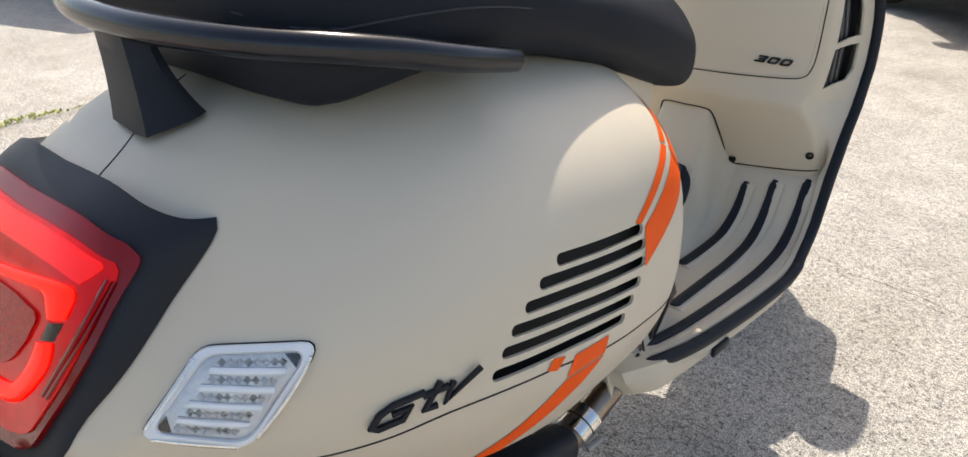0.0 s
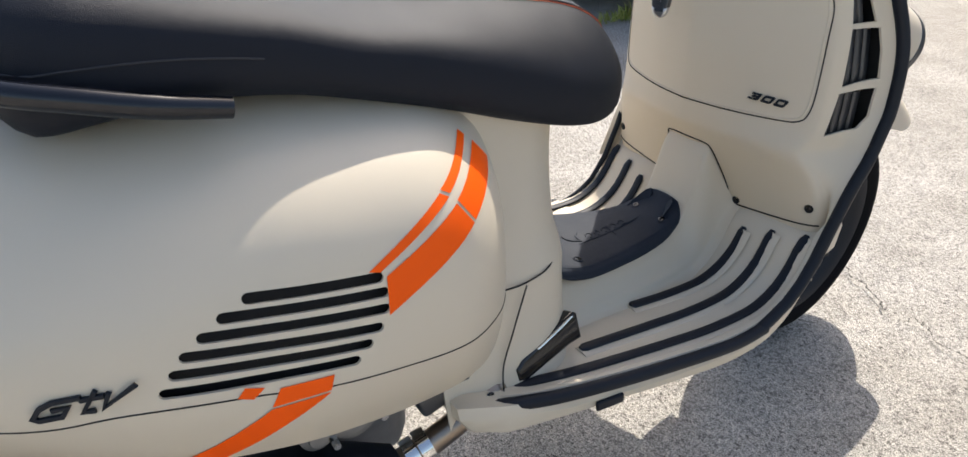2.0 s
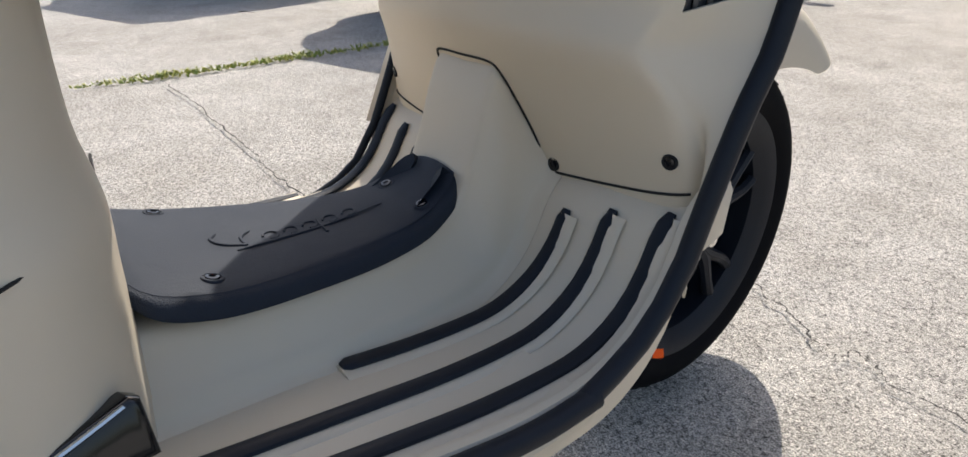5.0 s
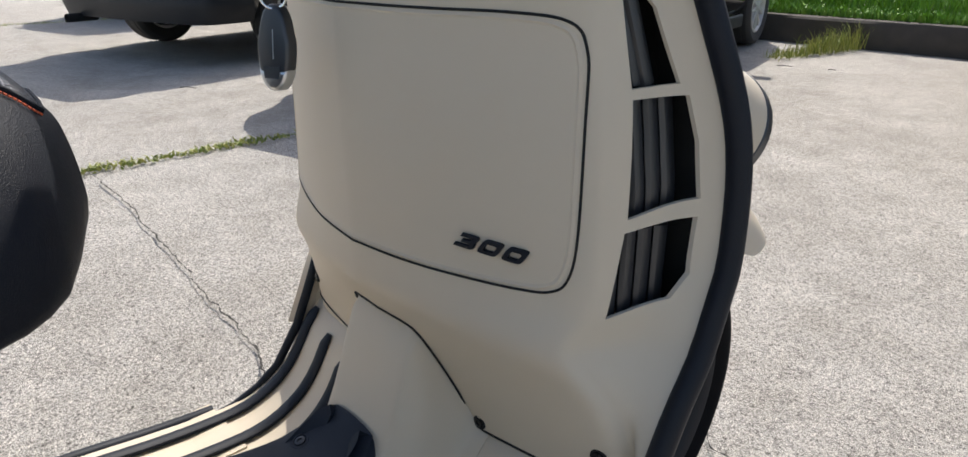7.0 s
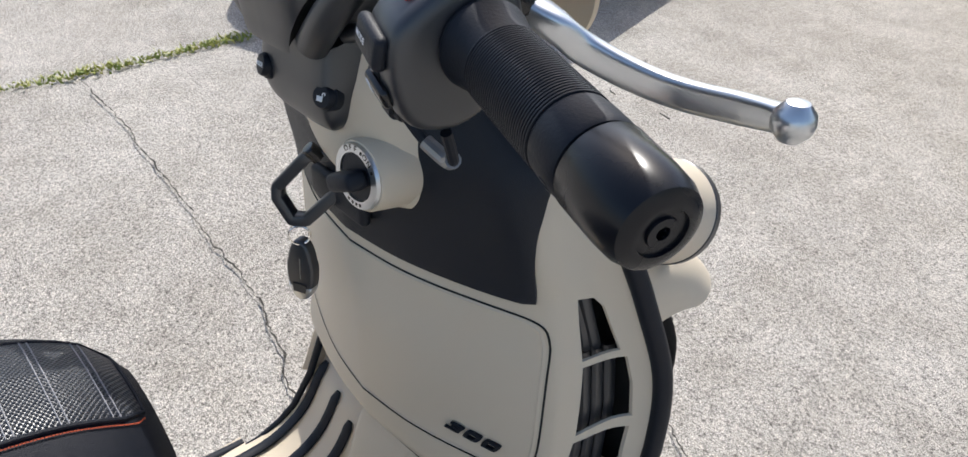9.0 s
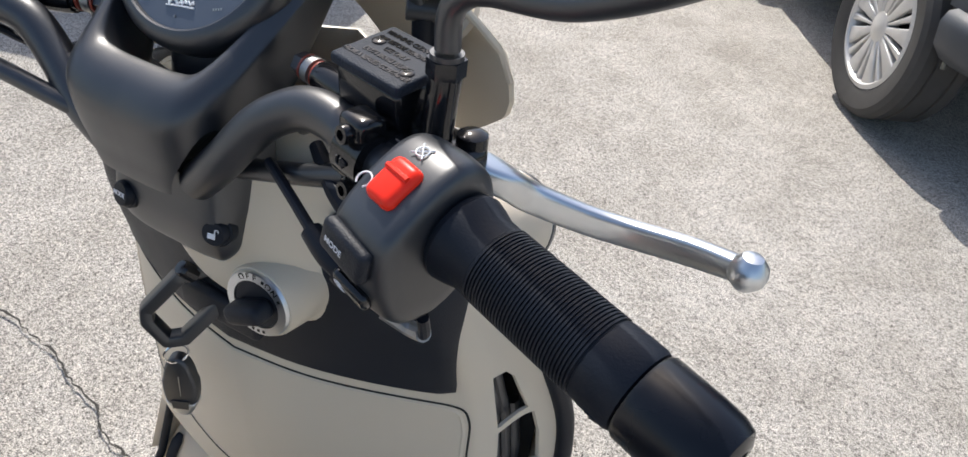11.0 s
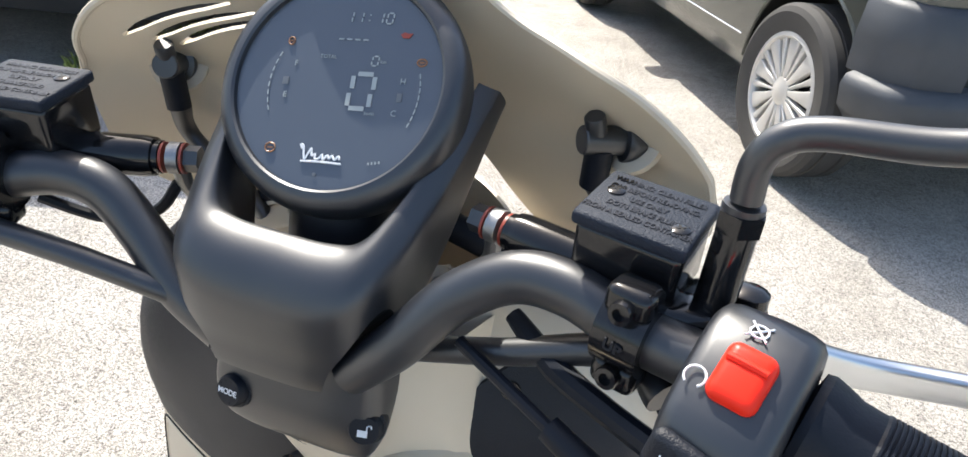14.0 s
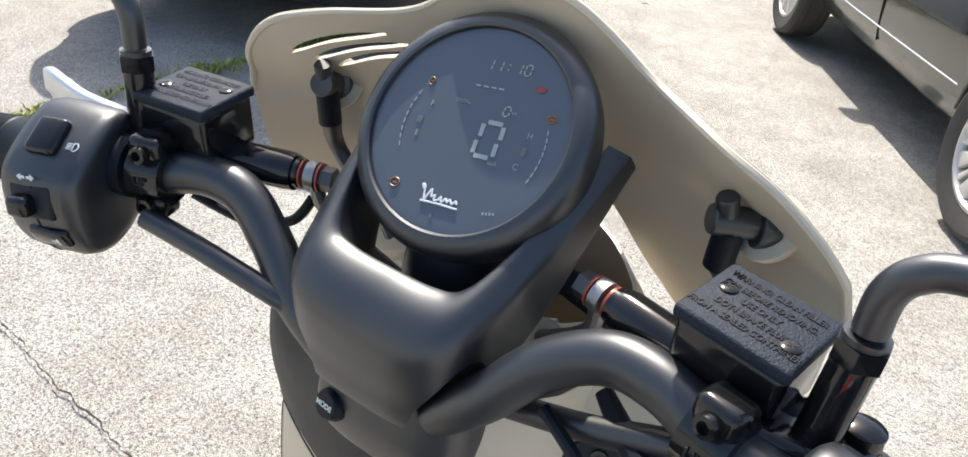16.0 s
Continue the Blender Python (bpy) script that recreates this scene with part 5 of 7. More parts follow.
# ---- handlebar group ----
bars = new("handlebar")
bars.parent = scooter
GN = Vector((0, -0.785, 0.62)).normalized()
GC = Vector((-0.0043, 1.1075, 1.0295))
GM = frame_of(GC, (1, 0.035, 0), GN)
gauge = part("gauge", lathe([(0.0504, 0.0005), (0.0510, 0.0034), (0.0522, 0.0042), (0.0547, 0.0040), (0.0582, 0.0022), (0.0606, -0.0012), (0.0616, -0.0060), (0.0613, -0.0120), (0.0606, -0.0160), (0.054, -0.0185), (0.050, -0.034), (0.0, -0.038)], GC, GN, 96), BLACK, bars, "round instrument with a satin black bezel")
part("display", lathe([(0.0, 0.0012), (0.0506, 0.0012), (0.0508, -0.001)], GC, GN, 96), DISPLAY, gauge, "dark glossy display")


def dial(x, y, turn=7.0, h=0.0016):
    return GM @ pose((x + 2.3) / 1000, (y - 2.2) / 1000, h, 0, 0, turn)


def segments(digits, x, y, w, h, t, gap, mat, slant=0.12):
    """Seven-segment figures on the display."""
    on = {"0": "abcdef", "1": "bc"}
    bm = bmesh.new()
    for i, d in enumerate(digits):
        if d == ":":
            for q in (h * 0.25, -h * 0.25):
                rbox((t, t, 0.0002), 0, pose((i * (w + gap)) / 1000 if 0 else i * (w + gap) + slant * q, q, 0), bm)
            continue
        cx = i * (w + gap)
        bars_of = {"a": (0, h / 2, w - t * 1.4, t), "d": (0, -h / 2, w - t * 1.4, t), "b": (w / 2, h / 4, t, h / 2 - t), "c": (w / 2, -h / 4, t, h / 2 - t), "e": (-w / 2, -h / 4, t, h / 2 - t), "f": (-w / 2, h / 4, t, h / 2 - t)}
        for key in on[d]:
            bx, by, sx, sy = bars_of[key]
            rbox((sx, sy, 0.0002), 0, pose(cx + bx + slant * by, by, 0), bm)
    bm.transform(dial(x, y))
    return part("display_figure", bm, mat, gauge, "pale segment figures", smooth=False)


segments("0", 10.6, 0.6, 0.0105, 0.0165, 0.0022, 0.003, LCD)
segments("11:10", -5.5, 34.6, 0.0030, 0.0052, 0.0007, 0.0020, LCD)
segments("0", 13.2, 15.8, 0.0030, 0.0046, 0.0007, 0.001, LCD)
for words, x, y, size in (("TOTAL", -10.2, 14.0, 0.0026), ("F", -25.3, 8.1, 0.0040), ("E", -26.3, -7.7, 0.0040), ("H", 29.1, 8.5, 0.0040), ("C", 28.8, -6.8, 0.0040), ("km", 17.2, 16.0, 0.0024), ("km/h", 17.5, -9.0, 0.0024)):
    text(words, size, dial(x, y), LCD, gauge, "display_letters", 0.0001)
for k in range(4):
    part("display_dash", rbox((0.0026, 0.0007, 0.0002), 0, dial(-6.4 + 4.0 * k, 23.4 + 0.5 * k)), LCD, gauge)
for k in range(8):
    a = radians(162 + 6.2 * k)
    part("display_dash", rbox((0.0006, 0.0024, 0.0002), 0, dial(36.0 * math.cos(a), 36.0 * math.sin(a), math.degrees(a))), LCD, gauge)
    a = radians(-16 + 5.0 * k)
    part("display_dash", rbox((0.0006, 0.0024, 0.0002), 0, dial(38.5 * math.cos(a), 38.5 * math.sin(a), math.degrees(a))), LCD, gauge)
part("warning_sign", slab([(-0.003, 0.0), (-0.0015, -0.0016), (0.0015, -0.0016), (0.003, 0.0008), (0.001, 0.0006), (-0.001, 0.0012)], 0.0002, dial(24.5, 30.5)), SIGN_RED, gauge, "dim red warning sign")
for x, y, w, h in ((35.4, 18.9, 0.0046, 0.0034), (-31.0, 18.4, 0.0030, 0.0038), (-25.4, -33.6, 0.0050, 0.0044)):
    bm = bmesh.new()
    tube([Vector((w / 2 * math.cos(a), h / 2 * math.sin(a), 0)) for a in (2 * math.pi * k / 12 for k in range(13))], 0.0004, 4, bm, n=1)
    rbox((w * 0.5, 0.0008, 0.0003), 0, None, bm)
    bm.transform(dial(x, y))
    part("warning_sign", bm, SIGN_AMBER, gauge, "dim amber warning sign")
part("warning_sign", rbox((0.0030, 0.0036, 0.0002), 0, dial(-28.0, -1.0)), LCD_DIM, gauge)
part("warning_sign", rbox((0.0024, 0.0040, 0.0002), 0, dial(29.5, 1.0)), LCD_DIM, gauge)
part("light_sensor", lathe([(0, 0.0003), (0.0009, 0.0002), (0.0009, 0)], dial(0.1, -41.5) @ Vector((0, 0, 0)), GN, 12), LCD_DIM, gauge)
bm = bmesh.new()
for k in range(4):
    rbox((0.0008, 0.0012, 0.0002), 0, dial(24.0 + 1.6 * k, -31.4 + 0.5 * k, 18), bm)
part("small_print", bm, LCD, gauge, smooth=False)


def dial_emblem():
    """White flowing emblem without letters."""
    bm = tube([Vector(q) / 1000 for q in ((-9.5, 3.2, 0), (-10.6, 5.0, 0), (-9.2, 4.6, 0), (-8.4, 0.6, 0), (-7.6, -1.6, 0), (-6.0, 2.0, 0), (-5.0, 3.6, 0), (-4.4, 0.4, 0), (-2.8, 1.2, 0), (-2.6, -1.0, 0), (-0.6, -0.6, 0), (0.6, 1.2, 0), (1.4, -1.2, 0), (3.2, 1.0, 0), (4.4, -0.6, 0), (5.4, 1.0, 0), (7.0, -0.8, 0), (8.6, 0.9, 0), (9.4, -0.6, 0))], 0.00055, 6, n=5)
    tube([Vector((-9.4, -2.6, 0)) / 1000, Vector((0, -2.3, 0)) / 1000, Vector((10.4, -2.6, 0)) / 1000], 0.00055, 6, bm)
    bm.transform(dial(0.6, -33.0))
    part("dial_emblem", bm, WHITE, gauge, "white flowing emblem")


dial_emblem()


def bar_cover():
    """Black shroud under the instrument, with an arm up either side."""
    lines = [
        [(0, 1.040, 0.908), (0.026, 1.041, 0.909), (0.0405, 1.050, 0.914), (0.048, 1.078, 0.931), (0.0535, 1.108, 0.956), (0.0625, 1.145, 1.018)],
        [(0, 1.0345, 0.926), (0.029, 1.036, 0.928), (0.0440, 1.0455, 0.936), (0.0520, 1.072, 0.951), (0.0570, 1.104, 0.978), (0.0650, 1.147, 1.022)],
        [(0, 1.0320, 0.9470), (0.029, 1.0330, 0.9500), (0.0440, 1.0415, 0.9590), (0.0525, 1.0655, 0.9745), (0.0580, 1.097, 0.998), (0.0635, 1.142, 1.029)],
        [(0, 1.0575, 0.9756), (0.022, 1.0580, 0.9762), (0.0350, 1.0615, 0.9800), (0.0440, 1.081, 0.9945), (0.0500, 1.106, 1.0135), (0.0545, 1.137, 1.0330)],
        [(0, 1.0645, 0.9600), (0.021, 1.0655, 0.961), (0.0320, 1.0715, 0.967), (0.0405, 1.088, 0.983), (0.0470, 1.110, 1.003), (0.0515, 1.138, 1.0240)],
        [(0, 1.0740, 0.9350), (0.021, 1.0750, 0.935), (0.0310, 1.082, 0.940), (0.0385, 1.095, 0.955), (0.0460, 1.113, 0.981), (0.0540, 1.143, 1.014)],
    ]
    low, face, ridge, deck, back, foot = [[Vector(q) for q in l] for l in lines]

    def between(a, b, t):
        return [p.lerp(q, t) for p, q in zip(a, b)]
    swell = [1, 1, 0.8, 0.4, 0.1, 0]
    crest = [q + Vector((0, -0.0023, 0.0036)) * f for q, f in zip(between(ridge, deck, 0.12), swell)]
    slope = [q + Vector((0, -0.0047, 0.0053)) * f for q, f in zip(between(ridge, deck, 0.40), swell)]
    brow = [q + Vector((0, -0.0061, 0.0038)) * f for q, f in zip(between(ridge, deck, 0.68), swell)]
    flat = [q + Vector((0, -0.0034, 0.0026)) * f for q, f in zip(between(ridge, deck, 0.86), swell)]
    roll = [q + Vector((0, 0.0012, 0.0022)) * f for q, f in zip(between(deck, back, 0.3), swell)]
    rows = [low, face, between(face, ridge, 0.88), crest, slope, brow, flat, deck, roll, back, foot]
    cols = [curve(l, 7) for l in rows]
    n = len(cols[0])
    rings = []
    for i in range(-(n - 1), n):
        ring = [Vector((-0.0047 + c[abs(i)].x * (1.075 if i >= 0 else -1.075), c[abs(i)].y, c[abs(i)].z)) for c in cols]
        rings.append(curve(ring, 4, closed=True))
    bm = bmesh.new()
    skin(bm, rings, True, True)
    cover = part("bar_cover", bm, BLACK, bars, "satin black handlebar shroud", sharp=50)
    holes = tube([(0.018, 1.058, 0.902), (0.036, 1.0505, 0.919), (0.060, 1.0495, 0.945), (0.078, 1.052, 0.966)], 0.0155, 24)
    tube([(-0.018, 1.058, 0.904), (-0.036, 1.051, 0.918), (-0.062, 1.0515, 0.934), (-0.082, 1.055, 0.951)], 0.0155, 24, holes)
    solid_cut(cover, holes)
    bm = bmesh.new()
    rings = []
    for z, w, y in ((0.852, 0.028, 1.060), (0.855, 0.038, 1.054), (0.864, 0.0435, 1.049), (0.882, 0.0462, 1.0465), (0.898, 0.0455, 1.0490), (0.915, 0.0435, 1.0520)):
        h = curve([(0, y, z), (w * 0.75, y + 0.001, z), (w, y + 0.010, z), (w * 1.02, y + 0.05, z + 0.014)], 5)
        rings.append(h + [Vector((-q.x, q.y, q.z)) for q in h[:0:-1]])
    skin(bm, [list(r) for r in zip(*[curve(c, 4) for c in zip(*rings)])], True, True)
    lower = part("lower_cover", bm, BLACK, bars)
    for x, y, z, mark in ((0.040, 1.0535, 0.882, 1), (-0.030, 1.0480, 0.883, 0)):
        way = Vector((0.25 if x > 0 else -0.15, -0.92, 0.30)).normalized()
        b = part("round_button", lathe([(0.0, 0.0062), (0.0072, 0.0058), (0.0084, 0.0042), (0.0086, 0.0008), (0.0098, 0.0004), (0.0100, -0.006)], (x, y, z), way, 28), RUBBER, lower, "round black rubber button")
        m = frame_of(Vector((x, y, z)) + way * 0.0063, (1, 0.1, 0), way)
        if mark:
            part("mark", rbox((0.0050, 0.0036, 0.0003), 0.0001, m @ pose(-0.0006, -0.0014, 0)), WHITE, b)
            part("mark", tube([m @ Vector(q) for q in ((0.0014, 0.0002, 0), (0.0014, 0.0026, 0), (0.0030, 0.0032, 0), (0.0036, 0.0018, 0))], 0.0004, 5), WHITE, b)
        else:
            text("MODE", 0.0042, m, WHITE, b, "lettering", 0.0001, 0, 0.0001)
            for k in range(10):
                a = 2 * math.pi * k / 10
                part("mark", lathe([(0, 0.0003), (0.0004, 0.0)], m @ Vector((0.0058 * math.cos(a), 0.0058 * math.sin(a), -0.0002)), way, 6), HOLE, b)


bar_cover()
part("column_head", tube([(0, 1.09, 0.84), (0, 1.10, 0.90), (0, 1.112, 0.99)], [0.03, 0.030, 0.028], 20), BLACK, bars)


def socket_bolt(p, way, parent, r=0.0048):
    b = part("socket_bolt", lathe([(0.0, 0.0010), (r * 0.5, 0.0010), (r * 0.52, 0.0038), (r * 0.9, 0.0036), (r, 0.0022), (r, -0.004)], p, way, 18), GLOSS_BLACK, parent)
    return b


def strap(pts, tall, thick, n=8):
    """A bar of rounded oblong section along pts, its tall side kept upright."""
    line = curve(pts, n)
    rings = []
    for i, q in enumerate(line):
        way = (line[min(i + 1, len(line) - 1)] - line[max(i - 1, 0)]).normalized()
        side = way.cross(Vector((0, 0, 1))).normalized()
        up = side.cross(way)
        k = min(i / n, len(tall) - 1)
        a = int(min(k, len(tall) - 2))
        h, w = tall[a] + (tall[a + 1] - tall[a]) * (k - a), thick[a] + (thick[a + 1] - thick[a]) * (k - a)
        ring = []
        for j in range(20):
            c, d = math.cos(2 * math.pi * j / 20), math.sin(2 * math.pi * j / 20)
            ring.append(q + side * w * math.copysign(abs(c) ** 0.55, c) + up * h * math.copysign(abs(d) ** 0.55, d))
        rings.append(ring)
    bm = bmesh.new()
    skin(bm, rings, True, True)
    return bm


def half_bar(side):
    right = side > 0
    cl = Vector((0.152, 1.0525, 0.9805)) if right else Vector((-0.152, 1.0425, 0.974))
    end = Vector((0.347, 0.992, 0.9615)) if right else Vector((-0.347, 0.975, 0.955))
    way = (end - cl).normalized()
    m = frame_of(cl, way, (0, 0, 1))
    L = lambda u, f, h: m @ Vector((u, f * side, h))
    inner = [(0.034, 1.050, 0.917), (0.056, 1.050, 0.940), (0.078, 1.058, 0.967), (0.102, 1.063, 0.9825), (0.126, 1.0605, 0.985)] if right else [(-0.034, 1.050, 0.917), (-0.060, 1.052, 0.932), (-0.084, 1.058, 0.953), (-0.106, 1.060, 0.971), (-0.128, 1.0545, 0.9765)]
    part("bar_tube", tube(inner + [cl, L(0.03, 0, 0)], 0.0112, 18), BLACK, bars, "bare satin black bar tube")
    brace_a = Vector((0.050 * side, 1.066, 0.925))
    rod = [brace_a, (0.10, 1.064, 0.942), L(-0.006, 0.012, -0.022), L(0.018, 0.004, -0.026)] if right else [(-0.050, 1.050, 0.928), (-0.075, 1.042, 0.938), (-0.110, 1.034, 0.948), (-0.146, 1.028, 0.954)]
    part("brace_rod", tube(rod, [0.0062, 0.0062, 0.0075, 0.0085] if right else 0.0060, 12), BLACK, bars)
    # clamp of the brake cylinder
    clamp = part("lever_clamp", tube([L(-0.0095, 0, 0), L(0.0095, 0, 0)], 0.0160, 24, n=1), GLOSS_BLACK, bars, "black clamp on the bar")
    for h in (0.0165, -0.0165):
        part("clamp_ear", rbox((0.019, 0.016, 0.013), 0.004, m @ pose(0, -0.004 * side, h)), GLOSS_BLACK, clamp)
        socket_bolt(L(0, -0.0125, h * 0.9), (Vector(L(0, -1, 0.15)) - L(0, 0, 0)), clamp)
    up_m = frame_of(L(0, -0.0163, 0.001), way if right else -way, (L(0, -1, 0) - L(0, 0, 0)))
    text("UP", 0.0062, up_m, BLACK_TEX, clamp, "lettering", 0.0004, 0, 0.0002)
    # master cylinder and reservoir
    rc = Vector((0.1465, 1.080, 1.0)) if right else Vector((-0.1495, 1.0675, 0.996))
    rx = Vector((1, -0.22, -0.03)) if right else Vector((1, 0.16, 0.02))
    up = Vector((0, -0.08, 1.0))
    rm = frame_of(rc, rx, up)
    tank = part("fluid_reservoir", rbox((0.043, 0.037, 0.028), 0.003, rm), GLOSS_BLACK, bars, "black brake fluid reservoir with moulded lid")
    lid = part("reservoir_lid", rbox((0.046, 0.040, 0.006), 0.0018, rm @ pose(0, 0, 0.0165)), MAT, tank)
    rows = ("WARNING: CLEAN FILLER", "CAP BEFORE REMOVING.", "USE ONLY", "DOT4 BRAKE FLUID", "FROM A SEALED CONTAINER")
    for k, words in enumerate(rows):
        text(words, 0.0046, rm @ pose(0, 0.0130 - 0.0062 * k, 0.0196) @ Matrix.Diagonal((0.72, 1, 1, 1)), GLOSS_BLACK, lid, "moulded_lettering", 0.0003, 0, 0.0001)
    for x, y in ((-0.0150, 0.0035), (0.0160, -0.0075)) if right else ((-0.015, -0.004), (0.016, 0.006)):
        s = part("cross_screw", lathe([(0, 0.0008), (0.0022, 0.0010), (0.0036, 0.0004), (0.0038, -0.001)], rm @ Vector((x, y, 0.0197)), up, 16), GLOSS_BLACK, lid)
        for a in (40, 130):
            part("screw_slot", rbox((0.0040, 0.0008, 0.0006), 0, frame_of(rm @ Vector((x, y, 0.0205)), rx, up) @ pose(0, 0, 0, 0, 0, a)), HOLE, s)
    bj = Vector((0.081, 1.0965, 0.984)) if right else Vector((-0.085, 1.0895, 0.980))
    root = rc + Vector((-0.012 * side, 0.004, -0.017))
    d = (bj - root).normalized()
    part("master_cylinder", tube([root - d * 0.02, bj - d * 0.016, bj - d * 0.014, bj - d * 0.008], [0.0105, 0.0105, 0.0085, 0.0085], 18, n=3), GLOSS_BLACK, tank)
    for k, (o, r, mt) in enumerate(((-0.007, 0.0086, SIGN_RED), (-0.0035, 0.0088, STEEL), (0.003, 0.0086, SIGN_RED))):
        part("banjo_ring", tube([bj + d * (o - 0.0005), bj + d * (o + (0.005 if k == 1 else 0.0008))], r * 0.92, 20, n=1), mt, tank)
    part("banjo_bolt", tube([bj + d * 0.004, bj + d * 0.011], 0.0068, 6, n=1), BLACK, tank)
    part("brake_hose", tube([bj, bj + Vector((-0.002 * side, 0.004, -0.02)), bj + Vector((-0.018 * side, 0.02, -0.045)), bj + Vector((-0.045 * side, 0.035, -0.07))], [0.0048, 0.0038, 0.0042, 0.0045], 10), STEEL, tank)
    # lever
    tip = Vector((0.3235, 1.110, 0.957)) if right else Vector((-0.325, 1.088, 0.953))
    blade = [Vector(q) for q in ((0.186, 1.080, 0.979), (0.2045, 1.0885, 0.969), (0.2155, 1.1010, 0.957), (0.240, 1.1135, 0.9475), (0.2638, 1.1200, 0.9450), (0.295, 1.1180, 0.9500))] + [tip] if right else [L(0.026, 0.034, 0.0), L(0.050, 0.046, -0.004), L(0.075, 0.062, -0.010), L(0.110, 0.072, -0.010), L(0.145, 0.086, -0.006), tip]
    lever = part("brake_lever", strap(blade[:-1] + [tip - (tip - blade[-2]).normalized() * 0.006], [0.0060, 0.0076, 0.0082, 0.0080, 0.0078, 0.0074, 0.0062], [0.0110, 0.0078, 0.0052, 0.0044, 0.0044, 0.0046, 0.0050]), ALU, bars, "bare aluminium brake lever")
    part("lever_ball", lathe([(0.0, 0.0098), (0.005, 0.0085), (0.0088, 0.0040), (0.0096, 0.0), (0.0088, -0.0040), (0.005, -0.0085), (0.0, -0.0098)], tip, (0, 0, 1), 20), ALU, lever)
    part("lever_perch", rbox((0.034, 0.030, 0.018), 0.005, m @ pose(0.022, 0.026 * side, 0.001)), GLOSS_BLACK, bars)
    part("pivot_screw", lathe([(0, 0.006), (0.004, 0.006), (0.0075, 0.004), (0.008, -0.012)], L(0.030, 0.036, 0.010), (0, 0, 1), 20), GLOSS_BLACK, lever)
    S = (lambda u, f, h: L(u * 0.83 + 0.0115, f, h - 0.0035)) if right else (lambda u, f, h: L(u, f, h - 0.002))
    # switch housing: a rounded wedge swept along the bar
    prof = [(0.021, 0.006), (0.016, 0.022), (0.004, 0.0295), (-0.010, 0.0275), (-0.030, 0.0150), (-0.0405, 0.002), (-0.0400, -0.022), (-0.031, -0.040), (-0.010, -0.043), (0.010, -0.030), (0.020, -0.012)]
    ring = curve([(f, h, 0) for f, h in prof], 4, closed=True)
    rings = []
    for u, s in ((0.0190, 0.70), (0.0200, 0.88), (0.0225, 0.965), (0.0270, 1.0), (0.045, 1.02), (0.0570, 1.0), (0.0615, 0.965), (0.0640, 0.88), (0.0648, 0.70)):
        rings.append([S(u, q.x * s - 0.006 * (1 - s), q.y * s - 0.002 * (1 - s)) for q in ring])
    bm = bmesh.new()
    skin(bm, rings, True, True)
    sw = part("switch_housing", bm, BLACK, bars, "black switch housing", sharp=60)
    part("housing_seam", tube([S(0.0420, f * 1.018, h * 1.018) for f, h in [(q.x, q.y) for q in ring[20:36]]], 0.0005, 5, n=1), HOLE, sw)
    slope = (L(0, -0.55, 0.83) - L(0, 0, 0)).normalized()
    rear = (L(0, -1.0, 0.12) - L(0, 0, 0)).normalized()
    low = (L(0, -0.93, -0.36) - L(0, 0, 0)).normalized()
    xw = way if right else -way
    fm = lambda u, f, h, n: frame_of(S(u, f, h), xw, n)
    if right:
        rocker = part("stop_switch", rbox((0.0172, 0.0215, 0.0090), 0.0040, fm(0.0425, -0.0215, 0.0212, slope), seg=4), RED_SWITCH, sw, "glossy red stop switch")
        part("switch_ridge", tube([fm(0.0425, -0.0215, 0.0215, slope) @ Vector(q) for q in ((-0.0068, 0.0035, 0.0040), (0, 0.0035, 0.0042), (0.0068, 0.0035, 0.0040))], 0.0014, 8), RED_SWITCH, rocker)
        mb = part("mode_button", rbox((0.0300, 0.0165, 0.0075), 0.0035, fm(0.0390, -0.0432, -0.0040, rear) @ pose(0, 0, 0, 0, 0, -4)), BLACK_TEX, sw, "black button")
        text("MODE", 0.0042, fm(0.0350, -0.0432, -0.0030, rear) @ pose(0, 0, 0.0044, 0, 0, -4), WHITE, mb, "lettering", 0.0001, 0, 0.00003)
        sb = part("start_button", rbox((0.0215, 0.0110, 0.0065), 0.0030, fm(0.0400, -0.0408, -0.0258, low) @ pose(0, 0, 0, 0, 0, -10)), GLOSS_BLACK, sw, "glossy black starter button")
        c = fm(0.0340, -0.0408, -0.0248, low)
        bm = tube([c @ Vector((0.0036 * math.cos(a), 0.0036 * math.sin(a), 0.0034)) for a in (0.5 + 5.2 * k / 12 for k in range(13))], 0.00035, 5, n=1)
        tube([c @ Vector(q) for q in ((-0.0015, 0.002, 0.0034), (0.0012, 0.0010, 0.0034), (-0.0012, -0.0004, 0.0034), (0.0014, -0.0012, 0.0034), (-0.0002, -0.0026, 0.0034))], 0.0004, 5, bm, n=1)
        part("mark", bm, WHITE, sb)
        c = fm(0.0270, -0.0268, 0.0180, slope)
        part("mark", tube([c @ Vector((0.0036 * math.cos(a), 0.0036 * math.sin(a), 0.0010)) for a in (-0.9 + 5.0 * k / 12 for k in range(13))], 0.00045, 5, n=1), WHITE, sw)
        c = fm(0.0400, -0.0060, 0.0294, (L(0, -0.2, 1) - L(0, 0, 0)))
        bm = tube([c @ Vector((0.0030 * math.cos(a), 0.0030 * math.sin(a), 0.0008)) for a in (2 * math.pi * k / 12 for k in range(13))], 0.0004, 5, n=1)
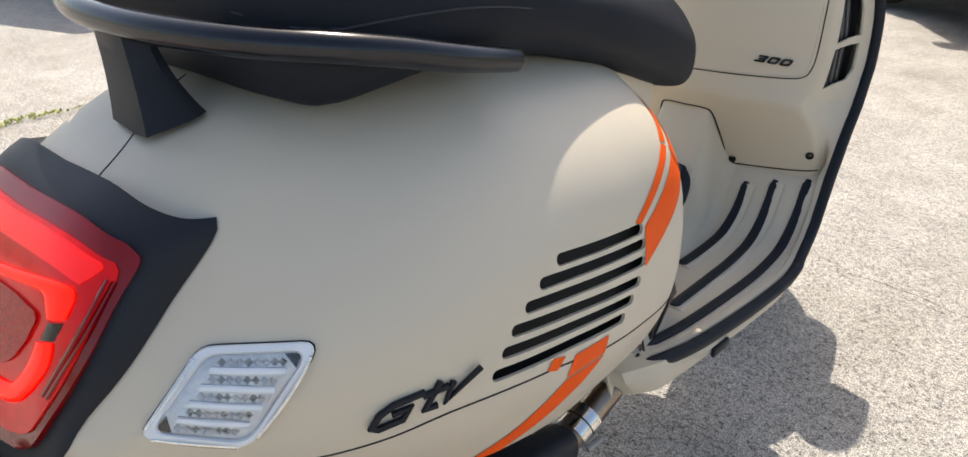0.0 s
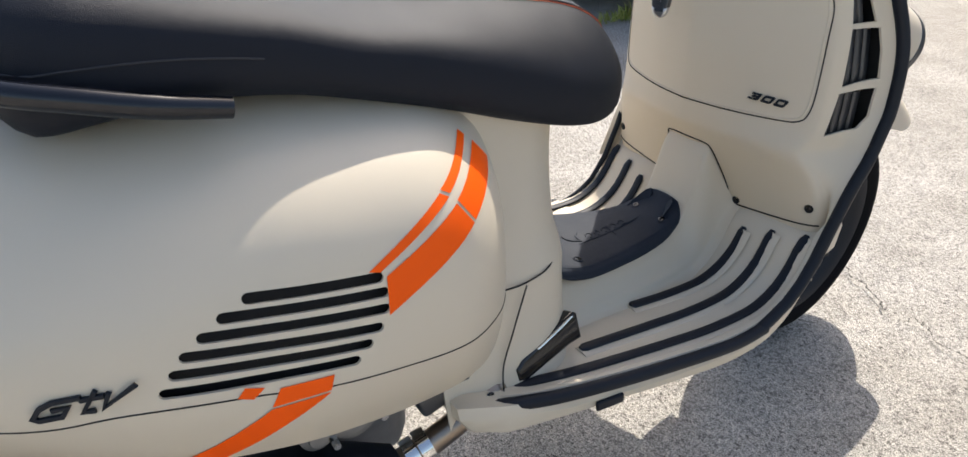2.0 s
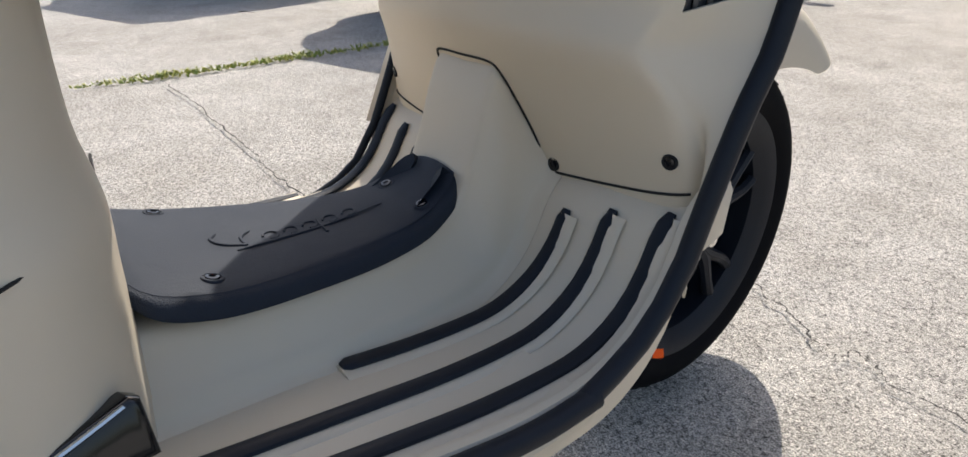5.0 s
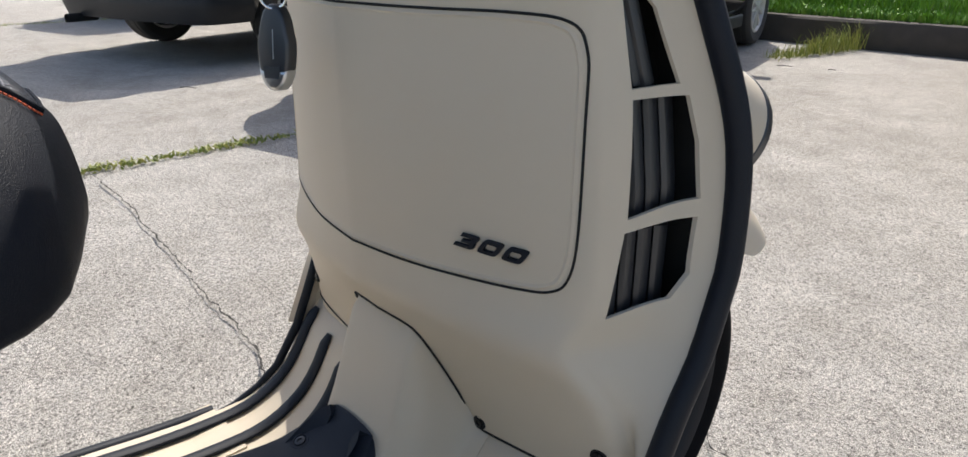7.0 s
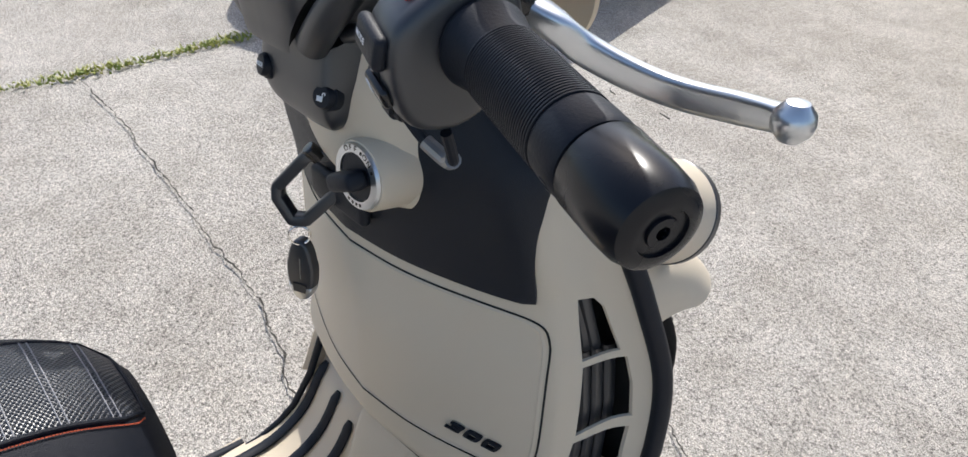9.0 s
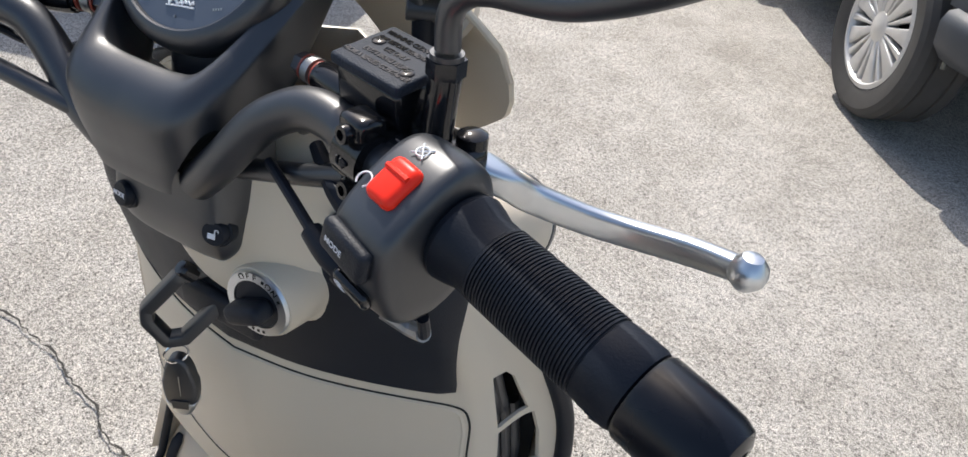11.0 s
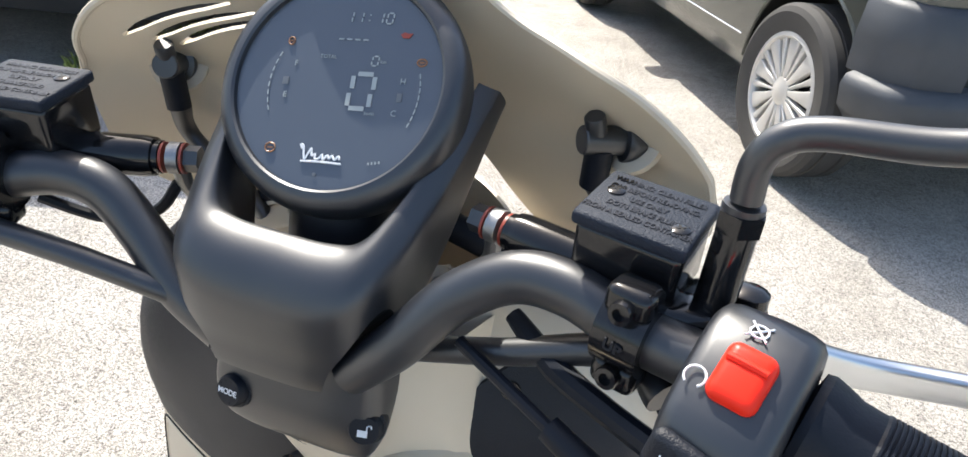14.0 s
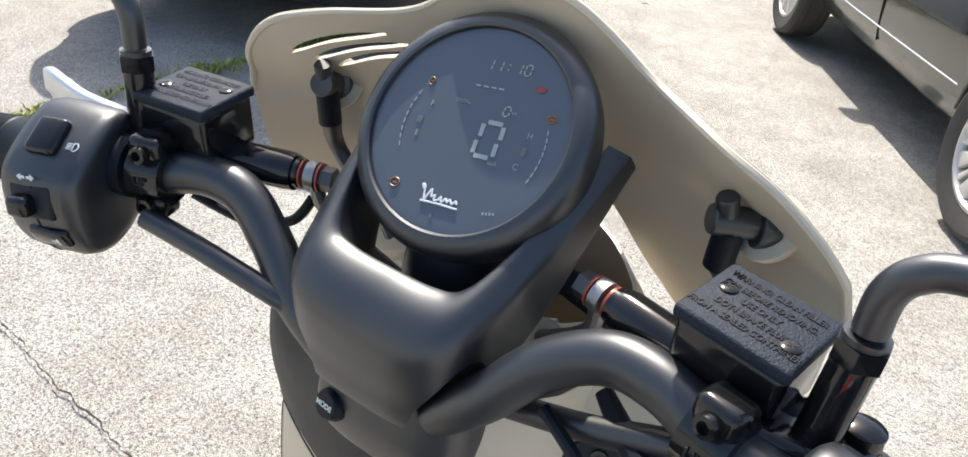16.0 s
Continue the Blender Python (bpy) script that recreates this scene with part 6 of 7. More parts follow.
        tube([c @ Vector((-0.0036, -0.0036, 0.0008)), c @ Vector((0.0036, 0.0036, 0.0008))], 0.0004, 5, bm, n=1)
        tube([c @ Vector((-0.0036, 0.0036, 0.0008)), c @ Vector((0.0036, -0.0036, 0.0008))], 0.0004, 5, bm, n=1)
        part("mark", bm, WHITE, sw)
        boot = [(0.082, 1.058, 0.946), (0.108, 1.046, 0.940), (0.130, 1.035, 0.936), (0.146, 1.029, 0.931), (0.166, 1.026, 0.924), (0.180, 1.030, 0.9115), (0.192, 1.032, 0.9075), (0.2030, 1.027, 0.914), (0.2060, 1.020, 0.932)]
        part("throttle_cable", tube(boot, 0.0030, 10), RUBBER, bars)
        part("cable_boot", tube(boot[2:5], [0.0058, 0.0062, 0.0046], 12), RUBBER, bars)
        part("cable_joint", tube([(0.154, 1.0275, 0.9285), (0.162, 1.0265, 0.926)], 0.0074, 12, n=1), RUBBER, bars)
        part("cable_sleeve", tube([(0.178, 1.0295, 0.913), (0.192, 1.032, 0.9075), (0.2030, 1.027, 0.914)], 0.0042, 10), STEEL, bars)
        part("wire_loom", tube([(0.10, 1.075, 0.955), (0.125, 1.060, 0.945), (0.150, 1.045, 0.944), (0.172, 1.032, 0.945)], [0.004, 0.0060, 0.0055, 0.0055], 10), RUBBER, bars)
    else:
        dip = part("dip_switch", rbox((0.0170, 0.0210, 0.0085), 0.003, fm(0.0440, -0.0225, 0.0205, slope)), GLOSS_BLACK, sw, "glossy black beam switch")
        ts = part("signal_switch", rbox((0.0240, 0.0180, 0.0040), 0.0018, fm(0.0430, -0.0408, -0.0070, rear)), BLACK_TEX, sw)
        part("signal_lever", rbox((0.0120, 0.0110, 0.0130), 0.003, fm(0.0460, -0.0440, -0.0080, rear)), GLOSS_BLACK, ts)
        hb = part("horn_button", rbox((0.0240, 0.0120, 0.0065), 0.0030, fm(0.0380, -0.0385, -0.0265, low)), GLOSS_BLACK, sw, "glossy black horn button")
        c = fm(0.0340, -0.0385, -0.0265, low)
        part("mark", slab([(-0.002, -0.0006), (0.0006, -0.0008), (0.0026, -0.0026), (0.0026, 0.0026), (0.0006, 0.0008), (-0.002, 0.0006)], 0.0003, c @ pose(0, 0, 0.0032)), WHITE, hb)
        for h, tilt in ((0.0190, 0), (0.0080, 10)):
            c = fm(0.0290, -0.0310 if h < 0.01 else -0.0245, h, slope)
            bm = tube([c @ Vector(q) for q in ((0.0006, 0.0022, 0.0006), (0.0026, 0.0018, 0.0006), (0.0034, 0, 0.0006), (0.0026, -0.0018, 0.0006), (0.0006, -0.0022, 0.0006), (0.0006, 0.0022, 0.0006))], 0.0003, 5, n=2)
            for q in (0.0016, 0.0006, -0.0004, -0.0014):
                tube([c @ Vector((-0.0030, q - (0.0008 if tilt else 0), 0.0006)), c @ Vector((-0.0004, q, 0.0006))], 0.0003, 5, bm, n=1)
            part("mark", bm, WHITE, sw)
        c = fm(0.0440, -0.0405, 0.0065, rear)
        bm = slab([(-0.0050, 0), (-0.0028, 0.0018), (-0.0028, 0.0007), (-0.0006, 0.0007), (-0.0006, -0.0007), (-0.0028, -0.0007), (-0.0028, -0.0018)], 0.0003, c @ pose(0, 0, 0.001))
        slab([(0.0050, 0), (0.0028, 0.0018), (0.0028, 0.0007), (0.0006, 0.0007), (0.0006, -0.0007), (0.0028, -0.0007), (0.0028, -0.0018)], 0.0003, c @ pose(0, 0, 0.001), bm=bm)
        part("mark", bm, WHITE, sw)
        part("collar", tube([L(0.012, 0, 0), L(0.020, 0, 0)], 0.0175, 24, n=1), RUBBER, bars)
        part("clutch_cable", tube([(-0.150, 1.060, 0.955), (-0.125, 1.075, 0.942), (-0.100, 1.085, 0.948), (-0.088, 1.090, 0.965)], 0.003, 8), RUBBER, bars)
    # grip
    prof = [(0.0125, 0.064), (0.0205, 0.0655), (0.0212, 0.0685), (0.0200, 0.0735), (0.0182, 0.0790), (0.0178, 0.0870)]
    n = 34
    for k in range(n):
        u = 0.0880 + 0.0570 * k / n
        prof += [(0.0184, u), (0.0184, u + 0.0009), (0.0176, u + 0.0011), (0.0176, u + 0.0016)]
    prof += [(0.0180, 0.1455), (0.0184, 0.150), (0.0184, 0.1620), (0.0176, 0.1640), (0.0150, 0.1645)]
    grip = part("grip", lathe(prof, cl, way, 36), RUBBER, bars, "ribbed black rubber grip", sharp=25)
    part("bar_end", lathe([(0.0150, 0.1645), (0.0176, 0.1650), (0.0186, 0.1665), (0.0184, 0.1880), (0.0178, 0.1960), (0.0160, 0.2010), (0.0120, 0.2030), (0.0095, 0.2030), (0.0092, 0.2018), (0.0060, 0.2018), (0.0056, 0.2030), (0.0026, 0.2030), (0.0024, 0.1990), (0.0, 0.1990)], cl, way, 36), BAR_END, bars, "satin black bar end weight", sharp=40)
    bm = bmesh.new()
    for k in range(7):
        a = 3.6 + 0.20 * k
        p = cl + way * (0.1560 + 0.002 * math.sin(k * 2.2)) + (m.to_3x3() @ Vector((0, math.cos(a), math.sin(a)))) * 0.0183
        rbox((0.0050, 0.0022, 0.0008), 0.0003, frame_of(p, way, p - (cl + way * 0.156)), bm)
    part("raised_mark", bm, RUBBER, grip)
    # mirror stem
    b = Vector((0.1785, 1.066, 0.992)) if right else Vector((-0.1715, 1.0495, 0.985))
    nut = Vector((0.1795, 1.0695, 1.0235)) if right else Vector((-0.172, 1.050, 1.0225))
    part("mirror_boss", tube([b - Vector((0, 0, 0.012)), b, nut], [0.0100, 0.0078, 0.0076], 18, n=3), GLOSS_BLACK, bars)
    part("lock_nut", tube([nut, nut + Vector((0, 0, 0.0080))], 0.0090, 6, n=1), GLOSS_BLACK, bars)
    part("nut_collar", tube([nut + Vector((0, 0, 0.0078)), nut + Vector((0, 0, 0.0105))], 0.0076, 18, n=1), BLACK, bars)
    part("mirror_arm", rbox((0.030, 0.020, 0.016), 0.005, pose(b.x - 0.012 * side, b.y - 0.004, 0.985)), GLOSS_BLACK, bars)
    top = nut + Vector((0, 0, 0.012))
    reach = [top, top + Vector((0, 0, 0.014)), top + Vector((0.005 * side, 0, 0.0235)), top + Vector((0.018 * side, -0.001, 0.0295)), top + Vector((0.06 * side, -0.010, 0.038)), top + Vector((0.11 * side, -0.022, 0.066)), top + Vector((0.16 * side, -0.035, 0.110))]
    mirror = part("mirror_stem", tube(reach, 0.0059, 16), BLACK, bars, "black mirror stem")
    c = reach[-1] + Vector((0.035 * side, 0.0, 0.045))
    part("mirror_head", lathe([(0.0, 0.016), (0.030, 0.013), (0.048, 0.004), (0.052, -0.006), (0.050, -0.010)], c, (0, 1, 0.1), 32), BLACK, mirror)
    part("mirror_glass", lathe([(0.050, -0.0095), (0.0, -0.0100)], c, (0, 1, 0.1), 32), CHROME, mirror)


half_bar(1)
half_bar(-1)

# fly screen
SCREEN = [(0.0, 0.985, 1.092), (0.09, 0.981, 1.0912), (0.17, 0.972, 1.0870), (0.25, 0.958, 1.0778), (0.33, 0.941, 1.0665), (0.42, 0.926, 1.0600), (0.59, 0.906, 1.0560), (0.75, 0.920, 1.0460), (0.89, 0.943, 1.0265), (0.97, 0.960, 1.0060), (1.0, 0.973, 0.987)]


def on_screen(u, z, lift=0.0):
    """The point of the fly screen at u (-1 to 1 across) and z."""
    x = -0.006 + 0.178 * u
    k = min(max((abs(u) - 0.3) / 0.4, 0), 1)
    y = 1.204 - 0.055 * abs(u) ** 1.8 - 0.012 * abs(u) ** 6 + 0.05 * x - (z - 1.0) * (0.31 if z < 1.0 else 0.68 + 0.47 * k * k * (3 - 2 * k))
    return Vector((x, y - lift, z))


def screen_span(u):
    """Lower and upper edge; the lobe on the near-side grip hangs lower."""
    lo, hi = blend(SCREEN, abs(u))
    return lo - 0.036 * min(max((-u - 0.55) / 0.3, 0), 1), hi


def fly_screen():
    bm = bmesh.new()
    rings = []
    for k in range(61):
        u = -1 + 2 * k / 60
        lo, hi = screen_span(u)
        rings.append([on_screen(u, lo + (hi - lo) * j / 16) for j in range(17)])
    skin(bm, rings, closed=False)
    shell(bm, 0.003, (0, -1, 0.3))
    ob = part("fly_screen", bm, BEIGE, bars, "matt beige fly screen with three slits")
    cut = bmesh.new()
    for (x0, z0), (x1, z1) in (((-0.150, 1.021), (-0.090, 1.045)), ((-0.1395, 1.018), (-0.0825, 1.039)), ((-0.129, 1.015), (-0.079, 1.033))):
        ua, ub = (x0 + 0.006) / 0.178, (x1 + 0.006) / 0.178
        top, low = [], []
        for k in range(11):
            t = k / 10
            u, z = ua + (ub - ua) * t, z0 + (z1 - z0) * t + 0.0035 * math.sin(math.pi * t)
            w = 0.0022 * min(1, 0.35 + 3 * t, 0.35 + 3 * (1 - t))
            top.append((u, z + w))
            low.append((u, z - w))
        o = top + low[::-1]
        skin(cut, [[on_screen(u, z) + Vector((0, d, d * 0.5)) for u, z in o] for d in (-0.02, 0.02)], True, True)
    cutter = part("cutter", cut, BEIGE, None, smooth=False)
    mod = ob.modifiers.new("cut", "BOOLEAN")
    mod.object, mod.operation, mod.solver = cutter, "DIFFERENCE", "EXACT"
    me = bpy.data.meshes.new_from_object(ob.evaluated_get(bpy.context.evaluated_depsgraph_get()))
    ob.modifiers.clear()
    bpy.data.objects.remove(cutter)
    ob.data = me
    edge = []
    for k in range(81):
        u = -1 + 2 * k / 80
        edge.append(on_screen(u, blend(SCREEN, abs(u))[1]) + Vector((0, 0.0015, 0.0)))
    part("screen_edge", tube(edge, 0.0022, 8, n=1), BEIGE, ob)
    for side in (1, -1):
        base = on_screen(0.745, 1.010) if side > 0 else on_screen(-0.76, 0.999)
        n = Vector((-0.80 * side, -0.58, 0.05)).normalized() if side > 0 else Vector((0.40, -0.85, 0.25)).normalized()
        part("mount_pad", lathe([(0.0, 0.0010), (0.0135, 0.0010), (0.0165, 0.0002), (0.0170, -0.003)], base, (-0.42 * side, -0.72, 0.50), 32), BEIGE, ob, "pale raised ring round the mount")
        mount = part("screen_mount", lathe([(0.0, 0.0275), (0.0066, 0.0275), (0.0072, 0.0267), (0.0074, 0.0066), (0.0105, 0.0062), (0.0110, 0.0052), (0.0110, 0.0016), (0.0105, -0.003)], base, n, 28), BLACK, ob, "black screen mount")
        part("mount_knob", lathe([(0, 0.0150), (0.0046, 0.0150), (0.0053, 0.0140), (0.0053, 0.0)], base + n * 0.0190, Vector((-0.15 * side, -0.35, 0.9)), 20), BLACK, mount)
        part("mount_stem", tube([base + n * 0.016, base + n * 0.014 + Vector((-0.002 * side, 0, -0.022)), base + Vector((-0.006 * side, -0.002, -0.045)), Vector((0.085 * side, 1.150, 0.925)), Vector((0.05 * side, 1.13, 0.90))], [0.0068, 0.0066, 0.0052, 0.0052, 0.0052], 12), BLACK, ob)
        part("mount_boot", tube([base + n * 0.017 + Vector((0, 0, -0.004)), base + n * 0.015 + Vector((-0.002 * side, 0, -0.025))], 0.0072, 12, n=1), RUBBER, ob)
    for k, (u0, u1) in enumerate(((0.60, 0.68), (0.72, 0.95))):
        bm = bmesh.new()
        rows = []
        for j in range(9):
            u = u0 + (u1 - u0) * j / 8
            lo, hi = blend(SCREEN, abs(u))
            rows.append([on_screen(u, lo + (hi - lo) * q / 8, -0.0038) for q in range(9)])
        skin(bm, rows, closed=False)
        part("stripe", bm, ORANGE, ob, "orange stripe")


fly_screen()


# ---- parked cars ----
VAN_PAINT = material("grey_green_car_paint", (0.075, 0.080, 0.070), 0.22, metal=0.35, vary=0.06, scale=3, coat=0.6)
BLACK_PAINT = material("black_car_paint", (0.010, 0.011, 0.012), 0.10, vary=0.1, scale=3, coat=0.8)
RED_PAINT = material("dark_red_car_paint", (0.16, 0.012, 0.012), 0.15, vary=0.08, scale=3, coat=0.8)
BUMPER = material("weathered_grey_plastic", (0.055, 0.060, 0.068), 0.5, vary=0.25, scale=9, bump=0.3, bump_scale=700, spec=0.4)
BUMPER_DARK = material("dark_bumper_plastic", (0.016, 0.017, 0.019), 0.5, vary=0.25, scale=9, bump=0.3, bump_scale=700, spec=0.35)
SILVER = material("silver_wheel_paint", (0.60, 0.58, 0.55), 0.38, metal=0.35, vary=0.10, scale=14)
CAR_GLASS = material("dark_car_glass", (0.012, 0.015, 0.016), 0.05, vary=0.05, scale=3, coat=0.5)
CAR_TYRE = material("dusty_car_tyre", (0.050, 0.047, 0.044), 0.8, vary=0.35, scale=25, bump=0.3, bump_scale=300)
PLATE_BLUE = material("blue_plate_strip", (0.01, 0.07, 0.35), 0.4, vary=0.03)
PLATE_WHITE = material("pale_plate", (0.65, 0.64, 0.55), 0.4, vary=0.04)


def mirrored(half):
    return half + [(-x, z) for x, z in half[-2:0:-1]]


def loft_solid(stations, section, n=5):
    """A closed body from sections across y; stations: (y, values...)."""
    bm = bmesh.new()
    rings, ys = [], [s[0] for s in stations]
    count = n * (len(ys) - 1)
    for k in range(count + 1):
        i = min(k // n, len(ys) - 2)
        y = ys[i] + (ys[i + 1] - ys[i]) * (k - i * n) / n
        rings.append([(x, y, z) for x, z in section(*blend(stations, y))])
    skin(bm, rings, True, True)
    return bm


def car_section(w, zl, zt):
    half = curve([(0, zl, 0), (w * 0.80, zl, 0), (w * 0.94, zl + 0.06, 0), (w * 0.99, zl + 0.20, 0), (w, (zl + zt) * 0.52, 0), (w * 0.975, zt - 0.10, 0), (w * 0.93, zt, 0), (0, zt + 0.02, 0)], 4)
    return mirrored([(q.x, q.y) for q in half])


def cabin_section(wb, wt, zb, zt):
    half = curve([(0, zb, 0), (wb, zb, 0), (wb * 0.6 + wt * 0.4, zb * 0.6 + zt * 0.4, 0), (wt, zt - 0.05, 0), (wt * 0.85, zt, 0), (0, zt + 0.015, 0)], 4)
    return mirrored([(q.x, q.y) for q in half])


def car_wheel(car, x, y, side, r, cover):
    """side: +1 where the wheel looks along +x."""
    w = new("wheel")
    w.parent = car
    w.matrix_basis = Matrix.Translation((x, y, r)) @ pose(0, 0, 0, 0, 0, 0 if side > 0 else 180)
    rr = r * 0.66
    prof = [(rr, -0.09), (rr + 0.03, -0.10), (r * 0.90, -0.105), (r - 0.012, -0.095), (r, -0.075), (r, -0.045), (r - 0.007, -0.042), (r - 0.007, -0.036), (r, -0.033), (r, 0.033), (r - 0.007, 0.036), (r - 0.007, 0.042), (r, 0.045), (r, 0.075), (r - 0.012, 0.095), (r * 0.90, 0.105), (rr + 0.03, 0.10), (rr, 0.088), (rr - 0.004, 0.06), (rr, -0.09)]
    part("tyre", lathe(prof, way=(1, 0, 0), sides=64), CAR_TYRE, w, "dusty black car tyre", sharp=30)
    part("rim", lathe([(rr + 0.006, 0.080), (rr + 0.007, 0.092), (rr - 0.008, 0.096), (rr - 0.016, 0.086), (rr - 0.02, 0.05), (rr - 0.02, -0.08), (rr + 0.004, -0.085), (rr + 0.006, 0.080)], way=(1, 0, 0), sides=64), SILVER, w)
    part("wheel_back", lathe([(0, 0.035), (rr - 0.02, 0.03), (rr - 0.02, 0.02), (0, 0.02)], way=(1, 0, 0), sides=40), HOLE, w)
    part("hub", lathe([(0, 0.094), (0.028, 0.094), (0.034, 0.090), (0.050, 0.088), (0.056, 0.080), (0.058, 0.05), (0, 0.05)], way=(1, 0, 0), sides=32), SILVER, w)
    turn = Matrix(((0, 0, 1, 0), (1, 0, 0, 0), (0, 1, 0, 0), (0, 0, 0, 1)))
    count = 18 if cover else 10
    shared = {}
    for k in range(count):
        wide = cover and k % 2 == 0
        if wide not in shared:
            a, b = (0.011, 0.031) if wide else ((0.005, 0.012) if cover else (0.013, 0.022))
            outer = rr - 0.010
            shape = [(-a, 0.045), (a, 0.045), (b * 0.60, outer * 0.6), (b, outer * 0.93), (b * 0.9, outer), (-b * 0.9, outer), (-b, outer * 0.93), (-b * 0.60, outer * 0.6)]
            bm = slab(shape, 0.022, Matrix.Translation((0, 0, 0.066)), 0.005)
            bm.transform(turn)
            ob = part("spoke", bm, SILVER, w, smooth=True, sharp=60)
            shared[wide] = ob.data
        else:
            ob = new("spoke", shared[wide])
            ob.parent = w
        ob.matrix_basis = Matrix.Rotation(2 * math.pi * k / count, 4, "X")
    return w


def wrap_bumper(outline, rows):
    """A bumper skin: a line in plan (x, y), set out by each row (z, out), closed inside."""
    bm = bmesh.new()
    line = curve([(x, y, 0) for x, y in outline], 6)
    rings = []
    for z, out in rows:
        ring = []
        for i, q in enumerate(line):
            way = (line[min(i + 1, len(line) - 1)] - line[max(i - 1, 0)]).normalized()
            n = Vector((way.y, -way.x, 0))
            ring.append(q + n * out + Vector((0, 0, z)))
        rings.append(ring)
    skin(bm, rings + rings[:1], closed=False)
    return bm


def plate(car, y, z, x=0.0):
    p = part("number_plate", rbox((0.52, 0.008, 0.11), 0.003, Matrix.Translation((x, y, z))), PLATE_WHITE, car, "pale number plate with plain bars")
    part("plate_strip", rbox((0.045, 0.004, 0.105), 0.001, Matrix.Translation((x - 0.236, y - 0.004, z))), PLATE_BLUE, p, "blue end strip")
    for k in range(7):
        part("plate_bar", rbox((0.028, 0.004, 0.07), 0.001, Matrix.Translation((x - 0.17 + 0.06 * k, y - 0.004, z))), BLACK, p)


def hatchback(name, label, place, heading, paint, wheel_mat_cover=False):
    """place: the middle of the rear axle; heading: degrees from +y to the left."""
    car = thing(name, label, "car", Matrix.Translation(place) @ pose(0, 0, 0, 0, 0, heading), "cars parked in a row")
    r, wb, w = 0.30, 2.59, 0.86
    st = [(-0.80, w * 0.72, 0.44, 0.78), (-0.77, w * 0.84, 0.37, 0.88), (-0.66, w * 0.935, 0.32, 0.96), (-0.4, w * 0.985, 0.27, 1.0), (0.0, w, 0.23, 0.99), (1.3, w, 0.20, 0.94), (2.4, w * 0.99, 0.22, 0.90), (2.95, w * 0.95, 0.24, 0.80), (3.2, w * 0.87, 0.27, 0.68), (3.32, w * 0.66, 0.33, 0.58)]
    body_ob = part("body", loft_solid(st, car_section), paint, car, "", sharp=50)
    cut = bmesh.new()
    for y in (0, wb):
        for s in (1, -1):
            lathe([(0, -0.20), (0.345, -0.20), (0.345, 0.2), (0, 0.2)], (s * w * 0.93, y, r + 0.01), (1, 0, 0), 40, cut)
    solid_cut(body_ob, cut)
    cabin = [(-0.76, w * 0.80, w * 0.74, 0.90, 1.20), (-0.70, w * 0.88, w * 0.75, 0.94, 1.40), (-0.5, w * 0.92, w * 0.74, 0.96, 1.50), (0.4, w * 0.94, w * 0.73, 0.95, 1.53), (1.1, w * 0.94, w * 0.71, 0.93, 1.50), (1.5, w * 0.93, w * 0.71, 0.92, 1.38), (2.2, w * 0.88, w * 0.78, 0.86, 0.96)]
    cabin_ob = part("cabin_glass", loft_solid(cabin, cabin_section), CAR_GLASS, car, "dark tinted windows", sharp=50)
    part("roof", loft_solid([(-0.78, w * 0.66, 1.43, 1.48), (-0.5, w * 0.70, 1.49, 1.525), (0.4, w * 0.69, 1.52, 1.555), (1.1, w * 0.67, 1.49, 1.525), (1.35, w * 0.6, 1.42, 1.455)], lambda a, zl, zt: mirrored([(0, zl), (a, zl), (a * 1.0, zt - 0.01), (a * 0.9, zt), (0, zt + 0.01)]), 4), paint, car)
    for s in (1, -1):
        for pts in ([(0.80, 2.15, 0.90), (0.69, 1.80, 1.18), (0.63, 1.40, 1.43)], [(0.80, 0.75, 0.95), (0.70, 0.72, 1.25), (0.62, 0.70, 1.51)], [(0.76, -0.72, 0.96), (0.70, -0.70, 1.22), (0.62, -0.62, 1.46)]):
            part("pillar", tube([(s * x, y, z) for x, y, z in pts], 0.032, 10, n=4), paint, car)
        part("door_mirror", rbox((0.17, 0.10, 0.12), 0.035, Matrix.Translation((s * 0.94, 1.75, 0.98))), paint, car)
        part("tail_light", rbox((0.20, 0.05, 0.20), 0.02, Matrix.Translation((s * 0.62, -0.77, 0.80)) @ pose(0, 0, 0, 0, 0, -s * 18)), CAR_LENS, car, "red tail light")
        part("headlight", rbox((0.26, 0.12, 0.13), 0.03, Matrix.Translation((s * 0.58, 3.17, 0.66)) @ pose(0, 0, 0, 0, 0, s * 22)), CAR_GLASS, car)
        part("reflector", rbox((0.26, 0.022, 0.045), 0.008, Matrix.Translation((s * 0.50, -0.838, 0.475)) @ pose(0, 0, 0, 0, 0, -s * 9)), CAR_LENS, car, "red bumper reflector")
        for y0 in (0.42, 1.40):
            part("door_gap", tube([(s * (w + 0.0005), y0, 0.34), (s * (w * 1.001), y0, 0.62), (s * (w * 0.972), y0 + 0.03, 0.90)], 0.004, 6, n=5), HOLE, car)
        part("door_handle", tube([(s * 0.862, 0.55, 0.80), (s * 0.89, 0.62, 0.80), (s * 0.862, 0.70, 0.80)], 0.012, 8, n=4), paint, car)
        part("sill_trim", rbox((0.03, 1.75, 0.09), 0.012, Matrix.Translation((s * 0.835, 1.28, 0.225))), BUMPER_DARK, car)
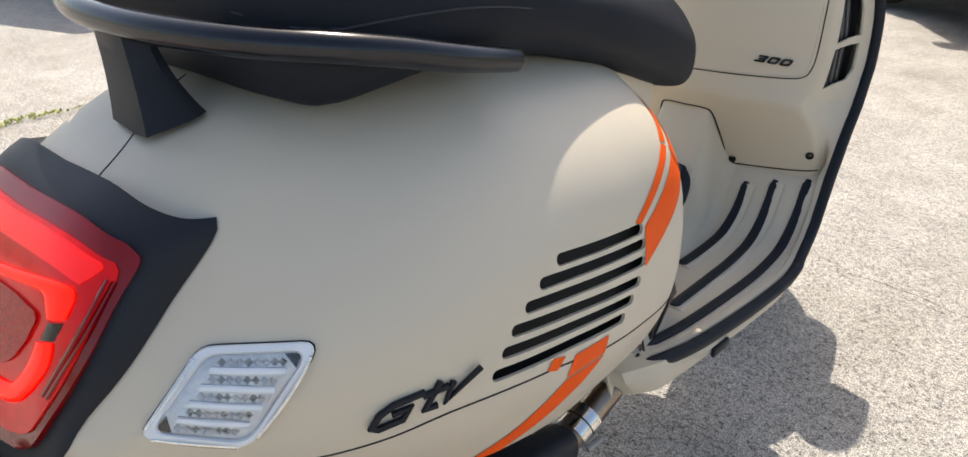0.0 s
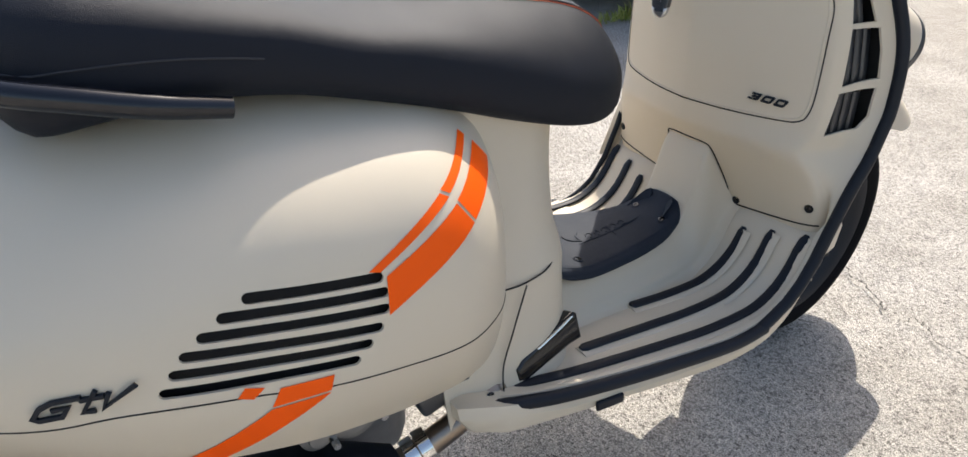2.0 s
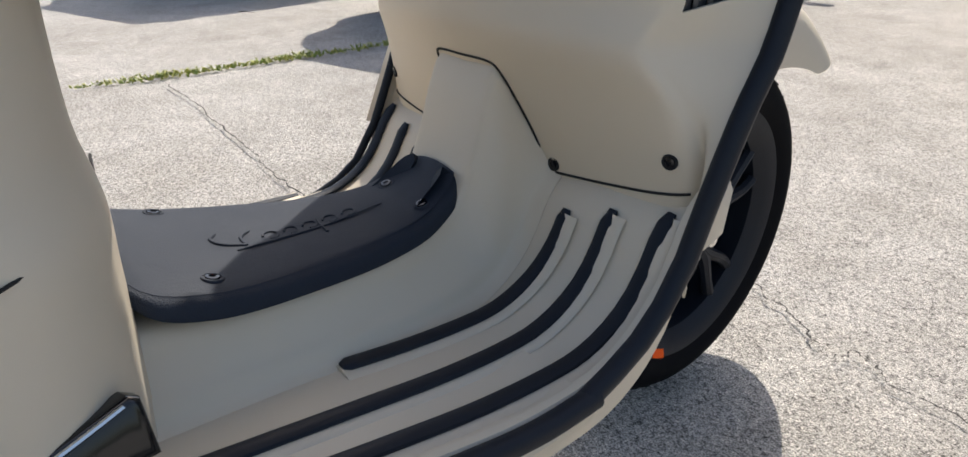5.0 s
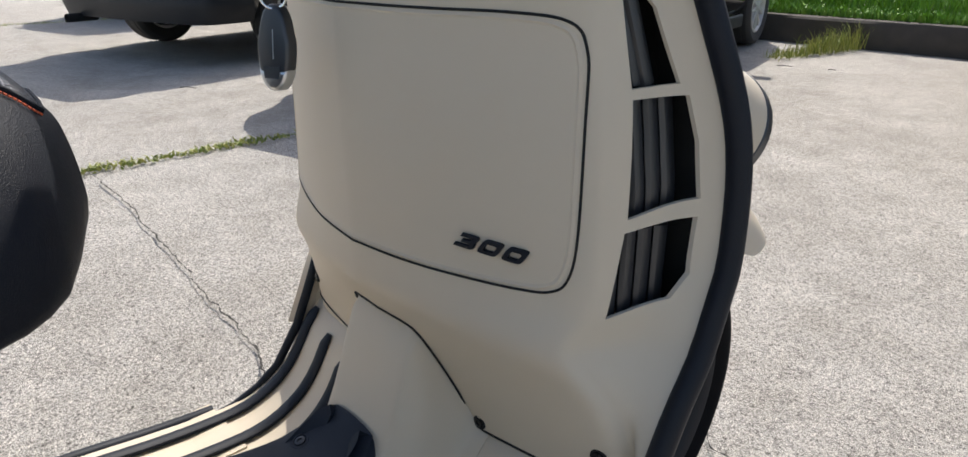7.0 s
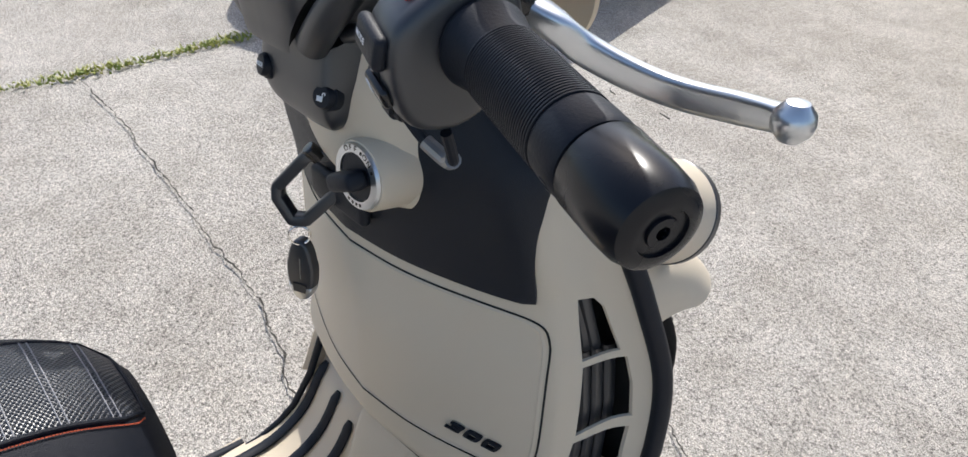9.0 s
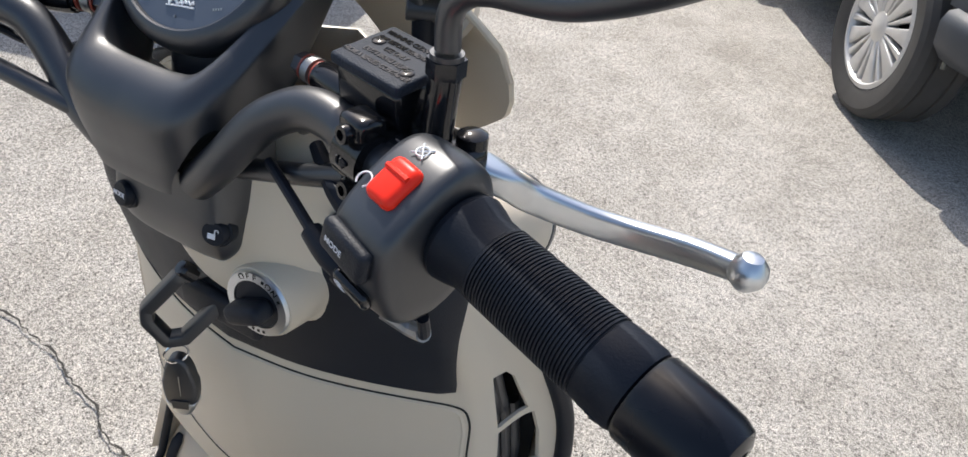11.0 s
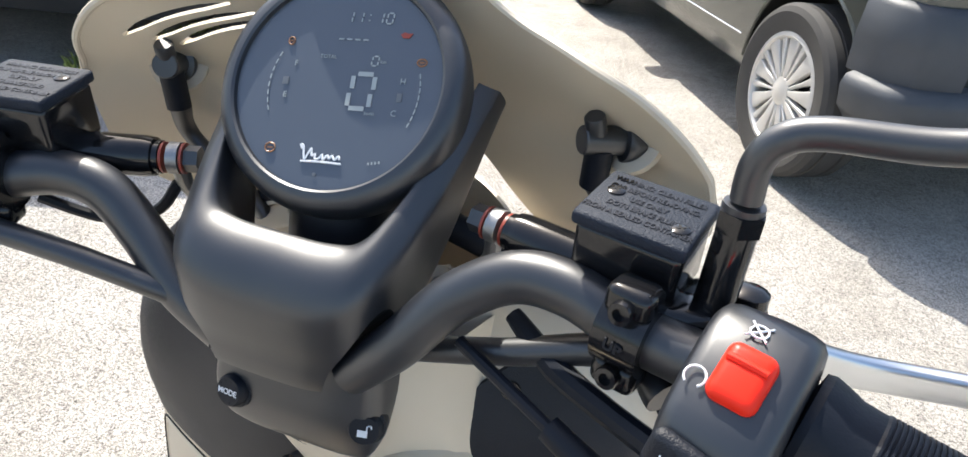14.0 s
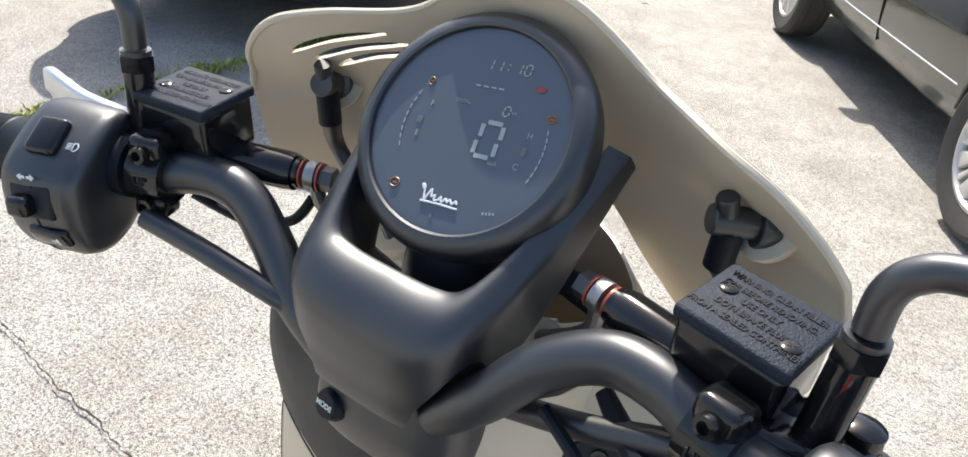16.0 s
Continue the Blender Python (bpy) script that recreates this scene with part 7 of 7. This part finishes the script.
    plan = [(-0.855, -0.40), (-0.84, -0.62), (-0.76, -0.77), (-0.5, -0.83), (0, -0.85), (0.5, -0.83), (0.76, -0.77), (0.84, -0.62), (0.855, -0.40)]
    part("rear_bumper", wrap_bumper(plan, [(0.26, -0.10), (0.27, -0.02), (0.36, 0.008), (0.44, 0.006), (0.46, -0.01), (0.46, -0.12)]), BUMPER_DARK, car, "dark plastic lower bumper", sharp=50)
    front = [(0.83, 2.95), (0.78, 3.12), (0.6, 3.27), (0, 3.36), (-0.6, 3.27), (-0.78, 3.12), (-0.83, 2.95)]
    part("front_bumper", wrap_bumper(front, [(0.24, -0.08), (0.25, -0.01), (0.34, 0.008), (0.46, 0.004), (0.47, -0.10)]), BUMPER_DARK, car, sharp=50)
    part("exhaust_pipe", lathe([(0.026, 0), (0.03, 0), (0.03, 0.22), (0.026, 0.22), (0.026, 0)], (-0.48, -0.92, 0.26), (0, 1, 0), 20), HOLE, car)
    plate(car, -0.80, 0.62)
    for y in (0, wb):
        for s in (1, -1):
            car_wheel(car, s * (w - 0.105), y, s, r, False)
    return car


F_ROW = 16.1
row_way = Vector((-math.sin(radians(F_ROW)), math.cos(radians(F_ROW)), 0))
row_side = Vector((row_way.y, -row_way.x, 0))
first = Vector((-2.03, 4.00, 0)) - row_side * 0.86
hatchback("car", "glossy black hatchback parked with silver alloy wheels", first, F_ROW, BLACK_PAINT)
hatchback("car", "black hatchback parked on concrete casting a long shadow", Vector((-5.30, 3.15, 0)), F_ROW, BLACK_PAINT)
hatchback("car", "dark red hatchback parked beyond the black cars", Vector((-8.35, 3.95, 0)), F_ROW, RED_PAINT)


def van():
    f = Vector((-0.49, 0.872, 0)).normalized()
    s = Vector((f.y, -f.x, 0))
    w, r, wb = 0.90, 0.312, 2.56
    base = Vector((0.345, 3.66, 0)) + s * (w + 0.035)
    car = thing("van", "grey-green people carrier with grey plastic bumper and silver wheel covers", "van", Matrix.Translation(base) @ pose(0, 0, 0, 0, 0, math.degrees(math.atan2(-f.x, f.y))))
    st = [(-0.50, w * 0.88, 0.46, 1.00), (-0.46, w * 0.95, 0.41, 1.04), (-0.32, w * 0.99, 0.35, 1.06), (0.0, w, 0.25, 1.06), (1.3, w, 0.235, 1.04), (2.45, w, 0.24, 1.02), (2.95, w * 0.97, 0.25, 0.93), (3.3, w * 0.88, 0.28, 0.78), (3.45, w * 0.66, 0.36, 0.64)]
    body_ob = part("body", loft_solid(st, car_section), VAN_PAINT, car, "", sharp=50)
    cut = bmesh.new()
    for y in (0, wb):
        for k in (1, -1):
            lathe([(0, -0.24), (0.375, -0.24), (0.375, 0.2), (0, 0.2)], (k * w * 0.95, y, r + 0.02), (1, 0, 0), 44, cut)
    solid_cut(body_ob, cut)
    cabin = [(-0.47, w * 0.90, w * 0.84, 1.0, 1.62), (-0.42, w * 0.95, w * 0.86, 1.0, 1.74), (-0.2, w * 0.96, w * 0.86, 1.0, 1.79), (0.8, w * 0.96, w * 0.86, 1.0, 1.82), (1.5, w * 0.95, w * 0.84, 1.0, 1.78), (1.9, w * 0.93, w * 0.82, 1.0, 1.60), (2.6, w * 0.88, w * 0.84, 0.94, 1.08)]
    part("cabin_glass", loft_solid(cabin, cabin_section), CAR_GLASS, car, "dark windows", sharp=50)
    part("roof", loft_solid([(-0.46, w * 0.80, 1.70, 1.78), (-0.2, w * 0.82, 1.76, 1.82), (0.8, w * 0.82, 1.79, 1.85), (1.5, w * 0.80, 1.74, 1.80), (1.72, w * 0.74, 1.68, 1.72)], lambda a, zl, zt: mirrored([(0, zl), (a, zl), (a, zt - 0.015), (a * 0.92, zt), (0, zt + 0.012)]), 4), VAN_PAINT, car)
    for k in (1, -1):
        for pts in ([(0.83, 2.5, 1.0), (0.79, 2.1, 1.42), (0.73, 1.68, 1.74)], [(0.875, 1.10, 1.0), (0.83, 1.08, 1.4), (0.76, 1.06, 1.80)], [(0.875, 0.05, 1.0), (0.84, 0.03, 1.4), (0.77, 0.01, 1.80)], [(0.83, -0.46, 1.0), (0.80, -0.46, 1.4), (0.74, -0.42, 1.74)]):
            part("pillar", tube([(k * x, y, z) for x, y, z in pts], 0.045, 10, n=4), VAN_PAINT, car)
        part("door_mirror", rbox((0.2, 0.12, 0.17), 0.045, Matrix.Translation((k * 1.0, 1.95, 1.05))), BUMPER, car)
        part("side_moulding", rbox((0.045, 0.72, 0.135), 0.022, Matrix.Translation((k * 0.900, 0.86, 0.63)), seg=4), BUMPER, car, "grey plastic side moulding")
        part("side_moulding", rbox((0.045, 0.88, 0.135), 0.022, Matrix.Translation((k * 0.900, 1.72, 0.63)), seg=4), BUMPER, car)
        for y0 in (1.27, 2.28):
            part("door_gap", tube([(k * (w - 0.028), y0, 0.33), (k * (w + 0.001), y0, 0.50), (k * (w + 0.001), y0, 0.70), (k * (w * 0.97), y0, 0.98)], 0.004, 6, n=5), HOLE, car)
        part("sill_gap", tube([(k * (w * 0.985), 0.44, 0.40), (k * (w * 0.985), 1.27, 0.395), (k * (w * 0.985), 2.20, 0.395)], 0.004, 6, n=5), CHROME, car, "bright sill line")
        part("arch_lip", tube([(k * (w - 0.004), 0.372 * math.cos(a), r + 0.02 + 0.372 * math.sin(a)) for a in (math.pi * (0.0 + j / 16) for j in range(17))], 0.009, 8, n=1), VAN_PAINT, car)
        part("tail_light", rbox((0.09, 0.12, 0.62), 0.03, Matrix.Translation((k * 0.825, -0.44, 1.22))), CAR_LENS, car, "tall red tail light")
        part("headlight", rbox((0.28, 0.2, 0.22), 0.05, Matrix.Translation((k * 0.66, 3.22, 0.78)) @ pose(0, 0, 0, 0, 0, k * 24)), CAR_GLASS, car)
        corner = [(k * 0.915, -0.30), (k * 0.90, -0.42), (k * 0.85, -0.505), (k * 0.79, -0.530), (k * 0.70, -0.542)]
        corner = corner if k < 0 else corner[::-1]
        part("bumper_corner", wrap_bumper(corner, [(0.50, -0.03), (0.505, 0.006), (0.62, 0.012), (0.72, 0.004), (0.745, -0.02), (0.74, -0.06)]), BUMPER, car, "grey plastic bumper corner", sharp=60)
    plan = [(-0.925, -0.345), (-0.91, -0.45), (-0.83, -0.55), (-0.5, -0.58), (0, -0.59), (0.5, -0.58), (0.83, -0.55), (0.91, -0.45), (0.925, -0.345)]
    part("rear_bumper", wrap_bumper(plan, [(0.325, -0.15), (0.33, -0.10), (0.355, -0.02), (0.40, 0.02), (0.47, 0.032), (0.50, 0.02), (0.515, -0.03), (0.515, -0.15)]), BUMPER, car, "weathered dark grey plastic rear bumper", sharp=60)
    front = [(0.87, 3.0), (0.82, 3.22), (0.6, 3.42), (0, 3.50), (-0.6, 3.42), (-0.82, 3.22), (-0.87, 3.0)]
    part("front_bumper", wrap_bumper(front, [(0.24, -0.1), (0.25, -0.01), (0.36, 0.01), (0.56, 0.006), (0.57, -0.10)]), BUMPER, car, sharp=60)
    part("tailgate_gap", tube([(-0.40, -0.506, 0.55), (-0.40, -0.506, 0.80), (-0.74, -0.49, 0.96)], 0.004, 6, n=5), HOLE, car)
    plate(car, -0.528, 0.66, -0.25)
    for y in (0, wb):
        for k in (1, -1):
            car_wheel(car, k * (w - 0.060), y, k, r, True)


van()

# ---- kerb, verge and weeds ----
KERB = material("dark_weathered_kerb", (0.075, 0.065, 0.055), 0.9, vary=0.5, scale=7, bump=0.8, bump_scale=90)
SOIL = material("verge_soil", (0.06, 0.075, 0.03), 0.95, vary=0.4, scale=6, bump=0.5, bump_scale=60)


def leaf_material(name, low, high):
    m = material(name, low, 0.55, vary=0.2, scale=3)
    n, l = m.node_tree.nodes, m.node_tree.links
    p = n["Principled BSDF"]
    g, x = n.new("ShaderNodeNewGeometry"), n.new("ShaderNodeMix")
    x.data_type = "RGBA"
    x.inputs["A"].default_value, x.inputs["B"].default_value = (*low, 1), (*high, 1)
    l.new(g.outputs["Random Per Island"], x.inputs["Factor"])
    l.new(x.outputs["Result"], p.inputs["Base Color"])
    p.inputs["Subsurface Weight"].default_value = 0.0
    return m


GRASS = leaf_material("grass_blades", (0.08, 0.20, 0.015), (0.28, 0.46, 0.06))
WEED = leaf_material("joint_weeds", (0.16, 0.22, 0.03), (0.46, 0.45, 0.12))


def kerb_y(x):
    return 6.98 + 0.045 * (x + 1.4)


def verge():
    def wall(name, x0, x1, n):
        bm = bmesh.new()
        rnd = random.Random(3)
        rings = []
        for k in range(n + 1):
            x = x0 + (x1 - x0) * k / n
            y, j = kerb_y(x), rnd.uniform(-0.006, 0.006)
            rings.append([(x, y, -0.05), (x, y + j, 0.05), (x, y + 0.006 + j, 0.185), (x, y + 0.022, 0.205 + j * 0.5), (x, y + 0.11, 0.21), (x, y + 0.13, 0.19), (x, y + 0.13, -0.05)])
        skin(bm, rings, True, True)
        tagged(part(name, bm, KERB, None), "dark weathered concrete kerb along the grass verge", "kerb", kind="structure")
    wall("kerb", -40, 30, 700)
    bm = bmesh.new()
    rnd = random.Random(4)
    xs = [-400, -120, -40] + [-14 + k for k in range(25)] + [30, 120, 400]
    rows = []
    for d, z in ((0.12, 0.19), (0.6, 0.22), (1.5, 0.34), (3, 0.55), (8, 0.9), (40, 1.4), (380, 2.0)):
        rows.append([(x, max(min(kerb_y(x), 9), 4) + d, z + rnd.uniform(-0.03, 0.03) * min(1, d)) for x in xs])
    skin(bm, rows, closed=False)
    tagged(part("verge", bm, SOIL, None), "grassy soil bank behind the kerb", "verge", kind="structure")


verge()


def blades(name, label, spots, mat, seed):
    """Bent grass blades; spots: (x, y, z, height, width)."""
    rnd = random.Random(seed)
    verts, faces = [], []
    for x, y, z, h, w in spots:
        a, lean = rnd.uniform(0, 6.283), rnd.uniform(0.1, 0.7 if h > 0.05 else 2.0) * h
        cx, cy = math.cos(a), math.sin(a)
        b = rnd.uniform(0, 6.283)
        sx, sy = math.cos(b) * w / 2, math.sin(b) * w / 2
        i = len(verts)
        verts += [(x - sx, y - sy, z), (x + sx, y + sy, z), (x + cx * lean * 0.35 + sx * 0.7, y + cy * lean * 0.35 + sy * 0.7, z + h * 0.6),
                  (x + cx * lean * 0.35 - sx * 0.7, y + cy * lean * 0.35 - sy * 0.7, z + h * 0.6), (x + cx * lean, y + cy * lean, z + h * rnd.uniform(0.8, 1.0))]
        faces += [(i, i + 1, i + 2, i + 3), (i + 3, i + 2, i + 4)]
    me = bpy.data.meshes.new(name)
    me.from_pydata(verts, [], faces)
    me.materials.append(mat)
    return tagged(new(name, me), label, "grass", kind="stuff")


def grow():
    rnd = random.Random(11)
    spots = []
    for k in range(36000):
        d = rnd.random() ** 1.5 * 3.6
        x = rnd.uniform(-6.5, 2.0)
        near = d < 0.35
        spots.append((x, kerb_y(x) + 0.12 + d, 0.19 + 0.03 * min(d, 0.5) / 0.5 + max(0, d - 0.5) * 0.13, rnd.uniform(0.04, 0.11) if near else rnd.uniform(0.12, 0.34), rnd.uniform(0.012, 0.03) if near else rnd.uniform(0.006, 0.013)))
    blades("grass", "long bright green grass on the verge", spots, GRASS, 1)
    spots = []
    y = -1.0
    while y < 5.6:
        y += rnd.uniform(0.0006, 0.0022) * (3 if y < 0.6 else 1)
        thick = 0.5 + 0.5 * math.sin(y * 7.3) * math.sin(y * 3.1 + 1)
        lush = 2.6 if y > 2.25 else 1.0
        if rnd.random() < 0.25 + 0.75 * thick:
            spots.append((-2.410 + rnd.gauss(0, (0.010 + 0.014 * thick) * (1.5 if y > 2.25 else 1)) + 0.012 * math.sin(y * 5), y, -0.004, rnd.uniform(0.006, 0.020) * (0.6 + thick) * lush, rnd.uniform(0.006, 0.014)))
    for k in range(700):
        u = rnd.random()
        spots.append((-2.25 + 0.12 * u + rnd.gauss(0, 0.05), 5.9 + 0.95 * u + rnd.gauss(0, 0.05), 0, rnd.uniform(0.03, 0.20) * (0.35 + u), rnd.uniform(0.004, 0.009)))
    for k in range(500):
        spots.append((-8.12 + rnd.gauss(0, 0.015), rnd.uniform(0.5, 4), 0, rnd.uniform(0.01, 0.03), rnd.uniform(0.004, 0.01)))
    blades("weeds", "low green moss and weeds in the concrete joints", spots, WEED, 2)


grow()


def twig(x, y, heading, length, bend):
    bm = tube([(0, 0, 0.003), (length * 0.4, bend, 0.006), (length, 0, 0.004)], [0.0028, 0.0022, 0.0012], 6, n=3)
    ob = part("twig", bm, CRACK, None)
    ob.matrix_world = pose(x, y, 0.0, 0, 0, heading)
    tagged(ob, "small dry brown twig lying on concrete", "twig", "twigs on the yard")


for q in ((-2.06, 5.58, 20, 0.10, 0.012), (-1.22, 3.2, 130, 0.05, 0.004), (-1.10, 2.87, 150, 0.06, 0.01), (-0.85, 2.86, 170, 0.05, 0.003), (-1.76, 5.68, 10, 0.05, 0.008), (-3.80, 2.26, 30, 0.11, 0.012)):
    twig(*q)
